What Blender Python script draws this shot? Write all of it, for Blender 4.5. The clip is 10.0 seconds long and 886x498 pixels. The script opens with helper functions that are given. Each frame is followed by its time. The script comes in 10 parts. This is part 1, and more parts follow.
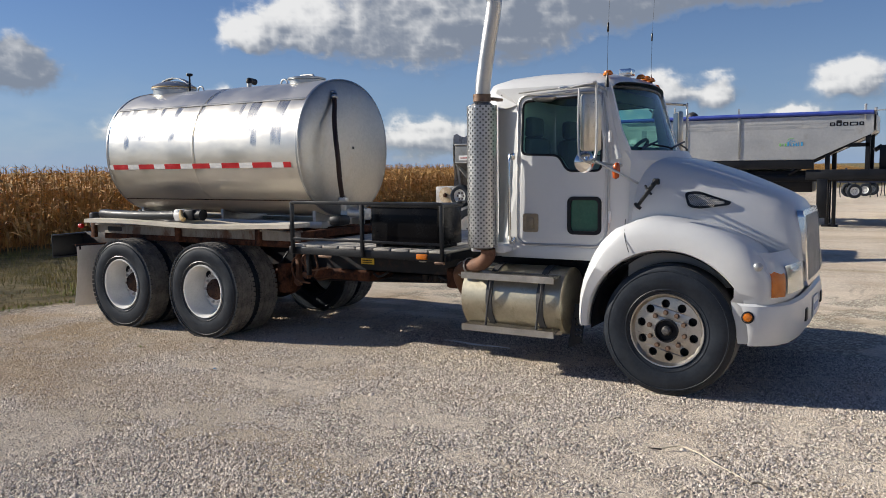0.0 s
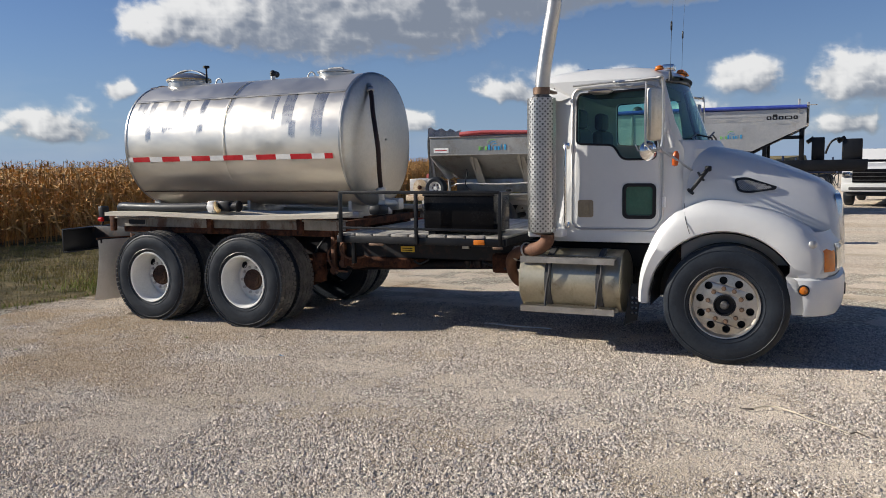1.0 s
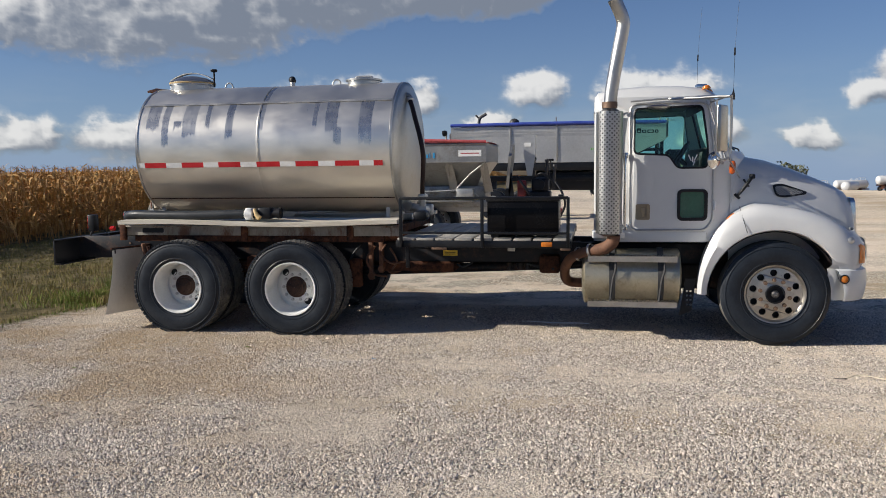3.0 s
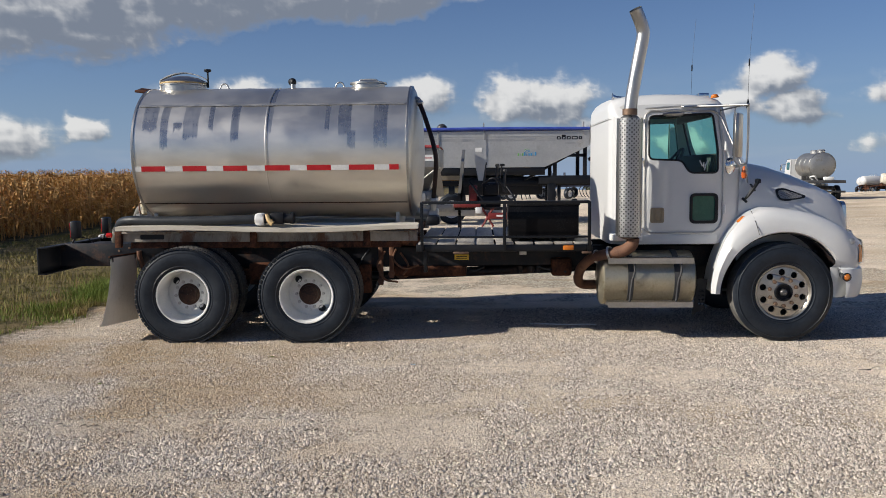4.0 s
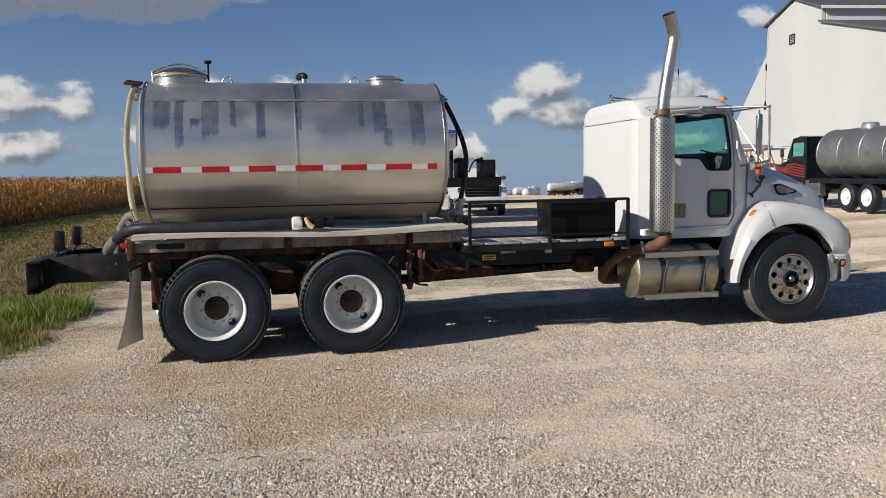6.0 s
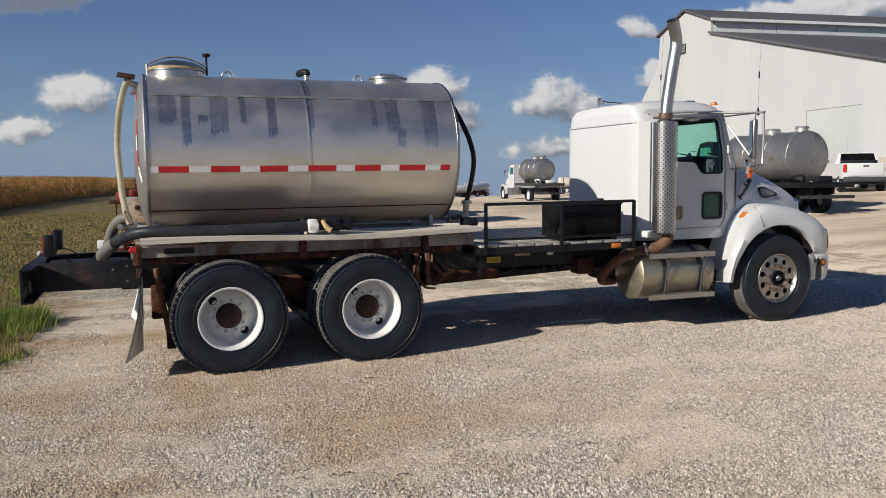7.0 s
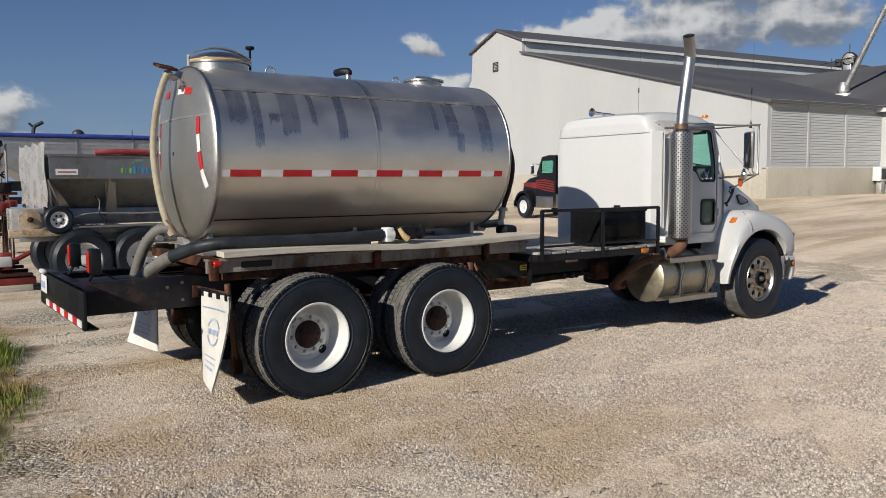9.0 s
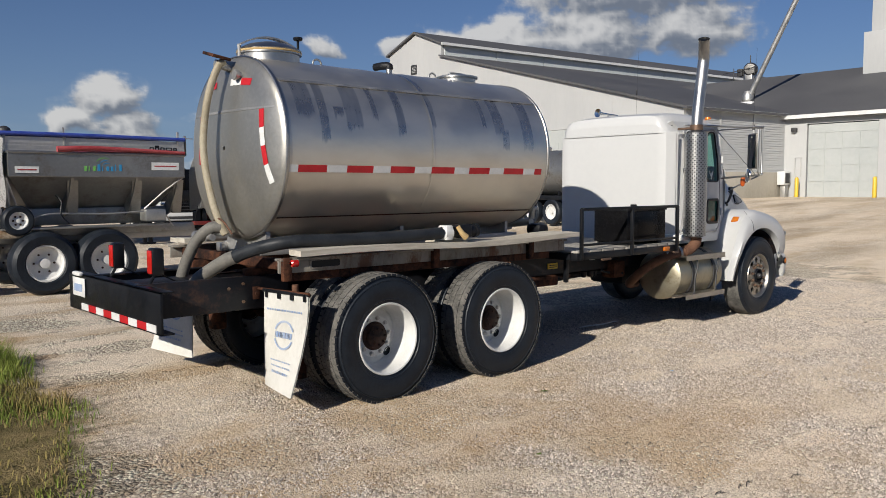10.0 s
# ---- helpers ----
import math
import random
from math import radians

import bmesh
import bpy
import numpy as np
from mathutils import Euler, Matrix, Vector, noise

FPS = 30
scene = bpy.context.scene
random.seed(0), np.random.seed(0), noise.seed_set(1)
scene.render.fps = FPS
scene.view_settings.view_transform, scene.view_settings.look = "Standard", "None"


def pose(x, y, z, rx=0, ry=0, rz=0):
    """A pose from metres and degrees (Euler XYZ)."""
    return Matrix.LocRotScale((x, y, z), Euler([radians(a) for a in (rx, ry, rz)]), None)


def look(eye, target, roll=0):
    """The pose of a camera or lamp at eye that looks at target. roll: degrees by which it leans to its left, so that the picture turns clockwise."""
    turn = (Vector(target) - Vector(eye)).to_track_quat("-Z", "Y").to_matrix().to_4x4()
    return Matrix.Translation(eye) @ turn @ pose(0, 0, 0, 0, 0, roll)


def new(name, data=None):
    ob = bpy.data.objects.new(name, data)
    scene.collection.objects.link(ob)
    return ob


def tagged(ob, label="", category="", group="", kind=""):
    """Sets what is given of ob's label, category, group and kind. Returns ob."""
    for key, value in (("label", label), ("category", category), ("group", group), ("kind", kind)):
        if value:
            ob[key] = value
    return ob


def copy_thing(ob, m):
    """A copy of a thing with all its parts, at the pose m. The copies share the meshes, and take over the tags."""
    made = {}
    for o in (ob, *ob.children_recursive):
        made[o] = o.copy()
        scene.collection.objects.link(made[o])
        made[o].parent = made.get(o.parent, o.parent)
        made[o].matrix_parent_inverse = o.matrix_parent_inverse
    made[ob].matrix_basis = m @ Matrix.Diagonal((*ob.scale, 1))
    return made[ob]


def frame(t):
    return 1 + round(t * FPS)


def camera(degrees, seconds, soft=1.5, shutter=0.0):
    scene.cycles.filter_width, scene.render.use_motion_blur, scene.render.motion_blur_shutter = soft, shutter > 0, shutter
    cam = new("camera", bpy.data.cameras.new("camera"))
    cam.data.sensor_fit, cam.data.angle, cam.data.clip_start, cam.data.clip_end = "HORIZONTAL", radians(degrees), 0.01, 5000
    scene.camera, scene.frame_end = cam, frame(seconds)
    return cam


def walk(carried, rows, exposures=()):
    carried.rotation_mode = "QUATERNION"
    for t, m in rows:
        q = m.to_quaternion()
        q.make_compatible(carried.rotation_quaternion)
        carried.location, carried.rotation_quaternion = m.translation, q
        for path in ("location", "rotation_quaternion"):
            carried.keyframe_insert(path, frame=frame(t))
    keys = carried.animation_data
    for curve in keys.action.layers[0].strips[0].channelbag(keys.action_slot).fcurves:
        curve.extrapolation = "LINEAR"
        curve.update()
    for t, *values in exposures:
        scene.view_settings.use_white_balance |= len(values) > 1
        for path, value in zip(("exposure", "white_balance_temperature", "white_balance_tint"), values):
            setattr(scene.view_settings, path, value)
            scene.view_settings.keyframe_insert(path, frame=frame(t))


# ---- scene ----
cam = camera(57.5, 10.0, soft=0.9)
PATH = [
    (0, (1.643, -7.251, 1.762), (0.627, -5.54, 1.561), -0.7),
    (0.5, (1.169, -7.708, 1.75), (0.244, -5.947, 1.542), -0.9),
    (1, (0.633, -8.158, 1.736), (-0.192, -6.349, 1.519), -1.0),
    (1.5, (0.066, -8.537, 1.716), (-0.646, -6.68, 1.5), -0.9),
    (2, (-0.537, -8.844, 1.737), (-1.136, -6.948, 1.524), -0.8),
    (2.5, (-1.083, -9.123, 1.752), (-1.575, -7.196, 1.544), -0.8),
    (4, (-3.064, -9.45, 1.765), (-3.156, -7.461, 1.572), -0.5),
    (4.5, (-3.739, -9.511, 1.754), (-3.696, -7.521, 1.564), -0.7),
    (5, (-4.393, -9.509, 1.742), (-4.223, -7.525, 1.554), -0.8),
    (5.5, (-5.023, -9.31, 1.736), (-4.732, -7.34, 1.549), -1.0),
    (7, (-6.792, -8.559, 1.752), (-6.11, -6.688, 1.565), -0.6),
    (7.5, (-7.354, -8.266, 1.747), (-6.551, -6.444, 1.564), -0.6),
    (8, (-7.897, -7.939, 1.748), (-6.974, -6.173, 1.572), -0.6),
    (8.5, (-8.458, -7.595, 1.739), (-7.423, -5.892, 1.57), -0.5),
    (9, (-8.994, -7.14, 1.714), (-7.852, -5.506, 1.553), -0.4),
    (9.5, (-9.519, -6.683, 1.712), (-8.277, -5.124, 1.557), -0.2),
    (10, (-9.972, -6.207, 1.668), (-8.641, -4.722, 1.514), -0.2),
]
walk(cam, [(t, look(eye, target, roll)) for t, eye, target, roll in PATH], [(0, 0.43), (2.5, 0.34), (4.5, 0.25), (7.0, 0.08), (10.0, -0.06)])

# ---- world, sun ----
SUN_TO = Vector((2.0, 0.64, -1.0)).normalized()
ELEV = math.asin(-SUN_TO.z)
world = bpy.data.worlds.new("sky")
scene.world = world
world.use_nodes = True
wn = world.node_tree
sky = wn.nodes.new("ShaderNodeTexSky")
sky.sky_type, sky.sun_disc = "NISHITA", False
sky.sun_elevation, sky.sun_rotation = ELEV, math.atan2(-SUN_TO.x, -SUN_TO.y)
sky.air_density, sky.dust_density, sky.ozone_density = 1.0, 0.1, 3.0
wn.nodes["Background"].inputs[1].default_value = 0.0435
tint = wn.nodes.new("ShaderNodeMix")
tint.data_type, tint.blend_type = "RGBA", "MULTIPLY"
tint.inputs[0].default_value, tint.inputs[7].default_value = 1.0, (0.77, 0.94, 1.31, 1)
wn.links.new(sky.outputs[0], tint.inputs[6])
wn.links.new(tint.outputs[2], wn.nodes["Background"].inputs[0])
sun = new("sun", bpy.data.lights.new("sun", "SUN"))
sun.data.energy, sun.data.angle, sun.data.color = 5.0, radians(0.53), (1.0, 0.935, 0.83)
sun.matrix_world = look((0, 0, 50), Vector((0, 0, 50)) + SUN_TO)


# ---- materials ----
def mix_rgb(nt, fac, a, b, blend="MIX"):
    n = nt.nodes.new("ShaderNodeMix")
    n.data_type, n.blend_type = "RGBA", blend
    for sock, v in ((n.inputs[0], fac), (n.inputs[6], a), (n.inputs[7], b)):
        if hasattr(v, "is_linked"):
            nt.links.new(v, sock)
        elif isinstance(v, (int, float)):
            sock.default_value = v
        else:
            sock.default_value = (*v, 1)
    return n.outputs[2]


def calc(nt, op, a, b=0.0, c=0.0):
    n = nt.nodes.new("ShaderNodeMath")
    n.operation = op
    for sock, v in zip(n.inputs, (a, b, c)):
        if hasattr(v, "is_linked"):
            nt.links.new(v, sock)
        else:
            sock.default_value = v
    return n.outputs[0]


def ramp(nt, v, lo, hi, a=0.0, b=1.0):
    n = nt.nodes.new("ShaderNodeMapRange")
    n.interpolation_type = "SMOOTHSTEP"
    nt.links.new(v, n.inputs[0])
    for i, q in ((1, lo), (2, hi), (3, a), (4, b)):
        n.inputs[i].default_value = q
    return n.outputs[0]


def coords(nt, stretch=(1, 1, 1), kind="Object"):
    tc = nt.nodes.new("ShaderNodeTexCoord")
    mp = nt.nodes.new("ShaderNodeMapping")
    mp.inputs[3].default_value = stretch
    nt.links.new(tc.outputs[kind], mp.inputs[0])
    return mp.outputs[0]


def grain(nt, co, scale, detail=4, rough=0.6):
    n = nt.nodes.new("ShaderNodeTexNoise")
    n.inputs["Scale"].default_value, n.inputs["Detail"].default_value, n.inputs["Roughness"].default_value = scale, detail, rough
    nt.links.new(co, n.inputs["Vector"])
    return n.outputs[0]


def bumped(nt, bsdf, height, strength, dist):
    n = nt.nodes.new("ShaderNodeBump")
    n.inputs["Strength"].default_value, n.inputs["Distance"].default_value = strength, dist
    nt.links.new(height, n.inputs["Height"])
    nt.links.new(n.outputs[0], bsdf.inputs["Normal"])


def start_mat(name):
    m = bpy.data.materials.new(name)
    m.use_nodes = True
    return m, m.node_tree, m.node_tree.nodes["Principled BSDF"]


def surf(name, a, b, rough=0.6, metal=0.0, big=2.0, fine=30.0, stain=None, stain_at=(0.55, 0.75), bump=0.15, dist=0.004, rvar=0.15, stretch=(1, 1, 1), coat=0.0, spec=0.5):
    """Two tones mixed by noise at two scales, an optional stain colour, uneven gloss and a fine relief."""
    m, nt, p = start_mat(name)
    co = coords(nt, stretch)
    n1, n2 = grain(nt, co, big), grain(nt, co, fine, 6, 0.7)
    both = calc(nt, "ADD", calc(nt, "MULTIPLY", n1, 0.6), calc(nt, "MULTIPLY", n2, 0.4))
    col = mix_rgb(nt, ramp(nt, both, 0.35, 0.65), a, b)
    if stain:
        n3 = grain(nt, co, big * 1.7 + 0.3, 8, 0.75)
        col = mix_rgb(nt, ramp(nt, n3, *stain_at), col, stain)
    nt.links.new(col, p.inputs["Base Color"])
    nt.links.new(ramp(nt, both, 0.3, 0.7, max(rough - rvar, 0.03), min(rough + rvar, 1)), p.inputs["Roughness"])
    p.inputs["Metallic"].default_value = metal
    p.inputs["Specular IOR Level"].default_value = spec
    p.inputs["Coat Weight"].default_value = coat
    p.inputs["Coat Roughness"].default_value = 0.08
    if bump:
        bumped(nt, p, n2, bump, dist)
    return m


M_PAINT = surf("white_truck_paint", (0.60, 0.605, 0.605), (0.63, 0.635, 0.63), 0.34, 0, 0.6, 14, None, (0, 1), 0.0, 0.001, 0.01, coat=0.2)
M_PAINT_DULL = surf("dull_white_paint", (0.66, 0.67, 0.66), (0.76, 0.76, 0.75), 0.5, 0, 1.5, 40, (0.5, 0.46, 0.38), (0.62, 0.85), 0.05, 0.002)
M_CHROME = surf("polished_steel", (0.72, 0.71, 0.69), (0.82, 0.81, 0.79), 0.14, 1, 3, 60, (0.5, 0.48, 0.44), (0.6, 0.85), 0.03, 0.001, 0.06)
M_ALU = surf("worn_aluminium", (0.42, 0.395, 0.35), (0.56, 0.53, 0.48), 0.38, 1, 5, 70, (0.28, 0.24, 0.2), (0.56, 0.8), 0.1, 0.002, 0.12)
M_FUEL = surf("dusty_fuel_tank_aluminium", (0.40, 0.365, 0.275), (0.52, 0.475, 0.36), 0.42, 0.9, 2.5, 40, (0.26, 0.215, 0.14), (0.48, 0.75), 0.10, 0.003, 0.1)
M_BRONZE = surf("bronze_plastic", (0.24, 0.19, 0.125), (0.33, 0.27, 0.185), 0.5, 0.2, 6, 60, None, (0, 1), 0.05, 0.001)
M_GALV = surf("dull_grey_steel", (0.42, 0.42, 0.41), (0.55, 0.54, 0.52), 0.48, 0.8, 3, 40, (0.32, 0.27, 0.2), (0.6, 0.85), 0.1, 0.002)
M_CHANNEL = surf("stained_grey_channel", (0.20, 0.185, 0.16), (0.33, 0.305, 0.27), 0.6, 0.2, 3, 30, (0.13, 0.062, 0.035), (0.48, 0.66), 0.25, 0.004, 0.1, (1, 1, 0.4))
M_HOPPER = surf("weathered_stainless", (0.32, 0.318, 0.305), (0.42, 0.415, 0.395), 0.45, 0.8, 0.9, 20, (0.20, 0.165, 0.12), (0.48, 0.78), 0.05, 0.002, 0.1)
M_HOPPER_PALE = surf("bright_stainless_sheet", (0.50, 0.495, 0.475), (0.62, 0.61, 0.585), 0.42, 0.7, 0.7, 14, (0.36, 0.32, 0.26), (0.52, 0.8), 0.04, 0.002, 0.1)
M_BLACK = surf("black_chassis_paint", (0.005, 0.006, 0.008), (0.011, 0.012, 0.015), 0.42, 0, 3, 40, (0.05, 0.036, 0.024), (0.62, 0.85), 0.15, 0.003, spec=0.3)
M_BLACK_DIRT = surf("dusty_black_steel", (0.005, 0.006, 0.009), (0.014, 0.015, 0.019), 0.5, 0, 2.2, 40, (0.085, 0.042, 0.026), (0.50, 0.74), 0.2, 0.004, spec=0.3)
M_GLOSS_BLACK = surf("gloss_black_box", (0.004, 0.004, 0.005), (0.008, 0.008, 0.009), 0.25, 0, 3, 60, (0.02, 0.019, 0.017), (0.62, 0.9), 0.03, 0.001, 0.08, spec=0.12)
M_RUST = surf("rusty_steel", (0.050, 0.021, 0.013), (0.145, 0.060, 0.033), 0.8, 0.0, 4, 40, (0.012, 0.009, 0.009), (0.40, 0.68), 0.4, 0.006, spec=0.15)
M_RUSTPIPE = surf("rusted_exhaust_pipe", (0.11, 0.05, 0.028), (0.20, 0.10, 0.06), 0.7, 0.2, 6, 60, (0.07, 0.032, 0.02), (0.5, 0.75), 0.3, 0.004)
M_RUBBER = surf("tyre_rubber", (0.009, 0.012, 0.018), (0.019, 0.025, 0.034), 0.46, 0, 4, 45, (0.045, 0.050, 0.058), (0.54, 0.88), 0.15, 0.003, 0.15, spec=0.3)
M_TREAD = surf("dusty_tread_rubber", (0.075, 0.074, 0.070), (0.19, 0.18, 0.165), 0.85, 0, 7, 50, (0.02, 0.02, 0.02), (0.55, 0.8), 0.3, 0.004, spec=0.2)
M_RIM = surf("chalky_white_wheel_paint", (0.62, 0.62, 0.6), (0.74, 0.74, 0.72), 0.5, 0, 5, 50, (0.36, 0.31, 0.25), (0.58, 0.8), 0.1, 0.002)
M_HUB = surf("greasy_rusty_hub", (0.022, 0.015, 0.012), (0.075, 0.040, 0.028), 0.65, 0.0, 9, 60, None, (0, 1), 0.4, 0.005, spec=0.2)
M_HUBCAP = surf("greasy_hub_cap", (0.10, 0.10, 0.10), (0.24, 0.23, 0.22), 0.4, 0.8, 20, 80, (0.03, 0.025, 0.02), (0.5, 0.7), 0.1, 0.002)
M_NUT = surf("dull_steel_nut", (0.13, 0.08, 0.055), (0.24, 0.16, 0.11), 0.55, 0.6, 12, 80, None, (0, 1), 0.2, 0.002)
M_HOSE = surf("black_rubber_hose", (0.014, 0.017, 0.021), (0.030, 0.034, 0.040), 0.5, 0, 6, 60, (0.10, 0.097, 0.09), (0.56, 0.85), 0.15, 0.002, spec=0.3)
M_HOSE_GREY = surf("muddy_grey_hose", (0.115, 0.11, 0.10), (0.20, 0.19, 0.165), 0.65, 0, 7, 50, (0.26, 0.22, 0.165), (0.55, 0.8), 0.25, 0.003)
M_HOSE_CLEAR = surf("yellowed_sight_hose", (0.33, 0.285, 0.20), (0.46, 0.41, 0.31), 0.55, 0, 6, 40, (0.25, 0.20, 0.13), (0.55, 0.8), 0.05, 0.001, spec=0.3)
M_HOSE_RED = surf("dark_red_rubber_hose", (0.016, 0.009, 0.008), (0.036, 0.018, 0.015), 0.45, 0, 6, 40, None, (0, 1), 0.1, 0.002, spec=0.3)
M_WOOD = surf("weathered_planks", (0.42, 0.375, 0.30), (0.62, 0.58, 0.50), 0.8, 0, 3, 25, (0.24, 0.20, 0.15), (0.6, 0.85), 0.35, 0.004, 0.1, (0.35, 4, 4))
M_DECK = surf("bare_deck_boards", (0.27, 0.255, 0.225), (0.44, 0.415, 0.375), 0.75, 0, 3, 30, (0.14, 0.12, 0.10), (0.52, 0.8), 0.3, 0.004, 0.1, (4, 0.4, 4))
M_AMBER = surf("amber_lens", (0.50, 0.13, 0.010), (0.62, 0.18, 0.018), 0.18, 0, 20, 90, None, (0, 1), 0.1, 0.001, 0.05)
M_RED_AMBER = surf("red_orange_lens", (0.40, 0.070, 0.014), (0.50, 0.10, 0.018), 0.2, 0, 20, 90, None, (0, 1), 0.1, 0.001, 0.05)
M_RED = surf("red_lens", (0.42, 0.012, 0.01), (0.55, 0.02, 0.015), 0.22, 0, 20, 90, None, (0, 1), 0.1, 0.001, 0.05)
M_TAPE_RED = surf("red_reflective_tape", (0.46, 0.012, 0.018), (0.56, 0.02, 0.028), 0.4, 0, 9, 60, (0.3, 0.03, 0.03), (0.6, 0.85), 0.05, 0.001)
M_TAPE_WHITE = surf("white_reflective_tape", (0.70, 0.70, 0.68), (0.82, 0.82, 0.80), 0.4, 0, 9, 60, (0.5, 0.48, 0.44), (0.6, 0.85), 0.05, 0.001)
M_FLAP = surf("dirty_white_mudflap", (0.62, 0.61, 0.56), (0.74, 0.73, 0.69), 0.6, 0, 3, 30, (0.46, 0.40, 0.31), (0.58, 0.85), 0.1, 0.002)
M_PRINT_BLUE = surf("faded_blue_print", (0.27, 0.37, 0.58), (0.45, 0.52, 0.64), 0.6, 0, 8, 60, None, (0, 1), 0.0)
M_GREEN_LOGO = surf("green_logo_vinyl", (0.16, 0.45, 0.10), (0.22, 0.55, 0.14), 0.4, 0, 8, 60, None, (0, 1), 0.0)
M_TEAL_LOGO = surf("blue_logo_vinyl", (0.03, 0.25, 0.50), (0.05, 0.32, 0.58), 0.4, 0, 8, 60, None, (0, 1), 0.0)
M_BLUE_TARP = surf("blue_roll_tarp", (0.025, 0.05, 0.30), (0.05, 0.09, 0.42), 0.5, 0, 2, 20, (0.1, 0.13, 0.35), (0.6, 0.85), 0.3, 0.02)
M_RED_TARP = surf("faded_red_tarp", (0.32, 0.035, 0.04), (0.46, 0.09, 0.095), 0.55, 0, 2, 20, (0.5, 0.25, 0.25), (0.62, 0.9), 0.3, 0.02)
M_RED_PAINT = surf("red_machine_paint", (0.15, 0.016, 0.015), (0.24, 0.03, 0.026), 0.5, 0, 3, 40, (0.12, 0.06, 0.04), (0.5, 0.75), 0.1, 0.002)
M_TAN = surf("ochre_machine_paint", (0.45, 0.30, 0.12), (0.58, 0.42, 0.2), 0.6, 0, 3, 40, (0.25, 0.17, 0.1), (0.55, 0.8), 0.1, 0.002)
M_YELLOW = surf("yellow_paint", (0.68, 0.45, 0.03), (0.78, 0.55, 0.06), 0.5, 0, 4, 40, (0.4, 0.3, 0.1), (0.6, 0.85), 0.05, 0.001)
M_OCHRE_WORN = surf("worn_ochre_paint", (0.36, 0.26, 0.15), (0.58, 0.50, 0.38), 0.65, 0, 5, 40, (0.24, 0.13, 0.07), (0.48, 0.7), 0.15, 0.003)
M_SHEET = surf("pale_plastic_sheet", (0.28, 0.27, 0.26), (0.44, 0.43, 0.42), 0.3, 0, 3, 30, (0.26, 0.22, 0.18), (0.55, 0.8), 0.1, 0.004)
M_NAVY = surf("dark_blue_machine_paint", (0.008, 0.018, 0.05), (0.02, 0.04, 0.10), 0.5, 0, 3, 40, (0.06, 0.05, 0.04), (0.55, 0.8), 0.1, 0.002)
M_SEAT = surf("grey_cab_trim", (0.05, 0.053, 0.053), (0.09, 0.093, 0.092), 0.8, 0, 5, 60, None, (0, 1), 0.2, 0.003)
M_METAL_WALL = surf("white_sheet_metal_wall", (0.47, 0.475, 0.475), (0.51, 0.515, 0.51), 0.55, 0, 0.25, 6, (0.56, 0.55, 0.52), (0.62, 0.9), 0.02, 0.004, 0.1, (1, 1, 0.25))
M_CONC = surf("stained_concrete", (0.40, 0.36, 0.29), (0.52, 0.48, 0.40), 0.85, 0, 0.4, 10, (0.28, 0.24, 0.18), (0.55, 0.8), 0.2, 0.01, 0.1, (1, 1, 0.5))
M_ROOF = surf("dark_grey_roof", (0.075, 0.075, 0.08), (0.11, 0.11, 0.115), 0.75, 0, 0.15, 8, (0.15, 0.145, 0.14), (0.6, 0.85), 0.1, 0.01, 0.1)
M_CLER = surf("grey_translucent_panel", (0.50, 0.54, 0.55), (0.60, 0.63, 0.63), 0.5, 0, 0.2, 3, None, (0, 1), 0.05, 0.01, 0.1, (2, 1, 1))
M_DOORPANEL = surf("off_white_door_panel", (0.42, 0.445, 0.435), (0.48, 0.50, 0.49), 0.5, 0, 0.3, 4, (0.38, 0.39, 0.38), (0.6, 0.85), 0.05, 0.01)
M_DKGREY = surf("dark_grey_plastic", (0.03, 0.03, 0.032), (0.055, 0.055, 0.057), 0.6, 0, 6, 60, None, (0, 1), 0.1, 0.002)
M_CORN_LEAF = surf("dry_corn_leaf", (0.37, 0.19, 0.048), (0.62, 0.375, 0.125), 0.75, 0, 2.5, 9, (0.13, 0.060, 0.020), (0.50, 0.72), 0.0)
M_GRASS = surf("verge_grass", (0.125, 0.128, 0.034), (0.27, 0.225, 0.076), 0.8, 0, 0.5, 4, (0.33, 0.24, 0.11), (0.42, 0.68), 0.0, spec=0.2)
M_WEED = surf("green_weed", (0.11, 0.165, 0.026), (0.22, 0.27, 0.055), 0.7, 0, 1, 6, (0.34, 0.28, 0.11), (0.52, 0.78), 0.0, spec=0.2)
M_LEAF = surf("distant_tree_leaves", (0.080, 0.090, 0.055), (0.135, 0.145, 0.085), 0.8, 0, 0.1, 1, None, (0, 1), 0.0)


def tint_glass(name, colour, rough=0.0, gloss=0.045):
    m, nt, p = start_mat(name)
    g = nt.nodes.new("ShaderNodeBsdfTransparent")
    g.inputs[0].default_value = (*colour, 1)
    s = nt.nodes.new("ShaderNodeBsdfGlossy")
    s.inputs["Roughness"].default_value = 0.02 + rough
    lw = nt.nodes.new("ShaderNodeLayerWeight")
    lw.inputs[0].default_value = 0.5
    fr = nt.nodes.new("ShaderNodeMath")
    fr.operation = "MULTIPLY_ADD"
    nt.links.new(calc(nt, "POWER", lw.outputs["Facing"], 4.5), fr.inputs[0])
    fr.inputs[1].default_value, fr.inputs[2].default_value = 0.9, gloss
    mx = nt.nodes.new("ShaderNodeMixShader")
    nt.links.new(fr.outputs[0], mx.inputs[0])
    nt.links.new(g.outputs[0], mx.inputs[1])
    nt.links.new(s.outputs[0], mx.inputs[2])
    nt.links.new(mx.outputs[0], nt.nodes["Material Output"].inputs[0])
    return m


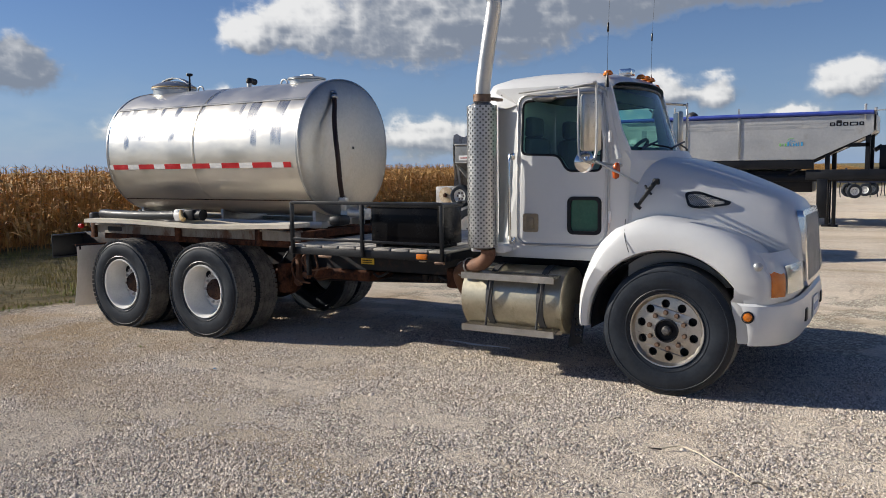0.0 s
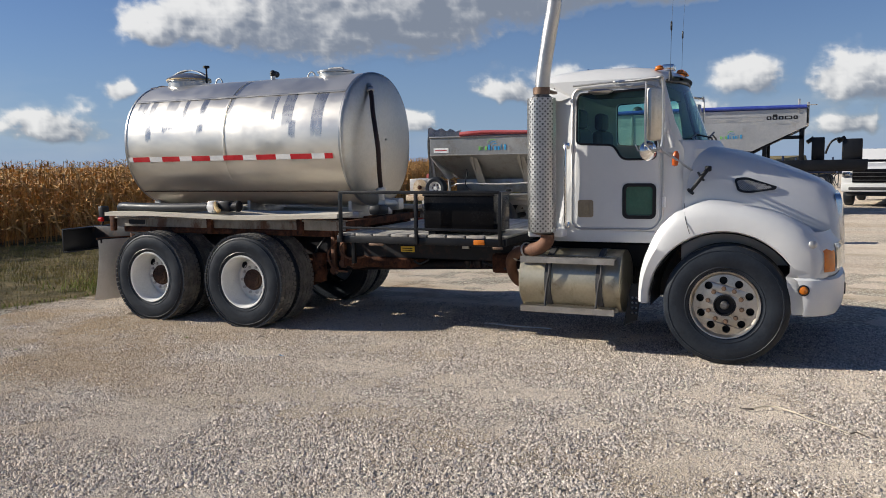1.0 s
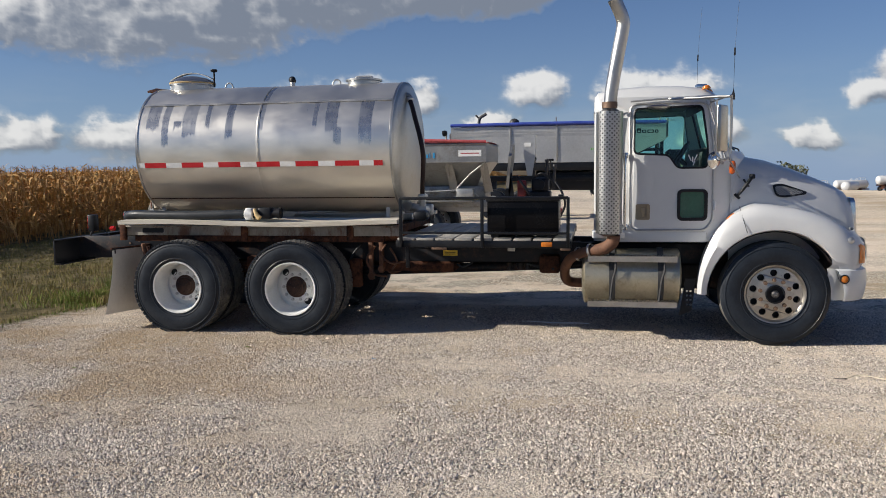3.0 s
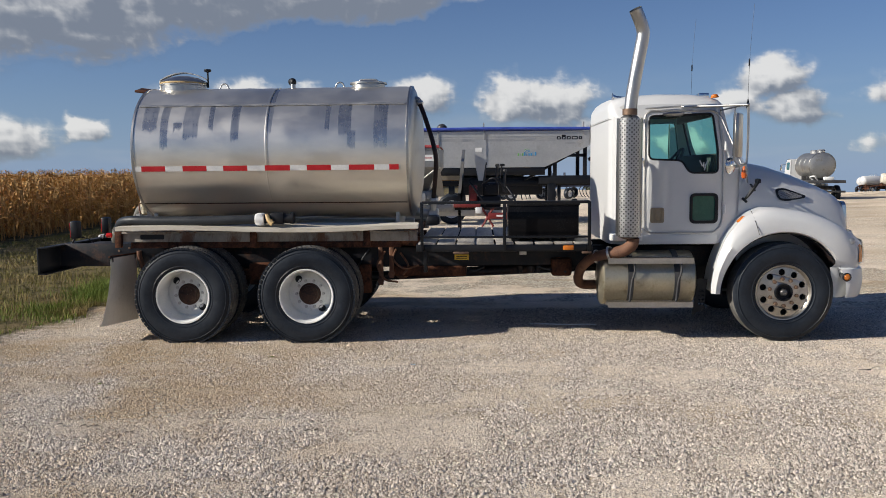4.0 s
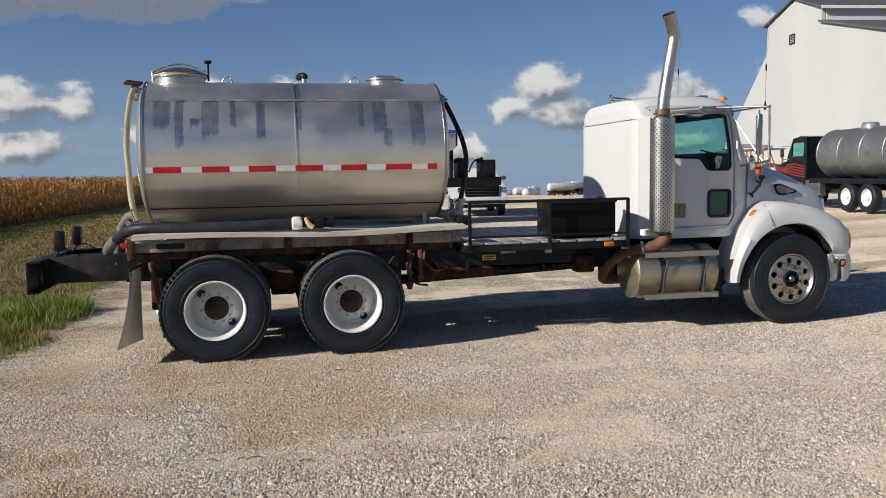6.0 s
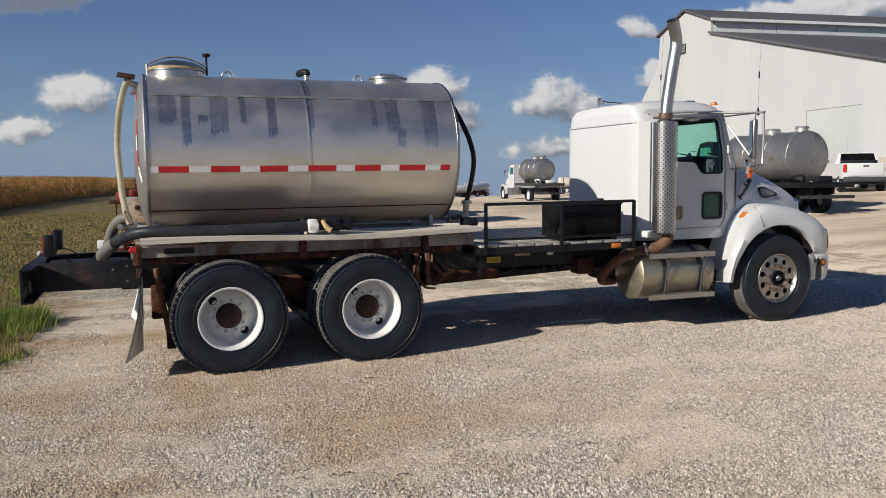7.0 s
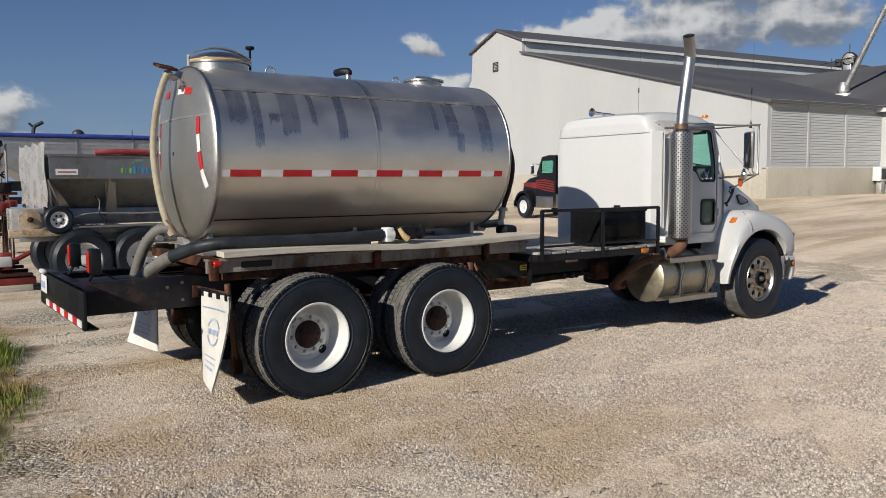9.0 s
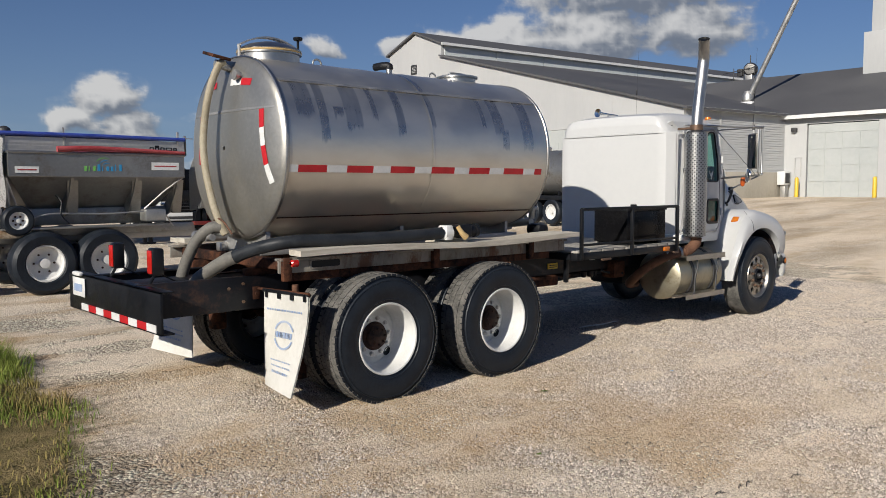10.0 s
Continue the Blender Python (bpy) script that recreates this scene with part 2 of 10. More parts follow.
M_GLASS = tint_glass("green_tinted_glass", (0.58, 0.86, 0.78))
# Opaque green colour stands in for light seen through the clear lower pane
M_GLASS_LOW = surf("see_through_green_painted", (0.022, 0.095, 0.070), (0.032, 0.125, 0.092), 0.12, 0, 3, 40, None, (0, 1), 0.0, 0.001, 0.03)
M_DARK_MIRROR = surf("mirror_glass", (0.22, 0.23, 0.24), (0.25, 0.26, 0.27), 0.06, 1, 3, 60, None, (0, 1), 0.0)
M_STACK = surf("hazed_chrome_pipe", (0.42, 0.415, 0.40), (0.52, 0.51, 0.49), 0.37, 1, 3, 50, (0.34, 0.31, 0.27), (0.58, 0.85), 0.03, 0.001, 0.08)
M_RACK = surf("rust_red_scaffold", (0.15, 0.05, 0.038), (0.27, 0.13, 0.10), 0.7, 0, 3, 30, (0.25, 0.22, 0.2), (0.5, 0.7), 0.1, 0.003)
M_CREAM_TANK = surf("stained_cream_tank", (0.50, 0.45, 0.36), (0.62, 0.585, 0.50), 0.5, 0, 1.5, 20, (0.40, 0.28, 0.15), (0.52, 0.75), 0.02, 0.002)
M_CLEAR = tint_glass("clear_lamp_glass", (0.85, 0.88, 0.9))


def tank_steel():
    """Brushed stainless with clean strips where old stickers and rub marks were, their darker reflection painted in,
    and a lower half whose colour holds both dust and the gravel's beige reflection.
    """
    m, nt, p = start_mat("brushed_stainless_tank")
    co = coords(nt)
    sep = nt.nodes.new("ShaderNodeSeparateXYZ")
    nt.links.new(co, sep.inputs[0])
    x, z = sep.outputs[0], sep.outputs[2]
    wob = grain(nt, coords(nt, (9, 1, 1.2)), 1.6, 5)
    edge = calc(nt, "MULTIPLY", calc(nt, "SUBTRACT", wob, 0.5), 0.22)
    marks = None
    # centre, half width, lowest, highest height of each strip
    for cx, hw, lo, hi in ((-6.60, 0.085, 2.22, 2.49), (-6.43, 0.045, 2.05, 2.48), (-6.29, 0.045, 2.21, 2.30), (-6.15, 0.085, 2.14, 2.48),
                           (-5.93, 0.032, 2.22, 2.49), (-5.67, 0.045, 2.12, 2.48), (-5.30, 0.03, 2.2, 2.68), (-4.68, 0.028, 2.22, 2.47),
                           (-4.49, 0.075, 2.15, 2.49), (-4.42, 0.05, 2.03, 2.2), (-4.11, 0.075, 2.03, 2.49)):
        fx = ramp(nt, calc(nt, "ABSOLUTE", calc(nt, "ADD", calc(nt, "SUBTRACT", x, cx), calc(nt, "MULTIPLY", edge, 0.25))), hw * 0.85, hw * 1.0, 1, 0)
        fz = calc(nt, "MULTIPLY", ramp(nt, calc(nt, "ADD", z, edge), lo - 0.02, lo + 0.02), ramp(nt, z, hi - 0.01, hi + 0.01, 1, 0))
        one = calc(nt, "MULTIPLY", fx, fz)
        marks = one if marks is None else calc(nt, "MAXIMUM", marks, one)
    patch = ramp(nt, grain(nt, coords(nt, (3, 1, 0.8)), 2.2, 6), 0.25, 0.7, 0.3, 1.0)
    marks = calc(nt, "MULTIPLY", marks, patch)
    brush = grain(nt, coords(nt, (60, 1.5, 1.5)), 3, 4)
    cloudy = grain(nt, coords(nt, (1.2, 0.6, 2.5)), 1.5, 6)
    col = mix_rgb(nt, ramp(nt, cloudy, 0.35, 0.65), (0.68, 0.655, 0.60), (0.78, 0.755, 0.695))
    # Beige reflection of the sunlit gravel, painted low on the flank along with dust
    dust = calc(nt, "MULTIPLY", ramp(nt, z, 1.30, 2.1, 1, 0.22), ramp(nt, cloudy, 0.3, 0.6, 0.7, 1))
    col = mix_rgb(nt, calc(nt, "MULTIPLY", dust, 0.78), col, (0.76, 0.685, 0.555))
    # smudges and rain streaks along the flank
    smudge = calc(nt, "MULTIPLY", ramp(nt, grain(nt, coords(nt, (1.1, 0.6, 5)), 1.3, 6), 0.55, 0.72), calc(nt, "MULTIPLY", ramp(nt, z, 1.42, 1.5), ramp(nt, z, 1.56, 1.66, 1, 0)))
    col = mix_rgb(nt, calc(nt, "MULTIPLY", smudge, 0.14), col, (0.30, 0.28, 0.24))
    # The clean strips' stronger, darker reflection is painted in as a bluish tone
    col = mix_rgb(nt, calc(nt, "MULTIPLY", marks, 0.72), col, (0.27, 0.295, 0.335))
    nt.links.new(col, p.inputs["Base Color"])
    nt.links.new(calc(nt, "SUBTRACT", 1.0, calc(nt, "MULTIPLY", dust, 0.6)), p.inputs["Metallic"])
    r = calc(nt, "ADD", ramp(nt, cloudy, 0.3, 0.7, 0.30, 0.42), calc(nt, "MULTIPLY", calc(nt, "SUBTRACT", brush, 0.5), 0.12))
    nt.links.new(calc(nt, "SUBTRACT", r, calc(nt, "MULTIPLY", marks, 0.10)), p.inputs["Roughness"])
    bumped(nt, p, calc(nt, "ADD", calc(nt, "MULTIPLY", brush, 0.3), grain(nt, co, 2.5, 3)), 0.06, 0.01)
    return m


M_TANK = tank_steel()
M_TANK_END = surf("dusty_stainless_tank_end", (0.40, 0.39, 0.36), (0.52, 0.505, 0.465), 0.40, 0.8, 1.1, 30, (0.44, 0.385, 0.29), (0.52, 0.8), 0.04, 0.003, 0.08)


def arc_through(a, b, c):
    """Centre and radius of the circle through three points of the ground."""
    (ax, ay), (bx, by), (cx, cy) = a, b, c
    d = 2 * (ax * (by - cy) + bx * (cy - ay) + cx * (ay - by))
    ux = ((ax * ax + ay * ay) * (by - cy) + (bx * bx + by * by) * (cy - ay) + (cx * cx + cy * cy) * (ay - by)) / d
    uy = ((ax * ax + ay * ay) * (cx - bx) + (bx * bx + by * by) * (ax - cx) + (cx * cx + cy * cy) * (bx - ax)) / d
    return ux, uy, math.hypot(ax - ux, ay - uy)


def gravel_mat():
    """Fine crushed limestone: packed tan lanes, looser grey patches, brown streaks and thin wheel lines."""
    m, nt, p = start_mat("crushed_limestone_gravel")
    co = coords(nt)
    cells = []
    for scale in (36, 85):
        v = nt.nodes.new("ShaderNodeTexVoronoi")
        v.inputs["Scale"].default_value = scale
        nt.links.new(co, v.inputs["Vector"])
        s = nt.nodes.new("ShaderNodeSeparateColor")
        nt.links.new(v.outputs["Color"], s.inputs[0])
        cells.append((v.outputs["Distance"], s.outputs[0]))
    (d1, t1), (d2, t2) = cells
    at_loose, at_lane = nt.nodes.new("ShaderNodeAttribute"), nt.nodes.new("ShaderNodeAttribute")
    at_loose.attribute_name, at_lane.attribute_name = "loose", "lane"
    mottle = grain(nt, co, 2.6, 8, 0.7)
    edge = calc(nt, "MULTIPLY", calc(nt, "SUBTRACT", mottle, 0.5), 0.9)
    loose_edge = calc(nt, "MULTIPLY", edge, 0.5)
    loose = ramp(nt, calc(nt, "ADD", at_loose.outputs["Fac"], loose_edge), 0.05, 0.95)
    lane = ramp(nt, calc(nt, "ADD", at_lane.outputs["Fac"], edge), 0.3, 0.95)
    # Brown fines and the shade between chips, painted as one dark tone
    gap = ramp(nt, d1, 0.38, 0.75)
    chips = mix_rgb(nt, ramp(nt, t1, 0.0, 1.0), (0.277, 0.232, 0.196), (1.0, 0.969, 0.784))
    chips = mix_rgb(nt, calc(nt, "MULTIPLY", gap, 0.75), chips, (0.283, 0.222, 0.162))
    grit = mix_rgb(nt, ramp(nt, t2, 0.0, 1.0), (0.497, 0.414, 0.343), (0.889, 0.763, 0.640))
    col = mix_rgb(nt, ramp(nt, loose, 0, 1, 0.15, 0.97), grit, chips)
    wide = grain(nt, coords(nt, (0.5, 1, 1)), 0.32, 4)
    col = mix_rgb(nt, ramp(nt, wide, 0.40, 0.62, 0.0, 0.30), col, (0.846, 0.713, 0.559))
    col = mix_rgb(nt, ramp(nt, mottle, 0.42, 0.70, 0.0, 0.25), col, (0.589, 0.479, 0.347))
    col = mix_rgb(nt, calc(nt, "MULTIPLY", lane, 0.55), col, (0.425, 0.325, 0.202))
    # brown earth showing through, most of all towards the verge
    spot = nt.nodes.new("ShaderNodeSeparateXYZ")
    nt.links.new(co, spot.inputs[0])
    earth = ramp(nt, calc(nt, "ADD", grain(nt, coords(nt, (0.7, 1.3, 1)), 0.75, 7, 0.62), calc(nt, "MULTIPLY", edge, 0.12)), 0.47, 0.63)
    earth = calc(nt, "MULTIPLY", earth, ramp(nt, spot.outputs[0], -6.5, -2.5, 1.0, 0.35))
    col = mix_rgb(nt, calc(nt, "MULTIPLY", earth, 0.85), col, (0.47, 0.322, 0.182))
    # packed brown lanes across the far yard
    away = ramp(nt, spot.outputs[0], 3.0, 13.0)
    lanes_far = ramp(nt, grain(nt, coords(nt, (0.25, 1.0, 1)), 0.42, 5, 0.6), 0.40, 0.62, 0.30, 0.85)
    col = mix_rgb(nt, calc(nt, "MULTIPLY", calc(nt, "MULTIPLY", away, lanes_far), 0.85), col, (0.31, 0.24, 0.165))
    # thin lines left by single wheels
    flat = nt.nodes.new("ShaderNodeVectorMath")
    flat.operation = "MULTIPLY"
    flat.inputs[1].default_value = (1, 1, 0)
    nt.links.new(co, flat.inputs[0])
    wob = calc(nt, "MULTIPLY", calc(nt, "SUBTRACT", grain(nt, co, 1.4, 3), 0.5), 0.22)
    lines = None
    for a, b, c, offs in (((-0.95, -1.5), (-1.48, -3.0), (-1.71, -4.11), (0.0, 0.34)), ((-2.79, -3.4), (-2.92, -4.38), (-2.98, -5.15), (0.0,)),
                          ((-6.51, -2.06), (-6.25, -3.26), (-5.65, -5.1), (0.0, -0.5)), ((-0.14, -1.24), (-0.43, -2.0), (-0.79, -2.83), (0.0, 0.12)),
                          ((-3.0, -3.2), (-1.2, -2.2), (0.6, -1.6), (0.0, 0.3)), ((-7.0, -4.4), (-4.6, -3.1), (-2.4, -2.6), (0.0, 0.22, 0.9)), ((-5.5, -5.6), (-3.4, -3.6), (-0.6, -2.9), (0.0, 0.3)), ((-4.8, -1.9), (-3.3, -3.4), (-2.2, -5.6), (0.0, 0.28)), ((-0.2, -5.5), (0.9, -3.6), (2.8, -2.4), (0.0, 0.4, 0.65)), ((-7.6, -2.6), (-4.0, -2.2), (0.0, -3.0), (0.0,))):
        ux, uy, rad = arc_through(a, b, c)
        dist = nt.nodes.new("ShaderNodeVectorMath")
        dist.operation = "DISTANCE"
        dist.inputs[1].default_value = (ux, uy, 0)
        nt.links.new(flat.outputs[0], dist.inputs[0])
        off = calc(nt, "ADD", calc(nt, "SUBTRACT", dist.outputs["Value"], rad), wob)
        for o in offs:
            one = ramp(nt, calc(nt, "ABSOLUTE", calc(nt, "ADD", off, o)), 0.008, 0.03, 1, 0)
            lines = one if lines is None else calc(nt, "MAXIMUM", lines, one)
    lines = calc(nt, "MULTIPLY", lines, ramp(nt, grain(nt, co, 1.1, 4), 0.46, 0.62))
    col = mix_rgb(nt, calc(nt, "MULTIPLY", lines, 0.5), col, (0.26, 0.205, 0.15))
    # pale packed fines where the stone is worn down
    col = mix_rgb(nt, ramp(nt, loose, 0.0, 0.6, 0.30, 0.0), col, (0.872, 0.769, 0.61))
    col = mix_rgb(nt, ramp(nt, loose, 0.5, 1.0, 0.0, 0.22), col, (0.392, 0.342, 0.297))
    p.inputs["Roughness"].default_value = 0.95
    p.inputs["Specular IOR Level"].default_value = 0.2
    h = calc(nt, "ADD", calc(nt, "MULTIPLY", calc(nt, "MULTIPLY", d1, -1.4), ramp(nt, loose, 0, 1, 0.15, 1.1)), calc(nt, "MULTIPLY", d2, -0.35))
    h = calc(nt, "ADD", h, calc(nt, "MULTIPLY", grain(nt, co, 9, 8, 0.75), 1.7))
    h = calc(nt, "SUBTRACT", h, calc(nt, "MULTIPLY", lines, 0.12))
    bumped(nt, p, h, 1.0, 0.022)
    p.inputs["Diffuse Roughness"].default_value = 0.6
    # the grass verge and the field take over past the edge of the yard
    at_verge = nt.nodes.new("ShaderNodeAttribute")
    at_verge.attribute_name = "verge"
    line = calc(nt, "ADD", at_verge.outputs["Fac"], calc(nt, "MULTIPLY", calc(nt, "SUBTRACT", grain(nt, co, 2.2, 6), 0.5), 0.9))
    verge = ramp(nt, line, 0.05, 0.4)
    litter = calc(nt, "MULTIPLY", ramp(nt, line, -0.45, 0.05), ramp(nt, grain(nt, co, 9, 6, 0.7), 0.45, 0.6))
    col = mix_rgb(nt, calc(nt, "MULTIPLY", litter, 0.7), col, (0.13, 0.105, 0.07))
    soil = mix_rgb(nt, ramp(nt, grain(nt, co, 1.6, 8, 0.7), 0.4, 0.6), (0.115, 0.095, 0.038), (0.26, 0.20, 0.095))
    nt.links.new(mix_rgb(nt, verge, col, soil), p.inputs["Base Color"])
    return m


M_GRAVEL = gravel_mat()


def stone_mat():
    """Every chip has a tone of its own, from brown-grey to nearly white."""
    m, nt, p = start_mat("loose_limestone_chips")
    g = nt.nodes.new("ShaderNodeNewGeometry")
    col = mix_rgb(nt, g.outputs["Random Per Island"], (0.228, 0.189, 0.163), (0.970, 0.863, 0.766))
    col = mix_rgb(nt, calc(nt, "MULTIPLY", grain(nt, coords(nt), 60, 3), 0.3), col, (0.48, 0.416, 0.297))
    at = nt.nodes.new("ShaderNodeSeparateXYZ")
    nt.links.new(coords(nt), at.inputs[0])
    earthy = calc(nt, "MULTIPLY", ramp(nt, at.outputs[0], -6.5, -2.5, 0.85, 0.1), ramp(nt, grain(nt, coords(nt), 0.75, 7, 0.62), 0.38, 0.58))
    col = mix_rgb(nt, earthy, col, (0.501, 0.37, 0.23))
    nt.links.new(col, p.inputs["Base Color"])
    p.inputs["Roughness"].default_value = 0.95
    p.inputs["Specular IOR Level"].default_value = 0.15
    return m


M_STONE = stone_mat()


# ---- mesh helpers ----
def finish(bm, mesh_name, material, angle=35):
    bmesh.ops.recalc_face_normals(bm, faces=bm.faces)
    me = bpy.data.meshes.new(mesh_name)
    bm.to_mesh(me)
    bm.free()
    mats = material if isinstance(material, (list, tuple)) else [material]
    for q in mats:
        me.materials.append(q)
    if angle:
        me.shade_smooth()
        me.set_sharp_from_angle(angle=radians(angle))
    return me


def part(name, bm, material, parent, label="", angle=35):
    ob = new(name, finish(bm, name, material, angle))
    ob.parent = parent
    if label:
        ob["label"] = label
    return ob


def thing(name, label, category, group="", at=(0, 0, 0), rz=0.0):
    ob = new(name)
    ob.empty_display_size = 0.2
    ob.matrix_basis = pose(*at, 0, 0, rz)
    return tagged(ob, label, category, group)


def again(ob, x, y, z, rz=0.0):
    return copy_thing(ob, pose(x, y, z, 0, 0, rz))


def box(bm, a, b, bev=0.0, m=None):
    r = bmesh.ops.create_cube(bm, size=1)
    vs = r["verts"]
    c = [(p + q) / 2 for p, q in zip(a, b)]
    s = [abs(q - p) for p, q in zip(a, b)]
    for v in vs:
        v.co = Vector((v.co.x * s[0] + c[0], v.co.y * s[1] + c[1], v.co.z * s[2] + c[2]))
    if bev:
        es = list({e for v in vs for e in v.link_edges})
        out = bmesh.ops.bevel(bm, geom=es, offset=bev, segments=2, profile=0.5, affect="EDGES")
        vs = list({v for f in out["faces"] for v in f.verts} | {v for v in vs if v.is_valid})
    if m is not None:
        for v in vs:
            v.co = m @ v.co
    return vs


def new_box(a, b, bev=0.0, m=None):
    bm = bmesh.new()
    box(bm, a, b, bev, m)
    return bm


def loft(bm, rows, closed=True, caps=True, shut=False):
    """Skin between rows of points. closed: each row is a loop. shut: the last row joins the first."""
    vs = [[bm.verts.new(p) for p in row] for row in rows]
    n = len(rows[0])
    pairs = list(zip(vs, vs[1:])) + ([(vs[-1], vs[0])] if shut else [])
    for a, b in pairs:
        for i in range(n if closed else n - 1):
            j = (i + 1) % n
            bm.faces.new((a[i], a[j], b[j], b[i]))
    if caps and closed and not shut:
        bm.faces.new(vs[0][::-1])
        bm.faces.new(vs[-1])
    return vs


def axes_of(d):
    d = Vector(d).normalized()
    u = d.orthogonal().normalized() if abs(d.z) > 0.9 else Vector((0, 0, 1)).cross(d).normalized()
    return d, u, d.cross(u)


def turned(bm, prof, origin, axis, seg=32, caps=False, shut=False):
    """A lathe: prof is (radius, distance along the axis)."""
    d, u, w = axes_of(axis)
    o = Vector(origin)
    rows = [[o + d * h + (u * math.cos(2 * math.pi * i / seg) + w * math.sin(2 * math.pi * i / seg)) * r for i in range(seg)] for r, h in prof]
    return loft(bm, rows, True, caps, shut)


def rod(bm, a, b, r, seg=12, r2=None):
    a, b = Vector(a), Vector(b)
    return turned(bm, [(r, 0), (r if r2 is None else r2, (b - a).length)], a, b - a, seg, True)


def glide(pts, n=6):
    """Points on a smooth curve through pts."""
    pts = [Vector(p) for p in pts]
    q = [pts[0] * 2 - pts[1]] + pts + [pts[-1] * 2 - pts[-2]]
    out = []
    for i in range(1, len(q) - 2):
        a, b, c, d = q[i - 1:i + 3]
        for k in range(n):
            t = k / n
            out.append(0.5 * (2 * b + (c - a) * t + (2 * a - 5 * b + 4 * c - d) * t * t + (3 * b - a - 3 * c + d) * t ** 3))
    return out + [pts[-1]]


def tube(bm, pts, r, seg=10, n=6, smooth=True, caps=True):
    ps = glide(pts, n) if smooth else [Vector(p) for p in pts]
    d, u, w = axes_of(ps[1] - ps[0])
    rows = []
    for i, p in enumerate(ps):
        dn = (ps[min(i + 1, len(ps) - 1)] - ps[max(i - 1, 0)]).normalized()
        u = (u - dn * u.dot(dn)).normalized()
        w = dn.cross(u)
        rr = r(i / (len(ps) - 1)) if callable(r) else r
        rows.append([p + (u * math.cos(2 * math.pi * k / seg) + w * math.sin(2 * math.pi * k / seg)) * rr for k in range(seg)])
    return loft(bm, rows, True, caps)


def pipe(name, pts, r, material, parent, label="", seg=10, n=6, smooth=True):
    bm = bmesh.new()
    tube(bm, pts, r, seg, n, smooth)
    return part(name, bm, material, parent, label, 50)


def prism(bm, outer, holes, f0, f1):
    """A plate with holes: f0 and f1 turn the plan's points into the places on its two faces."""
    made = []
    for f in (f0, f1):
        loops = []
        edges = []
        for ring in (outer, *holes):
            vs = [bm.verts.new(f(*p)) for p in ring]
            edges += [bm.edges.new((vs[i], vs[(i + 1) % len(vs)])) for i in range(len(vs))]
            loops.append(vs)
        bmesh.ops.triangle_fill(bm, edges=edges, use_beauty=True)
        made.append(loops)
    for a, b in zip(*made):
        for i in range(len(a)):
            j = (i + 1) % len(a)
            bm.faces.new((a[i], a[j], b[j], b[i]))


def ring_edges(bm, pts):
    vs = [bm.verts.new(p) for p in pts]
    return [bm.edges.new((vs[i], vs[(i + 1) % len(vs)])) for i in range(len(vs))]


def rounded(x0, z0, x1, z1, r, n=5):
    out = []
    for cx, cz, a0 in ((x1 - r, z1 - r, 0), (x0 + r, z1 - r, 90), (x0 + r, z0 + r, 180), (x1 - r, z0 + r, 270)):
        for k in range(n + 1):
            a = radians(a0 + 90 * k / n)
            out.append((cx + r * math.cos(a), cz + r * math.sin(a)))
    return out


def soften(poly, r, n=4):
    """Round the corners of a polygon of (u, v)."""
    out = []
    m = len(poly)
    for i in range(m):
        p, a, b = Vector(poly[i]), Vector(poly[i - 1]), Vector(poly[(i + 1) % m])
        da, db = (a - p), (b - p)
        k = min(r, da.length * 0.45, db.length * 0.45)
        s, e = p + da.normalized() * k, p + db.normalized() * k
        for j in range(n + 1):
            t = j / n
            q = s * (1 - t) ** 2 + p * 2 * t * (1 - t) + e * t * t
            out.append((q.x, q.y))
    return out


def circle(cx, cz, r, n=16):
    return [(cx + r * math.cos(2 * math.pi * k / n), cz + r * math.sin(2 * math.pi * k / n)) for k in range(n)]


def lerp_at(x, table):
    for (a, p), (b, q) in zip(table, table[1:]):
        if x <= b:
            return p + (q - p) * max(0.0, (x - a)) / (b - a)
    return table[-1][1]


def ground_z(x, y):
    t = min(1.0, max(0.0, (x - 6) / 30))
    z = 0.95 * t * t * (3 - 2 * t) + 0.015 * min(max(0.0, x - 36), 20)
    z -= 0.018 * min(max(0.0, -10 - x), 25)
    crest = 38 + 20 * min(1.0, max(0.0, (x - 24) / 10))
    z -= (0.02 + 0.02 * min(1.0, max(0.0, (x - 14) / 10))) * max(0.0, y - crest) * min(1.0, max(0.0, (x + 14) / 12))
    z -= 0.028 * min(max(0.0, y - 22), 36) * min(1.0, max(0.0, (x - 14) / 8))
    near = max(0.0, 1 - math.hypot(x + 3, y + 1) / 60)
    return z + 0.012 * near * noise.noise(Vector((x * 0.5, y * 0.5, 0)))


def grass_edge(y):
    """Where the gravel gives way to the grass."""
    return lerp_at(y, ((-9.0, -10.0), (-3.0, -8.8), (-1.5, -8.3), (-0.6, -8.02), (0.35, -7.72), (0.9, -7.95), (1.8, -7.95), (3.3, -8.1), (5.0, -8.1), (12.7, -7.6), (19.0, -7.3), (40.0, -6.6), (120.0, -3.0)))


# ---- the truck ----
truck = thing("tank_truck", "white day-cab tandem-axle truck with black frame carrying a steel tank", "truck")
NEAR, FAR, MID = -0.94, 0.76, -0.09


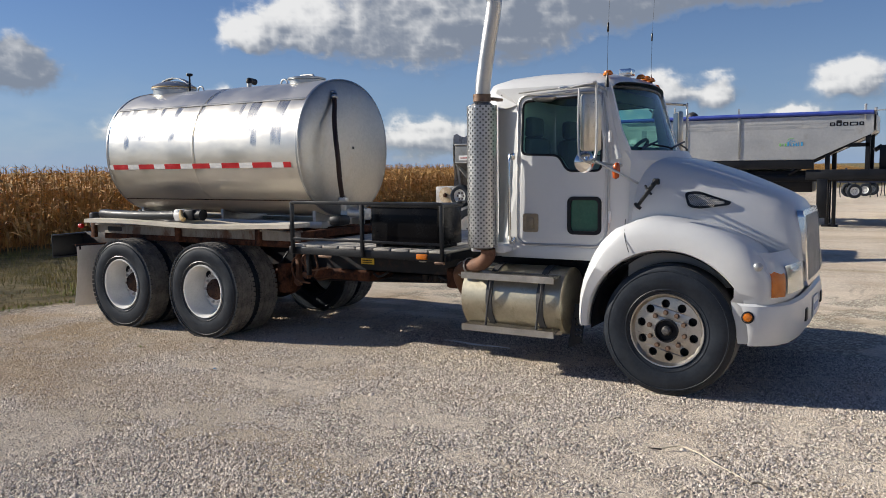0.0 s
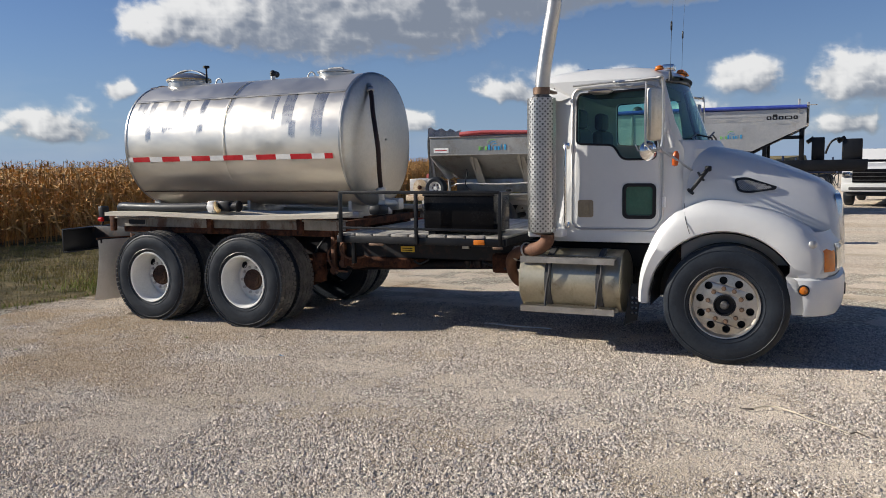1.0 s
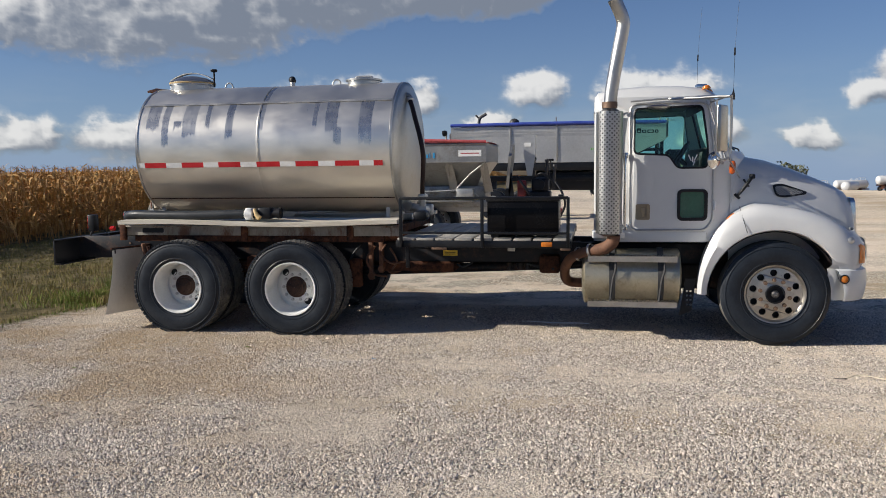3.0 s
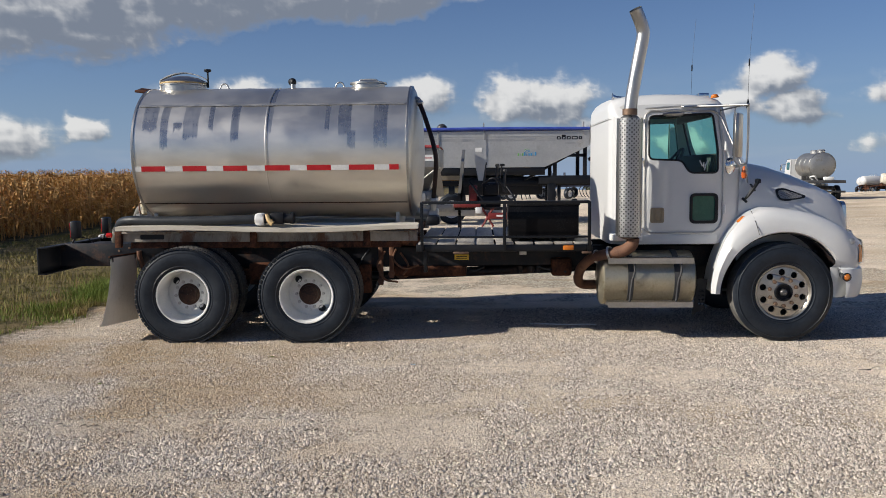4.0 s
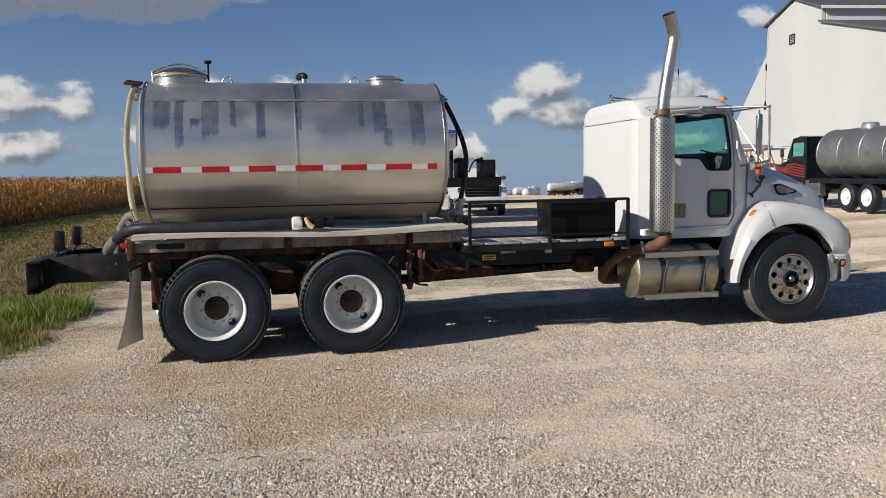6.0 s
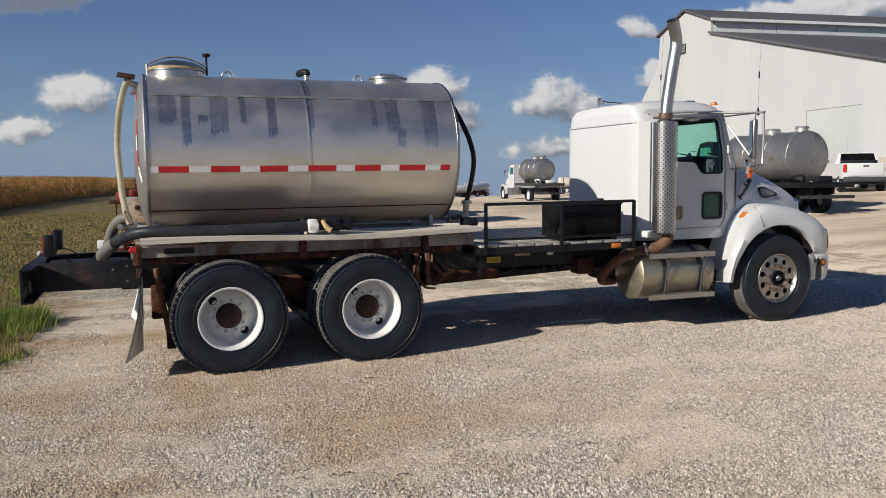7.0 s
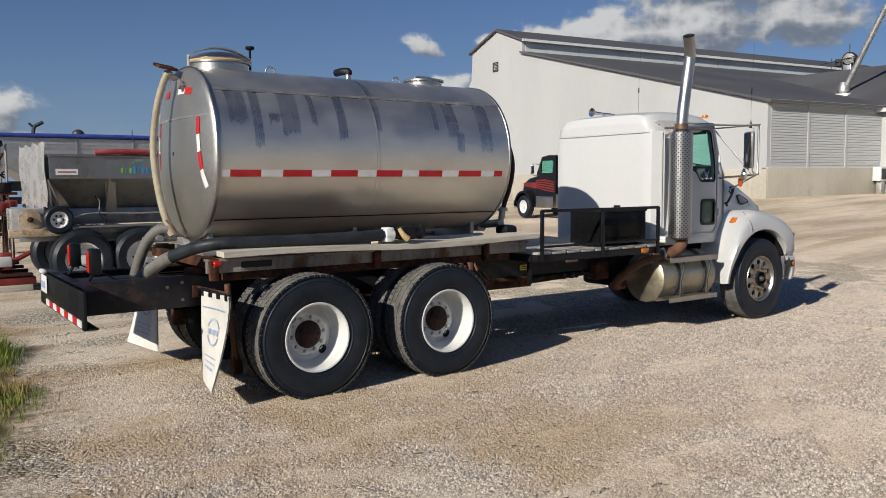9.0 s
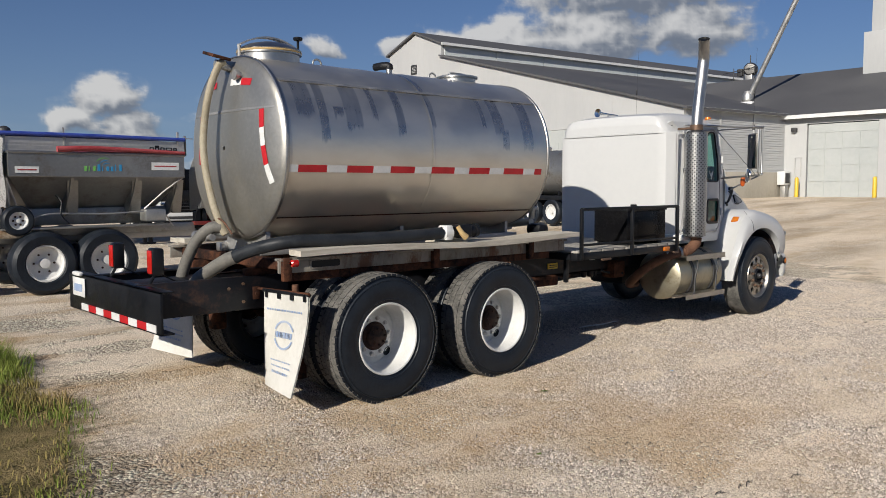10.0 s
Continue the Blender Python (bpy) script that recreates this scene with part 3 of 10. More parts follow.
# wheels: built round the axle at the origin, the outer side towards -y
def tyre_mesh(width, lugs=True):
    bm = bmesh.new()
    h = width / 2
    prof = [(0.272, -h * 0.72), (0.284, -h * 0.9), (0.335, -h * 1.02), (0.40, -h * 1.06), (0.45, -h * 1.0), (0.487, -h * 0.9), (0.503, -h * 0.8), (0.507, -h * 0.5), (0.509, 0)]
    prof = prof + [(r, -a) for r, a in prof[-2::-1]]
    turned(bm, prof, (0, 0, 0), (0, 1, 0), 56, False, True)
    for f in bm.faces:
        rr = math.hypot(f.calc_center_median().x, f.calc_center_median().z)
        f.material_index = 1 if rr > 0.503 else 0
    # raised bands on the sidewall
    for s in (-1, 1):
        turned(bm, [(0.308, s * h * 0.95), (0.312, s * h * 1.0), (0.318, s * h * 1.01), (0.325, s * h * 0.98)], (0, 0, 0), (0, 1, 0), 48)
        turned(bm, [(0.452, s * h * 0.98), (0.457, s * h * 1.02), (0.463, s * h * 1.01), (0.468, s * h * 0.95)], (0, 0, 0), (0, 1, 0), 48)
    n = 60
    for k in range(n if lugs else 0):
        for row, (a, b) in enumerate(((-0.98, -0.58), (-0.48, -0.08), (0.08, 0.48), (0.58, 0.98))):
            ang = 2 * math.pi * (k + 0.5 * (row % 2)) / n
            r0, r1 = 0.49, 0.5135 if row in (1, 2) else 0.509
            m = Matrix.Rotation(ang, 4, "Y")
            vs = box(bm, (-0.021, a * h, r0), (0.021, b * h, r1), 0, m)
            for v in vs:
                for f in v.link_faces:
                    f.material_index = 0 if abs(f.normal.y) > 0.7 and row in (0, 3) else 1
    return finish(bm, "tyre", [M_RUBBER, M_TREAD], 40)


TYRE_MESH = tyre_mesh(0.27)
STEER_MESH = tyre_mesh(0.27, False)


def nut_mesh(r, h):
    bm = bmesh.new()
    turned(bm, [(r * 1.25, 0), (r * 1.25, -h * 0.25), (r, -h * 0.25), (r * 0.95, -h), (0.001, -h * 1.05)], (0, 0, 0), (0, 1, 0), 6)
    return finish(bm, "lug_nut", M_HUB, 30)


NUT = nut_mesh(0.015, 0.022)
NUT_PALE = NUT.copy()
NUT_PALE.materials[0] = M_GALV
NUT_RUSTY = nut_mesh(0.017, 0.028)
NUT_RUSTY.materials[0] = M_NUT


def add_nuts(wheel, rr, y, count, mesh=NUT):
    for k in range(count):
        a = 2 * math.pi * k / count
        nut = new("lug_nut", mesh)
        nut.parent = wheel
        nut.location = (rr * math.cos(a), y, rr * math.sin(a))


def front_wheel():
    w = thing("front_wheel", "", "")
    w.parent = truck
    t = new("tyre", STEER_MESH)
    t.parent = w
    bm = bmesh.new()
    turned(bm, [(0.287, -0.118), (0.281, -0.132), (0.272, -0.130), (0.264, -0.115), (0.258, -0.10), (0.252, -0.094), (0.25, 0.10), (0.287, 0.12)], (0, 0, 0), (0, 1, 0), 56)
    holes = [circle(0.205 * math.cos(2 * math.pi * k / 10), 0.205 * math.sin(2 * math.pi * k / 10), 0.033, 14) for k in range(10)]

    def dish(x, z, d):
        r = math.hypot(x, z)
        return (x, -0.098 - 0.03 * max(0.0, 1 - r / 0.25) + d, z)
    prism(bm, circle(0, 0, 0.254, 56), [circle(0, 0, 0.085, 24)] + holes, lambda x, z: dish(x, z, 0), lambda x, z: dish(x, z, 0.022))
    part("rim", bm, M_ALU, w, "ten-hole polished aluminium rim", 30)
    bm = bmesh.new()
    turned(bm, [(0.246, 0.0), (0.24, -0.02), (0.0, -0.03)], (0, 0, 0), (0, 1, 0), 32)
    part("brake_drum", bm, M_BLACK, w)
    bm = bmesh.new()
    turned(bm, [(0.090, -0.10), (0.090, -0.140), (0.082, -0.142), (0.076, -0.10), (0.030, -0.098), (0.001, -0.098)], (0, 0, 0), (0, 1, 0), 28)
    part("hub", bm, M_BLACK, w, "black greasy hub well")
    bm = bmesh.new()
    turned(bm, [(0.036, -0.098), (0.036, -0.14), (0.028, -0.15), (0.024, -0.158), (0.001, -0.16)], (0, 0, 0), (0, 1, 0), 16)
    part("hub_cap", bm, M_HUBCAP, w, "small greasy steel hub cap")
    add_nuts(w, 0.138, -0.112, 10, NUT_RUSTY)
    return w


def rear_wheel():
    w = thing("rear_wheel", "", "")
    w.parent = truck
    t = new("tyre", TYRE_MESH)
    t.parent = w
    bm = bmesh.new()
    s = -1
    turned(bm, [(0.287, s * 0.118), (0.281, s * 0.134), (0.270, s * 0.132), (0.262, s * 0.118), (0.258, s * 0.10), (0.254, s * 0.05), (0.25, 0.0), (0.245, 0.06), (0.241, 0.105), (0.235, 0.12), (0.287, 0.13)], (0, 0, 0), (0, 1, 0), 56)
    # ring by ring, so that the dish bends
    ring = [(0.244, 0.115), (0.222, 0.11), (0.2, 0.088), (0.175, 0.072), (0.168, 0.066), (0.14, 0.064), (0.112, 0.064), (0.112, 0.082)]
    turned(bm, ring, (0, 0, 0), (0, 1, 0), 40)
    part("rim", bm, M_RIM, w, "white painted steel rim, chalky and rust-stained")
    # closed black cups paint the shade inside the two vent holes
    for a in (128, 308):
        bm = bmesh.new()
        c = Vector((0.196 * math.cos(radians(a)), 0.080, 0.196 * math.sin(radians(a))))
        turned(bm, [(0.039, 0), (0.037, -0.008), (0.034, -0.007), (0.033, 0.002), (0.001, 0.004)], c, (-0.35 * math.cos(radians(a)), 1, -0.35 * math.sin(radians(a))), 16)
        part("vent_hole", bm, M_BLACK, w, "dark vent hole")
    bm = bmesh.new()
    turned(bm, [(0.115, 0.02), (0.115, -0.02), (0.105, -0.03), (0.094, -0.034), (0.092, -0.06), (0.078, -0.07), (0.001, -0.072)], (0, 0.075, 0), (0, 1, 0), 28)
    for k in range(8):
        a = 2 * math.pi * k / 8
        rod(bm, (0.066 * math.cos(a), 0.005, 0.066 * math.sin(a)), (0.066 * math.cos(a), -0.007, 0.066 * math.sin(a)), 0.009, 6)
    part("hub", bm, M_HUB, w, "rusty brown axle hub")
    add_nuts(w, 0.142, 0.064, 10, NUT_PALE)
    return w


WZ = 0.505
fw = front_wheel()
fw.matrix_basis = pose(0.01, -1.06, WZ, 0, 14, 0)
again(fw, 0.01, 0.88, WZ, 180)
rw = rear_wheel()
rw.matrix_basis = pose(-6.145, -1.175, 0.488, 0, -6, 0)
copy_thing(rw, pose(-4.855, -1.165, 0.488, 0, 0, 0))
for wx in (-6.145, -4.855):
    copy_thing(rw, pose(wx, 0.985, 0.488, 0, 20, 180))
    for wy in (-0.83, 0.65):
        inner = new("inner_tyre", TYRE_MESH)
        inner.parent = truck
        inner.location = (wx, wy, 0.488)

# chassis
for y0 in (-0.50, 0.24):
    bm = bmesh.new()
    box(bm, (-7.05, y0, 0.70), (0.55, y0 + 0.012, 0.93))
    box(bm, (-7.05, y0 if y0 > 0 else y0, 0.918), (0.55, y0 + 0.08, 0.93))
    box(bm, (-7.05, y0, 0.70), (0.55, y0 + 0.08, 0.712))
    part("frame_rail", bm, M_BLACK_DIRT, truck, "dusty black steel frame rail")
for cx in (-6.8, -5.5, -4.2, -3.1, -1.9, -0.2):
    part("cross_member", new_box((cx - 0.05, -0.48, 0.72), (cx + 0.05, 0.40, 0.88), 0.01), M_BLACK_DIRT, truck)
for ax in (-6.10, -4.86):
    bm = bmesh.new()
    rod(bm, (ax, -0.95, 0.495), (ax, 0.77, 0.495), 0.075, 14)
    turned(bm, [(0.06, -0.25), (0.19, -0.17), (0.24, 0), (0.19, 0.17), (0.06, 0.25)], (ax + 0.03, MID, 0.5), (1, 0, 0.05), 20, True)
    part("drive_axle", bm, M_RUST, truck, "rusty drive axle")
for sy in (-0.58, 0.4):
    bm = bmesh.new()
    for k, (half, z) in enumerate(((0.85, 0.70), (0.75, 0.67), (0.6, 0.64), (0.45, 0.61))):
        vs = []
        for j in range(9):
            x = -5.51 + half * (j / 4 - 1)
            vs.append((x, z - 0.12 * (abs(x + 5.51) / 0.85) ** 2))
        rows = [[(x, sy - 0.04, z0), (x, sy + 0.04, z0), (x, sy + 0.04, z0 - 0.024), (x, sy - 0.04, z0 - 0.024)] for x, z0 in vs]
        loft(bm, rows)
    box(bm, (-5.63, sy - 0.07, 0.52), (-5.39, sy + 0.07, 0.76), 0.02)
    part("leaf_spring", bm, M_RUST, truck, "rusty leaf spring pack")
    for bx in (-4.32, -6.72):
        part("spring_hanger", new_box((bx - 0.08, sy - 0.06, 0.42), (bx + 0.05, sy + 0.05, 0.74), 0.02), M_RUST, truck)
bm = bmesh.new()
rod(bm, (0.0, -0.85, 0.46), (0.0, 0.78, 0.46), 0.055, 12)
part("front_axle", bm, M_BLACK_DIRT, truck)
bm = bmesh.new()
rod(bm, (-4.6, MID, 0.53), (-1.6, MID, 0.66), 0.055, 14)
part("drive_shaft", bm, M_BLACK_DIRT, truck)
bm = bmesh.new()
box(bm, (-1.7, -0.3, 0.45), (-0.9, 0.22, 0.85), 0.05)
box(bm, (-0.9, -0.38, 0.42), (0.35, 0.3, 1.15), 0.06)
part("engine", bm, M_BLACK_DIRT, truck)
# cross box, air tanks and canisters that hang under the rail
part("battery_box", new_box((-4.05, -0.55, 0.60), (-3.22, 0.1, 0.71), 0.012), M_RUST, truck, "long rust-brown box under the frame")
part("hanger_post", new_box((-3.66, -1.02, 0.70), (-3.62, -0.98, 1.0), 0.005), M_BLACK, truck)
for hx, hr in ((-2.62, 0.035), (-2.5, 0.045), (-2.42, 0.03)):
    bm = bmesh.new()
    turned(bm, [(hr, 0), (hr, -0.06), (hr * 0.7, -0.085), (0.001, -0.09)], (hx, -0.42, 0.71), (0, 0, 1), 12)
    part("valve", bm, M_BLACK_DIRT, truck)
part("relay_box", new_box((-2.28, -0.6, 0.60), (-2.06, -0.4, 0.80), 0.03), M_RUST, truck, "small rusty box under the frame")
for ax in (-6.10, -4.86):
    bm = bmesh.new()
    turned(bm, [(0.001, 0), (0.08, 0.01), (0.09, 0.03), (0.09, 0.12), (0.07, 0.15), (0.001, 0.16)], (ax + 0.42, -0.46, 0.56), (-1, 0, 0.1), 18)
    part("brake_chamber", bm, M_RUST, truck, "rusty dark brake canister")
bm = bmesh.new()
turned(bm, [(0.001, -0.30), (0.05, -0.285), (0.075, -0.24), (0.075, 0.24), (0.05, 0.285), (0.001, 0.30)], (-3.92, -0.24, 0.63), (0.1, 1, 0), 20)
part("air_tank", bm, M_RUSTPIPE, truck, "dull brown air tank under the rail")
for hx, z0 in ((-4.17, 0.50), (-4.05, 0.58)):
    bm = bmesh.new()
    box(bm, (hx - 0.025, -0.57, z0), (hx + 0.025, -0.51, 0.93), 0.008)
    rod(bm, (hx, -0.59, z0 + 0.05), (hx, -0.50, z0 + 0.05), 0.035, 10)
    part("spring_shackle", bm, M_RUSTPIPE, truck, "rust-brown spring shackle")
for pts in ([(-4.12, -0.56, 0.88), (-4.2, -0.62, 0.74), (-4.12, -0.64, 0.58), (-3.98, -0.58, 0.54)], [(-3.95, -0.54, 0.86), (-3.86, -0.6, 0.72), (-3.92, -0.58, 0.62)], [(-4.0, -0.55, 0.9), (-4.02, -0.66, 0.8), (-3.9, -0.66, 0.7), (-3.75, -0.56, 0.72)]):
    pipe("brake_hose", pts, 0.012, M_RUSTPIPE, truck, "rusty brown brake line", 6)
pipe("air_line", [(-3.2, -0.5, 0.68), (-3.12, -0.52, 0.655), (-3.02, -0.5, 0.70)], 0.012, M_HOSE, truck)
pipe("air_line", [(-2.42, -0.5, 0.70), (-2.3, -0.52, 0.665), (-2.12, -0.6, 0.65)], 0.013, M_HOSE, truck)
pipe("air_line", [(-4.3, -0.52, 0.9), (-4.42, -0.55, 0.7), (-4.35, -0.5, 0.5), (-4.5, -0.45, 0.45)], 0.012, M_HOSE, truck)

# ---- cab ----
DOOR = [(-1.355, 1.14), (-1.355, 2.36), (-0.60, 2.36), (-0.545, 1.9), (-0.545, 1.20), (-0.62, 1.10), (-1.29, 1.10)]
WINDOW = [(-1.31, 1.865), (-1.31, 2.31), (-0.66, 2.33), (-0.605, 1.95), (-0.605, 1.72), (-0.895, 1.72), (-0.975, 1.85)]


def body_shell():
    bm = bmesh.new()
    side = [(-1.64, 1.02), (-1.64, 2.38), (-1.57, 2.43), (-0.56, 2.43), (-0.46, 2.05), (-0.38, 1.86), (-0.36, 1.30), (-0.46, 1.02), (-0.62, 0.98), (-1.5, 0.98)]
    hole = soften([(x, z) for x, z in WINDOW], 0.05)
    low = rounded(-0.875, 1.21, -0.612, 1.495, 0.035)
    for y, s in ((NEAR, 1), (FAR, -1)):
        def bow(x, z, d, y=y, s=s):
            lean = 0.05 * max(0.0, (z - 1.6) / 0.8) ** 1.6
            tuck = 0.10 * max(0.0, (x + 0.75) / 0.4) ** 2 * 0.6
            back = 0.06 * max(0.0, (-1.52 - x) / 0.1) ** 2
            return (x, y + s * (lean + tuck + back + d), z)
        prism(bm, side, [hole] + ([low] if s > 0 else []), lambda x, z, b=bow: b(x, z, 0), lambda x, z, b=bow: b(x, z, 0.045))
    # back wall with rounded upright edges
    rows = []
    for z in (0.98, 1.5, 2.1, 2.30):
        row = []
        for k in range(25):
            y = NEAR + (FAR - NEAR) * k / 24
            e = min(y - NEAR, FAR - y)
            x = -1.705 + 0.13 * max(0.0, 1 - e / 0.13) ** 2
            row.append((x, y, z))
        rows.append(row)
    loft(bm, rows, False)
    loft(bm, [[(x + 0.04, y, z) for x, y, z in row] for row in rows], False)
    box(bm, (-1.58, NEAR + 0.06, 0.98), (-0.40, FAR - 0.06, 1.04), 0.01)
    # cowl and firewall below the windscreen
    rows = []
    for z, dx in ((1.88, 0.0), (1.80, 0.05), (1.0, 0.03)):
        rows.append([(-0.42 + dx + 0.26 * (1 - ((k / 8 - 1)) ** 2), MID + 0.82 * (k / 8 - 1), z) for k in range(17)])
    loft(bm, rows, False)
    return bm


cab = part("cab", body_shell(), M_PAINT, truck, "white painted cab with rounded corners", 30)

# roof cap, crowned, with a lip over the windscreen
bm = bmesh.new()
rows = []
for x, z0, z1, w in ((-1.708, 2.28, 2.40, 0.815), (-1.702, 2.28, 2.46, 0.815), (-1.67, 2.28, 2.512, 0.815), (-1.50, 2.285, 2.548, 0.816), (-1.2, 2.36, 2.565, 0.812), (-0.85, 2.37, 2.56, 0.812), (-0.68, 2.38, 2.535, 0.81), (-0.60, 2.39, 2.50, 0.80), (-0.56, 2.395, 2.46, 0.785)):
    row = []
    n = 24
    for k in range(n + 1):
        u = 2 * k / n - 1
        q = abs(u) ** 5
        bend = 0.125 * (1 - u * u)
        edge = max(0.0, 1 - w * (1 - abs(u)) / 0.13)
        turn = 0.115 * edge * edge * max(0.0, min(1.0, (-1.42 - x) / 0.25))
        row.append((x + turn + bend * max(0.0, (x + 0.85) / 0.30) ** 1.3, MID + w * u * (1 - 0.02 * q), z1 - (z1 - z0) * abs(u) ** 12 - 0.022 * u * u))
    rows.append(row)
loft(bm, rows, False)
loft(bm, [rows[0], [(p[0], p[1], min(p[2], 2.30)) for p in rows[0]]], False)
part("cab_roof", bm, M_PAINT, cab, "crowned white roof cap", 40)
pipe("roof_seam", [(-1.711 + 0.115 * max(0.0, 1 - 0.82 * (1 - abs(k / 12 - 1)) / 0.13) ** 2, MID + 0.822 * (k / 12 - 1), 2.285) for k in range(25)], 0.0035, M_GALV, cab, "", 6, 2)


# windscreen: curved glass in a black rubber seal
def screen(u, v):
    """u across from -1 to 1, v up from 0 to 1"""
    lo = Vector((-0.45 + 0.21 * (1 - u * u), MID + 0.775 * u, 1.855 - 0.02 * u * u))
    hi = Vector((-0.595 + 0.13 * (1 - u * u), MID + 0.745 * u, 2.40 + 0.02 * (1 - u * u)))
    return lo.lerp(hi, v)


bm = bmesh.new()
loft(bm, [[screen(-0.97 + 1.94 * k / 20, 0.04 + 0.92 * j / 6) for k in range(21)] for j in range(7)], False)
glass = part("windscreen", bm, M_GLASS, cab, "green-tinted curved windscreen")
glass.visible_shadow = False
seal = [screen(-1 + 2 * k / 16, 0.0) for k in range(17)] + [screen(1, j / 6) for j in range(1, 6)] + [screen(1 - 2 * k / 16, 1.0) for k in range(17)] + [screen(-1, 1 - j / 6) for j in range(1, 7)]
bm = bmesh.new()
tube(bm, seal, 0.014, 8, 2, True)
part("windscreen_seal", bm, M_BLACK, cab, "black rubber windscreen seal")
# pillars
for s in (-1, 1):
    pipe("door_pillar", [screen(s * 1.0, 0.0) + Vector((-0.02, s * 0.035, -0.02)), screen(s * 1.0, 0.5) + Vector((-0.02, s * 0.04, 0)), screen(s * 1.0, 1.0) + Vector((-0.02, s * 0.035, 0.02))], 0.026, M_PAINT, cab)

# doors: a proud outline, glass, lower window and handle
for y, s in ((NEAR, -1), (FAR, 1)):
    def skin(x, z, d, y=y, s=s):
        lean = 0.05 * max(0.0, (z - 1.6) / 0.8) ** 1.6
        tuck = 0.10 * max(0.0, (x + 0.75) / 0.4) ** 2 * 0.6
        return Vector((x, y - s * (lean + tuck) + s * d, z))
    outline = soften(DOOR, 0.09, 5)
    bm = bmesh.new()
    inner = soften([(-1.325, 1.15), (-1.325, 2.33), (-0.625, 2.335), (-0.575, 1.9), (-0.575, 1.2), (-0.63, 1.13), (-1.28, 1.13)], 0.08, 5)
    holes = [soften(WINDOW, 0.05)] + ([rounded(-0.875, 1.21, -0.612, 1.495, 0.035)] if s < 0 else [])
    prism(bm, inner, holes, lambda x, z: skin(x, z, 0.012), lambda x, z: skin(x, z, -0.002))
    door = part("door", bm, M_PAINT, cab, "closed white cab door", 30)
    bm = bmesh.new()
    tube(bm, [skin(x, z, 0.004) for x, z in outline + outline[:1]], 0.011, 6, 1, False)
    part("door_gasket", bm, M_GALV, cab, "grey door seam")
    bm = bmesh.new()
    bmesh.ops.triangle_fill(bm, edges=ring_edges(bm, [skin(x, z, -0.012) for x, z in soften(WINDOW, 0.05)]), use_beauty=True)
    g = part("door_window", bm, M_GLASS, cab, "green-tinted side window")
    g.visible_shadow = False
    bm = bmesh.new()
    ww = soften(WINDOW, 0.05)
    tube(bm, [skin(x, z, 0.008) for x, z in ww + ww[:1]], 0.011, 6, 1, False)
    part("window_seal", bm, M_BLACK, cab, "black window seal")
    if s < 0:
        low = rounded(-0.89, 1.195, -0.597, 1.51, 0.05)
        bm = bmesh.new()
        prism(bm, low, [rounded(-0.86, 1.225, -0.627, 1.48, 0.03)], lambda x, z: skin(x, z, 0.02), lambda x, z: skin(x, z, 0.0))
        part("lower_window_frame", bm, M_BLACK, cab, "black rounded window frame")
        bm = bmesh.new()
        bmesh.ops.triangle_fill(bm, edges=ring_edges(bm, [skin(x, z, 0.004) for x, z in low]), use_beauty=True)
        g = part("lower_window", bm, M_GLASS_LOW, cab, "small green-tinted lower door window")
        g.visible_shadow = False
        bm = bmesh.new()
        prism(bm, rounded(-1.292, 1.205, -1.152, 1.362, 0.02), [rounded(-1.265, 1.225, -1.175, 1.345, 0.012)], lambda x, z: skin(x, z, 0.024), lambda x, z: skin(x, z, 0.0))
        box(bm, skin(-1.265, 1.225, 0.0), skin(-1.175, 1.345, 0.014))
        box(bm, skin(-1.235, 1.24, 0.008), skin(-1.195, 1.33, 0.026), 0.006)
        part("door_handle", bm, M_BRONZE, cab, "recessed silver door handle")
bm = bmesh.new()
turned(bm, [(0.001, -0.05), (0.03, -0.045), (0.05, -0.02), (0.055, 0.0), (0.04, 0.02), (0.001, 0.028)], (0, 0, 0), (0, 0, 1), 18)
for v in bm.verts:
    v.co = Vector((-1.08 + v.co.x * 2.1, NEAR - 0.05 + v.co.y * 1.1, 2.325 + v.co.z * 0.7))
part("look_down_mirror", bm, M_STACK, cab, "small chrome look-down mirror above the door")
bm = bmesh.new()
for k, (dx, z0, z1, lean) in enumerate(((-0.030, 1.79, 1.85, -0.012), (0.0, 1.775, 1.83, 0.0), (0.030, 1.79, 1.85, 0.012), (0.010, 1.745, 1.785, 0.008))):
    yy = NEAR + 0.02
    rod(bm, (-0.745 + dx * 0.5, yy, z0), (-0.745 + dx + lean, yy, z1), 0.006, 6)
part("window_sticker", bm, M_TAPE_WHITE, cab, "small white sticker in the window corner")
# chrome grab handles, gutter and small fittings of the near side
bm = bmesh.new()
tube(bm, [(-1.40, NEAR - 0.01, 1.13), (-1.40, NEAR - 0.055, 1.17), (-1.40, NEAR - 0.055, 1.80), (-1.40, NEAR - 0.01, 1.85)], 0.014, 8, 5)
for z in (1.13, 1.85):
    box(bm, (-1.43, NEAR - 0.02, z - 0.03), (-1.37, NEAR, z + 0.03), 0.006)
part("grab_handle", bm, M_CHROME, cab, "polished upright grab handle")
pipe("rain_gutter", [(-1.35, NEAR + 0.03, 2.385), (-1.0, NEAR + 0.035, 2.405), (-0.62, NEAR + 0.04, 2.40), (-0.575, NEAR + 0.05, 2.3)], 0.009, M_GALV, cab)
for hz in (1.3, 1.95):
    bm = bmesh.new()
    rod(bm, (-0.53, NEAR - 0.004, hz), (-0.53, NEAR - 0.004, hz + 0.09), 0.014, 8)
    part("hinge", bm, M_PAINT_DULL, cab)
part("sill_panel", new_box((-1.55, NEAR - 0.004, 0.985), (-0.60, NEAR + 0.03, 1.085), 0.008), M_PAINT, cab)

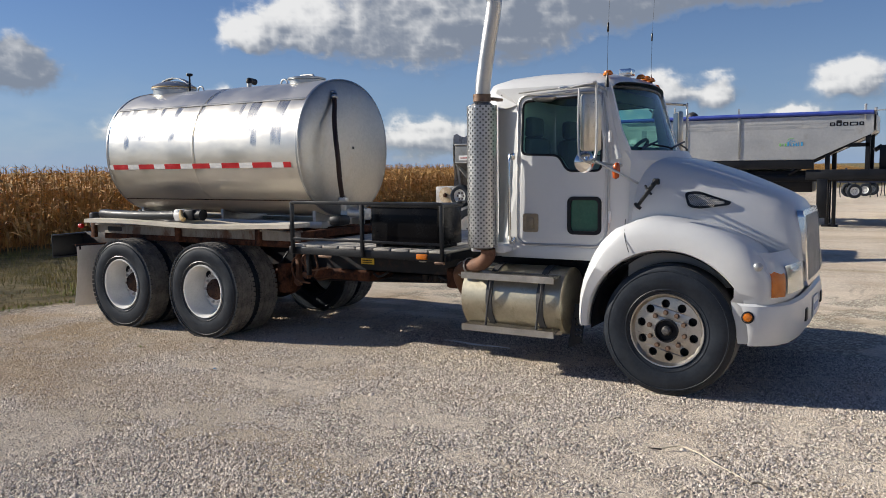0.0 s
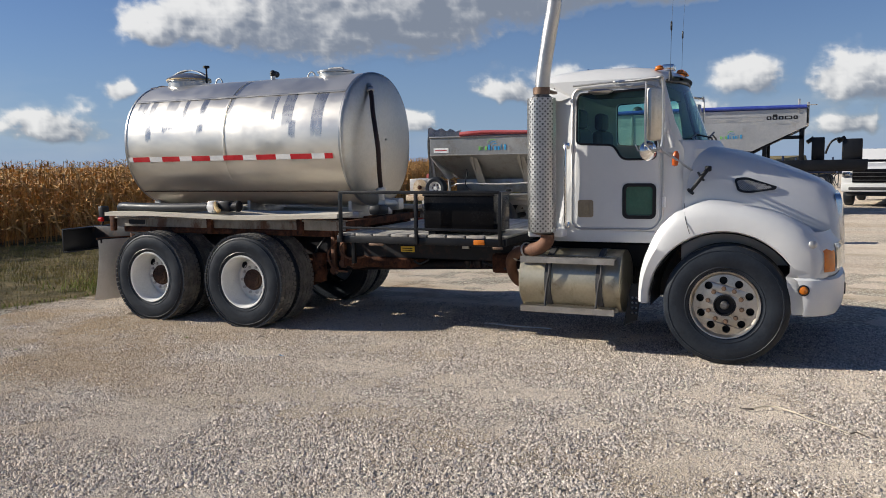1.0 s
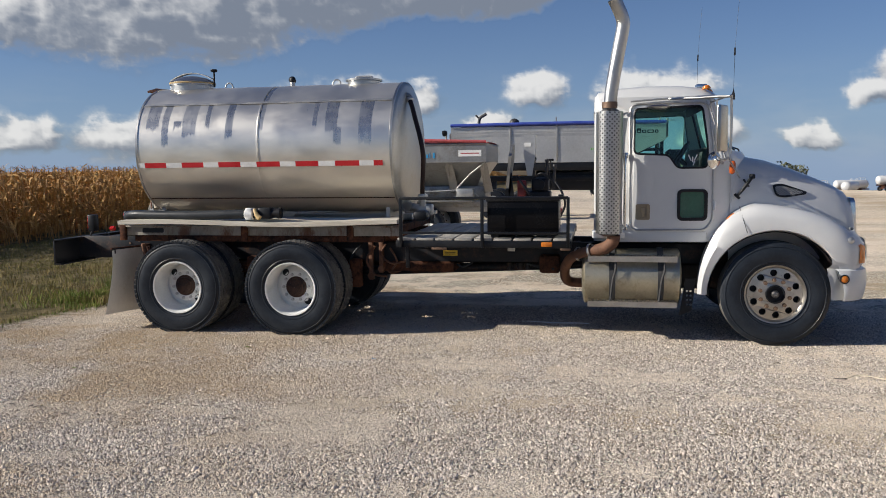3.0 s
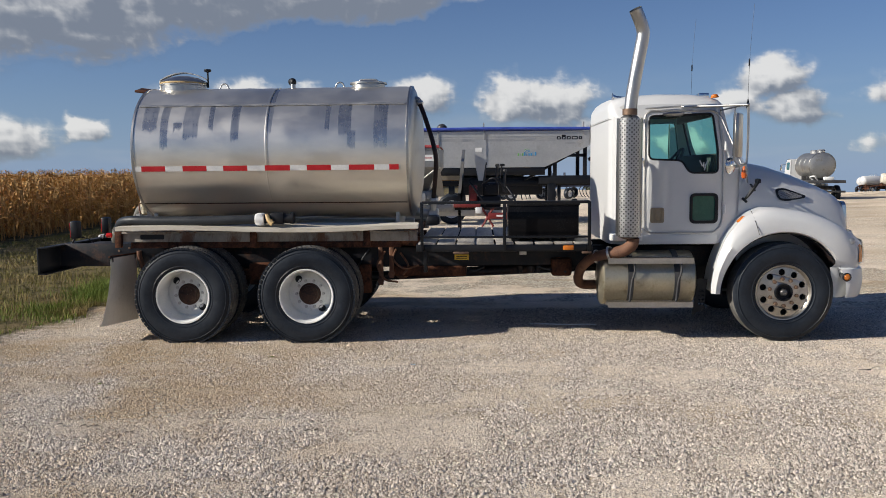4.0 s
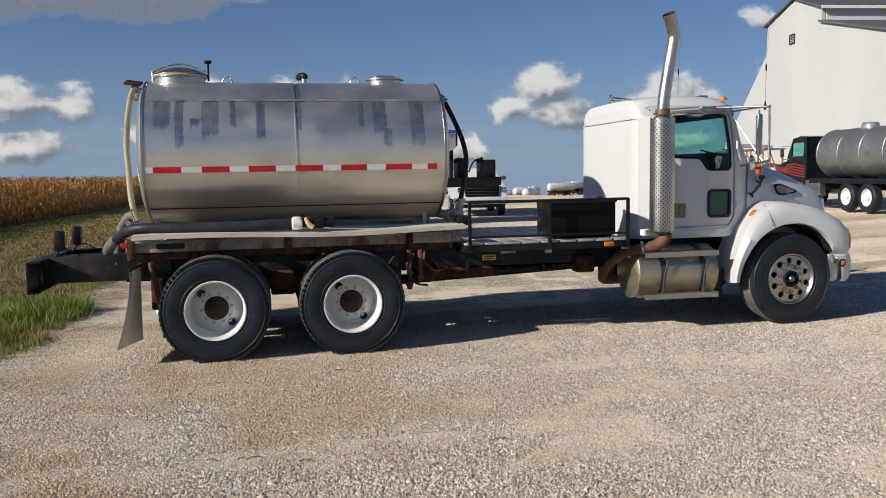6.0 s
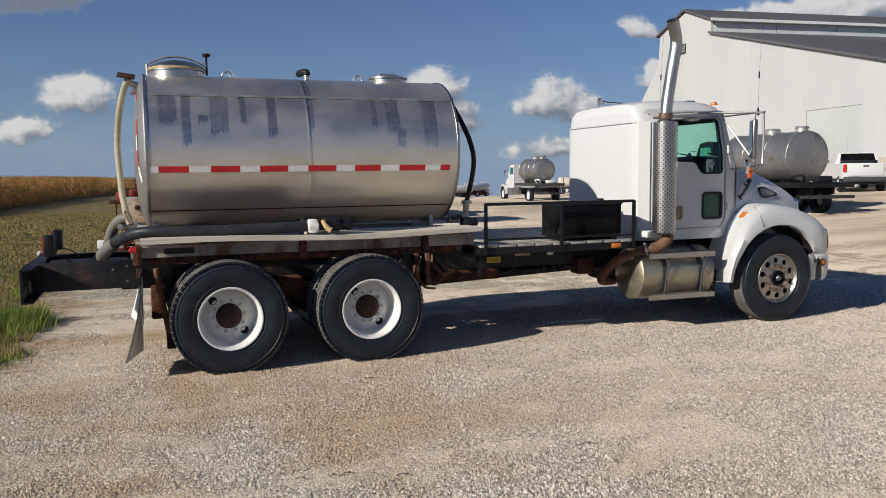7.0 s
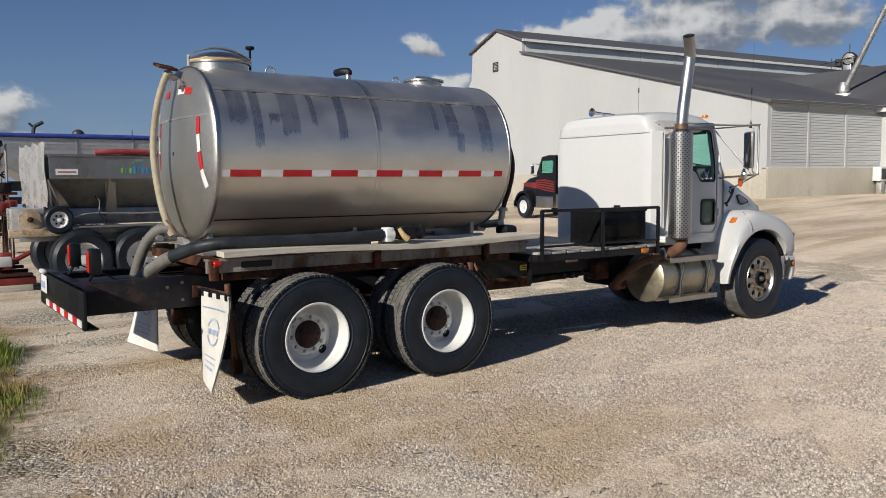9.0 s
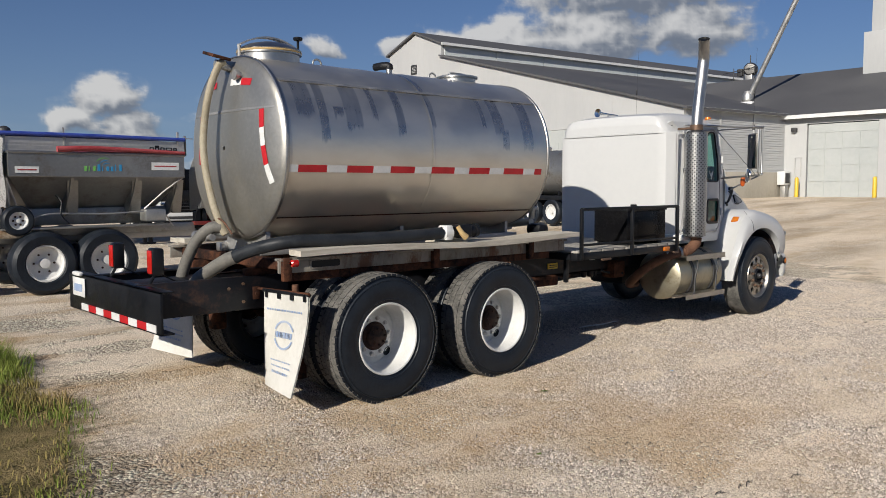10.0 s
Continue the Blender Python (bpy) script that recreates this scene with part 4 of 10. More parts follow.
# inside: floor, seats, dash, wheel
for sy in (-0.48, 0.40):
    seat = bmesh.new()
    box(seat, (-1.38, sy - 0.25, 1.30), (-0.90, sy + 0.25, 1.46), 0.05)
    box(seat, (-1.46, sy - 0.24, 1.40), (-1.32, sy + 0.24, 2.02), 0.06)
    box(seat, (-1.45, sy - 0.14, 2.02), (-1.35, sy + 0.14, 2.20), 0.04)
    box(seat, (-1.3, sy - 0.18, 1.03), (-1.0, sy + 0.18, 1.32), 0.03)
    part("seat", seat, M_SEAT, cab, "dark cab seat with headrest")
part("dashboard", new_box((-0.66, NEAR + 0.1, 1.35), (-0.44, FAR - 0.1, 1.92), 0.06), M_SEAT, cab)
bm = bmesh.new()
ring = [(0.21 * math.cos(2 * math.pi * k / 24), 0.21 * math.sin(2 * math.pi * k / 24)) for k in range(25)]
mw = pose(-0.76, 0.40, 1.83, 0, -55, 0)
tube(bm, [mw @ Vector((a, b, 0)) for a, b in ring], 0.016, 8, 1, False)
for k in range(3):
    a = 2 * math.pi * k / 3 + 0.5
    rod(bm, mw @ Vector((0, 0, -0.03)), mw @ Vector((0.21 * math.cos(a), 0.21 * math.sin(a), 0)), 0.014, 8)
rod(bm, mw @ Vector((0, 0, 0)), (-0.5, 0.40, 1.6), 0.03, 8)
part("steering_wheel", bm, M_SEAT, cab)
part("sun_visor", new_box((-0.66, NEAR + 0.12, 2.30), (-0.62, FAR - 0.12, 2.40), 0.01), M_SEAT, cab)
part("headliner", new_box((-1.55, NEAR + 0.08, 2.37), (-0.68, FAR - 0.08, 2.40), 0.01), M_SEAT, cab)
# clearance lights, horn and antennas on the roof
for ly in (-0.78, -0.20, -0.04, 0.12, 0.70):
    bm = bmesh.new()
    xx = -0.66 + 0.15 * (1 - ((ly - MID) / 0.85) ** 2)
    turned(bm, [(0.042, 0), (0.042, 0.012), (0.036, 0.014), (0.032, 0.028), (0.018, 0.036), (0.001, 0.038)], (xx, ly, 2.492 + 0.02 * (1 - ly * ly)), (-0.1, 0, 1), 14)
    part("clearance_light", bm, M_AMBER, cab, "amber roof clearance light")
part("roof_bracket", new_box((-0.66, -0.36, 2.53), (-0.55, -0.24, 2.59), 0.01), M_CHROME, cab)
bm = bmesh.new()
turned(bm, [(0.012, -0.33), (0.014, -0.1), (0.02, 0.0), (0.035, 0.04), (0.055, 0.055), (0.055, 0.06), (0.001, 0.05)], (-1.45, 0.25, 2.60), (-1, 0.05, 0.04), 16)
rod(bm, (-1.3, 0.25, 2.53), (-1.3, 0.25, 2.6), 0.012, 8)
part("air_horn", bm, M_CHROME, cab, "small chrome air horn")
for ax, ay, az in ((-0.435, -1.30, 2.37), (-0.575, 0.315, 2.52)):
    pipe("antenna", [(ax, ay, az), (ax + 0.01, ay, az + 0.53), (ax + 0.04, ay, az + 0.98)], 0.0012, M_DKGREY, cab, "thin whip antenna", 5, 2)
    bm = bmesh.new()
    turned(bm, [(0.016, 0), (0.014, 0.05), (0.004, 0.09), (0.0012, 0.11), (0.0012, 0.40), (0.008, 0.41), (0.008, 0.47), (0.0012, 0.48)], (ax, ay, az - 0.02), (0.01, 0, 1), 8, True)
    part("antenna_coil", bm, M_BLACK, cab)

# west-coast mirrors on tubular brackets
for s, y0 in ((-1, NEAR), (1, FAR)):
    ym = y0 + s * 0.49
    bm = bmesh.new()
    tube(bm, [(-0.98, y0 + s * -0.02, 2.40), (-0.75, y0 + s * 0.2, 2.385), (-0.51, ym, 2.37), (-0.47, ym, 2.33), (-0.47, ym, 1.86), (-0.51, ym, 1.80), (-0.50, y0 + s * 0.1, 1.77), (-0.45, y0 - s * 0.05, 1.76)], 0.012, 8, 4)
    tube(bm, [(-0.58, y0 - s * 0.05, 2.36), (-0.50, ym, 2.375)], 0.009, 6, 1, False)
    tube(bm, [(-0.60, ym + s * 0.02, 2.34), (-0.60, ym + s * 0.02, 1.84), (-0.48, ym, 1.80)], 0.009, 6, 2)
    tube(bm, [(-0.48, ym, 1.80), (-0.30, y0 + s * 0.0, 1.62)], 0.010, 6, 1, False)
    tube(bm, [(-0.60, y0 - s * 0.02, 2.34), (-0.50, ym - s * 0.05, 1.80)], 0.009, 6, 1, False)
    part("mirror_bracket", bm, M_STACK, cab, "chrome tube mirror bracket")
    bm = bmesh.new()
    m = pose(-0.54, ym - s * 0.07, 2.085, 0, 0, s * 30)
    box(bm, (-0.025, -0.09, -0.215), (0.03, 0.09, 0.215), 0.02, m)
    mirror = part("mirror", bm, M_ALU, cab, "tall stainless-backed rear-view mirror")
    bm = bmesh.new()
    box(bm, (-0.030, -0.078, -0.2), (-0.026, 0.078, 0.2), 0, m)
    part("mirror_glass", bm, M_DARK_MIRROR, cab)
    bm = bmesh.new()
    c = Vector((-0.60, ym - s * 0.10, 1.79))
    turned(bm, [(0.080, -0.01), (0.083, 0.0), (0.068, 0.02), (0.038, 0.032), (0.001, 0.036)], c, (0.69, s * 0.72, 0), 20, False)
    turned(bm, [(0.080, -0.01), (0.05, -0.018), (0.001, -0.02)], c, (0.69, s * 0.72, 0), 20, False)
    part("convex_mirror", bm, M_CHROME, cab, "round stainless convex mirror")
    bm = bmesh.new()
    turned(bm, [(0.001, 0.0), (0.022, 0.01), (0.03, 0.05), (0.028, 0.10), (0.014, 0.128), (0.001, 0.13)], (-0.41, ym - s * 0.27, 1.655), (0.08, 0, 1), 14)
    part("mirror_marker_lamp", bm, M_RED_AMBER, cab, "hanging red-orange marker lamp")
# wipers
for wy in (-0.35, 0.3):
    a, b = screen((wy - MID) / 0.8, 0.03), screen((wy - MID) / 0.8 - 0.3, 0.15)
    bm = bmesh.new()
    tube(bm, [a + Vector((0.03, 0, -0.02)), a + Vector((0.06, 0.05, 0.03)), b + Vector((0.03, 0.1, 0))], 0.008, 6, 3)
    tube(bm, [b + Vector((0.02, -0.2, -0.04)), b + Vector((0.025, 0.25, 0.03))], 0.009, 6, 1, False)
    part("wiper", bm, M_BLACK, cab, "black wiper arm")

# ---- hood, fenders, bumper ----
bm = bmesh.new()
rows = []
for x, top, w, bow in ((-0.385, 1.85, 0.80, 0.05), (-0.2, 1.83, 0.775, 0.05), (0.0, 1.79, 0.745, 0.05), (0.25, 1.70, 0.70, 0.05), (0.48, 1.605, 0.655, 0.05), (0.66, 1.525, 0.615, 0.05), (0.76, 1.465, 0.59, 0.045), (0.82, 1.39, 0.575, 0.035), (0.845, 1.28, 0.57, 0.03), (0.865, 1.05, 0.57, 0.03), (0.875, 0.86, 0.57, 0.03)):
    row = []
    for k in range(33):
        a = math.pi * k / 32
        c, sn = math.cos(a), math.sin(a)
        e = 2 / 5.0
        y = -w * math.copysign(abs(c) ** e, c)
        hgt = max(top - 0.80, 0.05)
        z = 0.80 + hgt * abs(sn) ** e
        row.append((x + bow * (1 - (y / w) ** 2) * (1 if x > 0 else 0.4), MID + y, z))
    rows.append(row)
loft(bm, rows, False)
bm.faces.new([bm.verts.new(p) for p in rows[-1]])
hood = part("hood", bm, M_PAINT, truck, "white sloping hood", 40)
# mesh-covered air intakes on the hood sides
for s in (-1, 1):
    def side(x, z, d, s=s):
        w = lerp_at(x, ((0.0, 0.745), (0.25, 0.70), (0.48, 0.655)))
        top = lerp_at(x, ((0.0, 1.79), (0.25, 1.70), (0.48, 1.605)))
        q = min(0.999, max(0.0, (z - 0.80) / (top - 0.80)))
        y = w * (1 - q ** 5) ** 0.2
        return Vector((x + 0.03, MID + s * (y + d), z))
    vent = soften([(0.0, 1.545), (0.035, 1.43), (0.12, 1.415), (0.33, 1.445), (0.345, 1.47), (0.10, 1.555)], 0.035, 4)
    mx, mz = 0.13, 1.485
    bm = bmesh.new()
    prism(bm, vent, [[(mx + (x - mx) * 0.83, mz + (z - mz) * 0.70) for x, z in vent]], lambda x, z: side(x, z, 0.012), lambda x, z: side(x, z, -0.01))
    frame_ob = part("hood_vent", bm, M_BLACK, hood, "black teardrop vent frame")
    bm = bmesh.new()
    prism(bm, [(mx + (x - mx) * 0.88, mz + (z - mz) * 0.8) for x, z in vent], [], lambda x, z: side(x, z, 0.002), lambda x, z: side(x, z, -0.004))
    part("vent_backing", bm, M_BLACK, hood)
    bm = bmesh.new()
    for k in range(26):
        for lean in (-1, 1):
            pts = []
            for j in range(10):
                u = 0.0 + 0.35 * k / 25 + lean * (j / 9 - 0.5) * 0.10
                v = 1.42 + 0.13 * j / 9
                lo = 1.43 - 0.0 if u < 0.1 else 1.425 + 0.02 * (u - 0.1) / 0.24
                hi = 1.545 if u < 0.1 else 1.545 - 0.085 * (u - 0.1) / 0.24
                if 0.02 < u < 0.325 and lo < v < hi:
                    pts.append(side(u, v, 0.009))
            if len(pts) > 1:
                tube(bm, pts, 0.0026, 4, 1, False)
    part("vent_mesh", bm, M_GALV, hood, "bright crossed wire mesh")
    # rubber hood latch
    bm = bmesh.new()
    y = MID + s * 0.79
    tube(bm, [(-0.165, y + s * 0.005, 1.645), (-0.21, y + s * 0.025, 1.575), (-0.275, y + s * 0.028, 1.485), (-0.315, y + s * 0.012, 1.435)], lambda t: 0.020 - 0.007 * t, 8, 4)
    tube(bm, [(-0.255, y + s * 0.012, 1.60), (-0.225, y + s * 0.030, 1.555), (-0.205, y + s * 0.012, 1.53)], 0.010, 6, 3)
    box(bm, (-0.20, y - 0.02, 1.605), (-0.145, y + 0.03, 1.655), 0.012)
    tube(bm, [(-0.335, y + s * 0.012, 1.455), (-0.315, y + s * 0.022, 1.435), (-0.29, y + s * 0.012, 1.415)], 0.014, 6, 3)
    part("hood_latch", bm, M_BLACK, hood, "black rubber hood latch")


FENDER = ((18, 0.83), (30, 0.90), (37, 0.905), (46, 0.90), (62.8, 0.862), (72, 0.848), (84, 0.842), (96, 0.865), (105.6, 0.893), (117, 0.905), (125, 0.885), (132.6, 0.856), (144, 0.81), (155, 0.78), (168, 0.755), (181, 0.745))
for s in (-1, 1):
    bm = bmesh.new()
    rows = []
    for k in range(49):
        a = 19 + (181 - 19) * k / 48
        R = lerp_at(a, FENDER)
        ca, sa = math.cos(radians(a)), math.sin(radians(a))
        r0 = 0.615
        fr = max(0.0, (52 - a) / 33)
        out = 1.15 - 0.06 * fr * fr - 0.05 * max(0.0, (a - 150) / 31)
        drop = 0.065 * min(1.0, max(0.0, (a - 100) / 22))
        R -= 0.25 * drop
        row = []
        for y, r in ((out - 0.16, r0 + 0.02), (out - 0.03, r0), (out, r0 + 0.012), (out + 0.012, r0 + (R - r0) * 0.5), (out - 0.012, R - 0.075), (out - 0.05, R - 0.025), (out - 0.12, R - 0.002 - 0.6 * drop), (out - 0.22, R + 0.004 - drop), (out - 0.36, R - drop), (out - 0.50, R - 0.01 - 0.02 * fr - drop)):
            row.append((r * ca, MID + s * (y - 0.0), 0.5 + r * sa))
        rows.append(row)
    loft(bm, rows, False)
    fender = part("fender", bm, M_PAINT, truck, "white flared front fender", 50)
    bm = bmesh.new()
    rows = [[(0.60 * math.cos(radians(a)), MID + s * y, 0.5 + 0.60 * math.sin(radians(a))) for y in (0.55, 0.8, 1.08)] for a in range(15, 184, 6)]
    loft(bm, rows, False)
    part("fender_liner", bm, M_BLACK_DIRT, fender)
    bm = bmesh.new()
    m = pose(-0.392, MID + s * 0.985, 1.236, 0, -42, 0)
    box(bm, (-0.045, -0.05, -0.02), (0.045, 0.05, 0.022), 0.014, m)
    part("turn_lamp", bm, M_AMBER, fender, "amber turn signal lamp")
    pipe("fender_seam", [(-0.27 - 0.0, MID + s * 1.165, 1.10), (-0.305, MID + s * 1.155, 1.22), (-0.33, MID + s * 1.06, 1.345)], 0.0028, M_DKGREY, fender, "", 5, 3)

# nose panels under the hood with headlamps and corner lamps
for s in (-1, 1):
    bm = bmesh.new()
    rows = []
    for z in (0.76, 0.80, 1.0, 1.08, 1.12):
        ins = 0.0 if 0.78 < z < 1.05 else 0.03
        pts = [(0.50, 1.13), (0.64, 1.12), (0.74, 1.085), (0.80, 1.02), (0.84, 0.92), (0.87, 0.78), (0.885, 0.52)]
        rows.append([(x - ins - 0.06 * max(0.0, z - 1.0) / 0.12, MID + s * (y - ins), z) for x, y in pts])
    loft(bm, rows, False)
    part("nose_panel", bm, M_PAINT, hood, "", 45)
    bm = bmesh.new()
    lamp = [(0.742, 1.083), (0.772, 1.060), (0.806, 1.013), (0.822, 0.978)]
    loft(bm, [[(x - 0.045 * max(0, z - 0.95) / 0.1 + 0.006, MID + s * (y + 0.006), z) for x, y in lamp] for z in (0.81, 0.9, 0.96, 1.0)], False)
    part("corner_lamp", bm, M_AMBER, hood, "large amber corner lamp")
    bm = bmesh.new()
    lamp = [(0.828, 0.97), (0.842, 0.925), (0.857, 0.85), (0.872, 0.75), (0.885, 0.62)]
    loft(bm, [[(x - 0.03 * max(0, z - 0.95) / 0.1 + 0.012, MID + s * y, z) for x, y in lamp] for z in (0.83, 0.9, 0.98, 1.03)], False)
    part("headlamp", bm, M_CHROME, hood, "wide rectangular headlamp")
    bm = bmesh.new()
    loft(bm, [[(x - 0.03 * max(0, z - 0.95) / 0.1 + 0.022, MID + s * y, z) for x, y in lamp] for z in (0.83, 0.9, 0.98, 1.03)], False)
    g = part("headlamp_glass", bm, M_CLEAR, hood)
    g.visible_shadow = False
    bm = bmesh.new()
    turned(bm, [(0.03, 0), (0.032, 0.01), (0.02, 0.02), (0.001, 0.022)], (0.66, MID + s * 1.115, 1.03), (0.2, s, 0.1), 14)
    part("fender_button", bm, M_GALV, hood)
# grille: bright surround with upright slats
bm = bmesh.new()


def nose(u, z, d):
    x = lerp_at(z, ((0.80, 0.885), (1.1, 0.878), (1.3, 0.86), (1.42, 0.83)))
    return (x + d + 0.02 * (1 - (u / 0.5) ** 2), MID + u, z)


prism(bm, rounded(-0.47, 0.82, 0.47, 1.40, 0.05), [rounded(-0.43, 0.86, 0.43, 1.36, 0.04)], lambda u, z: nose(u, z, 0.025), lambda u, z: nose(u, z, -0.02))
grille = part("grille", bm, M_CHROME, hood, "chrome grille surround")
for k in range(17):
    u = -0.40 + 0.05 * k
    bm = bmesh.new()
    loft(bm, [[nose(u - 0.008, z, 0.0), nose(u + 0.008, z, 0.0), nose(u + 0.008, z, 0.018), nose(u - 0.008, z, 0.018)] for z in (0.86, 1.0, 1.15, 1.3, 1.36)])
    part("grille_slat", bm, M_GALV, hood)
bm = bmesh.new()
plan = [(0.55, 1.145), (0.64, 1.145), (0.725, 1.105), (0.80, 1.03), (0.86, 0.9), (0.90, 0.6), (0.91, 0.0)]
plan = plan + [(x, -y) for x, y in plan[-2::-1]]
rows = []
for z, ins in ((0.76, 0.03), (0.745, 0.0), (0.68, -0.012), (0.6, -0.012), (0.50, 0.0), (0.455, 0.02), (0.45, 0.05)):
    rows.append([(x - ins + (0.07 * (0.76 - z) / 0.3 if x < 0.6 else 0), MID + y * (1 - ins * 0.6), z) for x, y in plan])
loft(bm, rows, False)
loft(bm, [[(x - 0.05, y * 0.96, z) for x, y, z in row] for row in (rows[0], rows[-1])], False)
bumper = part("front_bumper", bm, M_PAINT, truck, "white steel front bumper with wrapped ends", 40)
for s in (-1, 1):
    bm = bmesh.new()
    c = (0.605, MID + s * 1.156, 0.668)
    turned(bm, [(0.044, -0.004), (0.044, 0.01), (0.034, 0.014)], c, (0.08, s, 0), 18)
    part("lamp_ring", bm, M_BLACK, bumper)
    bm = bmesh.new()
    turned(bm, [(0.034, 0.008), (0.026, 0.018), (0.001, 0.022)], c, (0.08, s, 0), 18)
    part("marker_lamp", bm, M_AMBER, bumper, "round amber side marker")
    part("tow_slot", new_box((0.90, MID + s * 0.5 - 0.05, 0.56), (0.925, MID + s * 0.5 + 0.05, 0.66), 0.01), M_BLACK, bumper)
part("number_plate", new_box((0.922, MID - 0.16, 0.53), (0.93, MID + 0.16, 0.69), 0.004), M_TAPE_WHITE, bumper, "white plate with illegible bar")
part("plate_bar", new_box((0.931, MID - 0.12, 0.585), (0.934, MID + 0.12, 0.635)), M_PRINT_BLUE, bumper)

# ---- exhaust ----
SX, SY = -1.56, -1.19


def shield_mesh():
    """A rolled sheet with staggered round holes, each hole cut through."""
    verts, faces = [], []
    cols, rows_n, r = 34, 54, 0.128
    z0, z1 = 1.09, 2.27
    dz = (z1 - z0) / rows_n
    for j in range(rows_n):
        for i in range(cols):
            if (i + j) % 2 == 0:
                corners = [(-1, -1), (0, -1), (1, -1), (1, 0), (1, 1), (0, 1), (-1, 1), (-1, 0)]
                base = len(verts)
                for kk, sc in ((0, 1.0), (1, 0.62)):
                    for n, (a, b) in enumerate(corners):
                        if kk:
                            th = radians(225 + 45 * n)
                            a, b = math.cos(th) * 0.80, math.sin(th) * 0.80
                        ang = 2 * math.pi * (i + 0.5 + a * 0.5) / cols
                        verts.append((SX + r * math.cos(ang), SY + r * math.sin(ang), z0 + dz * (j + 0.5 + b * 0.5)))
                for n in range(8):
                    faces.append((base + n, base + (n + 1) % 8, base + 8 + (n + 1) % 8, base + 8 + n))
            else:
                base = len(verts)
                for a, b in ((-1, -1), (1, -1), (1, 1), (-1, 1)):
                    ang = 2 * math.pi * (i + 0.5 + a * 0.5) / cols
                    verts.append((SX + r * math.cos(ang), SY + r * math.sin(ang), z0 + dz * (j + 0.5 + b * 0.5)))
                faces.append((base, base + 1, base + 2, base + 3))
    me = bpy.data.meshes.new("heat_shield")
    me.from_pydata(verts, [], faces)
    me.materials.append(M_STACK)
    me.shade_smooth()
    return me


bm = bmesh.new()
turned(bm, [(0.05, 1.06), (0.10, 1.08), (0.102, 1.12), (0.102, 2.24), (0.09, 2.28), (0.065, 2.30), (0.065, 2.36)], (SX, SY, 0), (0, 0, 1), 28)
stack = part("exhaust_muffler", bm, M_HUBCAP, truck, "tall upright exhaust stack with muffler")
sh = new("heat_shield", shield_mesh())
sh.parent = stack
sh["label"] = "perforated stainless heat shield"
bm = bmesh.new()
tube(bm, [(SX, SY, 2.30), (SX + 0.02, SY, 2.5), (SX + 0.07, SY, 2.8), (SX + 0.115, SY, 3.05), (SX + 0.115, SY - 0.006, 3.14), (SX + 0.075, SY - 0.03, 3.24), (SX + 0.03, SY - 0.055, 3.33)], 0.0635, 24, 6, True, False)
tube(bm, [(SX + 0.115, SY - 0.006, 3.14), (SX + 0.075, SY - 0.03, 3.24), (SX + 0.03, SY - 0.055, 3.33)], 0.058, 24, 6, True, False)
part("stack_pipe", bm, M_STACK, stack, "chrome curved stack pipe")
# Capped black plug stands in for the shade inside the open pipe end
pipe("mouth_shade_plug", [(SX + 0.11, SY - 0.010, 3.16), (SX + 0.075, SY - 0.03, 3.24), (SX + 0.036, SY - 0.052, 3.318)], 0.055, M_BLACK, stack, "black plug for the dark pipe mouth", 20)
bm = bmesh.new()
turned(bm, [(0.068, -0.03), (0.074, -0.03), (0.074, 0.03), (0.068, 0.03)], (SX, SY, 2.335), (0, 0, 1), 24)
box(bm, (SX + 0.02, SY + 0.06, 2.32), (SX + 0.07, SY + 0.26, 2.345), 0.006)
part("stack_clamp", bm, M_NUT, stack, "dull steel clamp")
part("stack_bracket", new_box((SX - 0.16, SY + 0.08, 1.03), (SX + 0.16, SY + 0.30, 1.10), 0.01), M_PAINT_DULL, stack)
pipe("exhaust_elbow", [(SX + 0.05, SY, 1.07), (SX + 0.04, SY + 0.01, 1.0), (SX - 0.03, SY + 0.03, 0.94), (SX - 0.12, SY + 0.06, 0.91)], 0.062, M_RUSTPIPE, stack, "rusty brown exhaust elbow", 18)
pipe("exhaust_pipe", [(SX - 0.10, SY + 0.055, 0.915), (SX - 0.24, SY + 0.11, 0.885), (SX - 0.36, SY + 0.22, 0.82), (SX - 0.43, SY + 0.37, 0.71), (SX - 0.44, SY + 0.52, 0.58), (SX - 0.38, SY + 0.62, 0.51), (SX - 0.2, SY + 0.66, 0.50)], 0.052, M_RUSTPIPE, stack, "dusty brown flexible exhaust pipe", 18)
bm = bmesh.new()
for a in ((-0.17, 0.085, 0.905), (-0.29, 0.18, 0.86)):
    turned(bm, [(0.066, -0.012), (0.072, -0.012), (0.072, 0.012), (0.066, 0.012)], (SX + a[0], SY + a[1], a[2]), (-1, 0.6, -0.25), 20)
part("pipe_clamp", bm, M_GALV, stack)

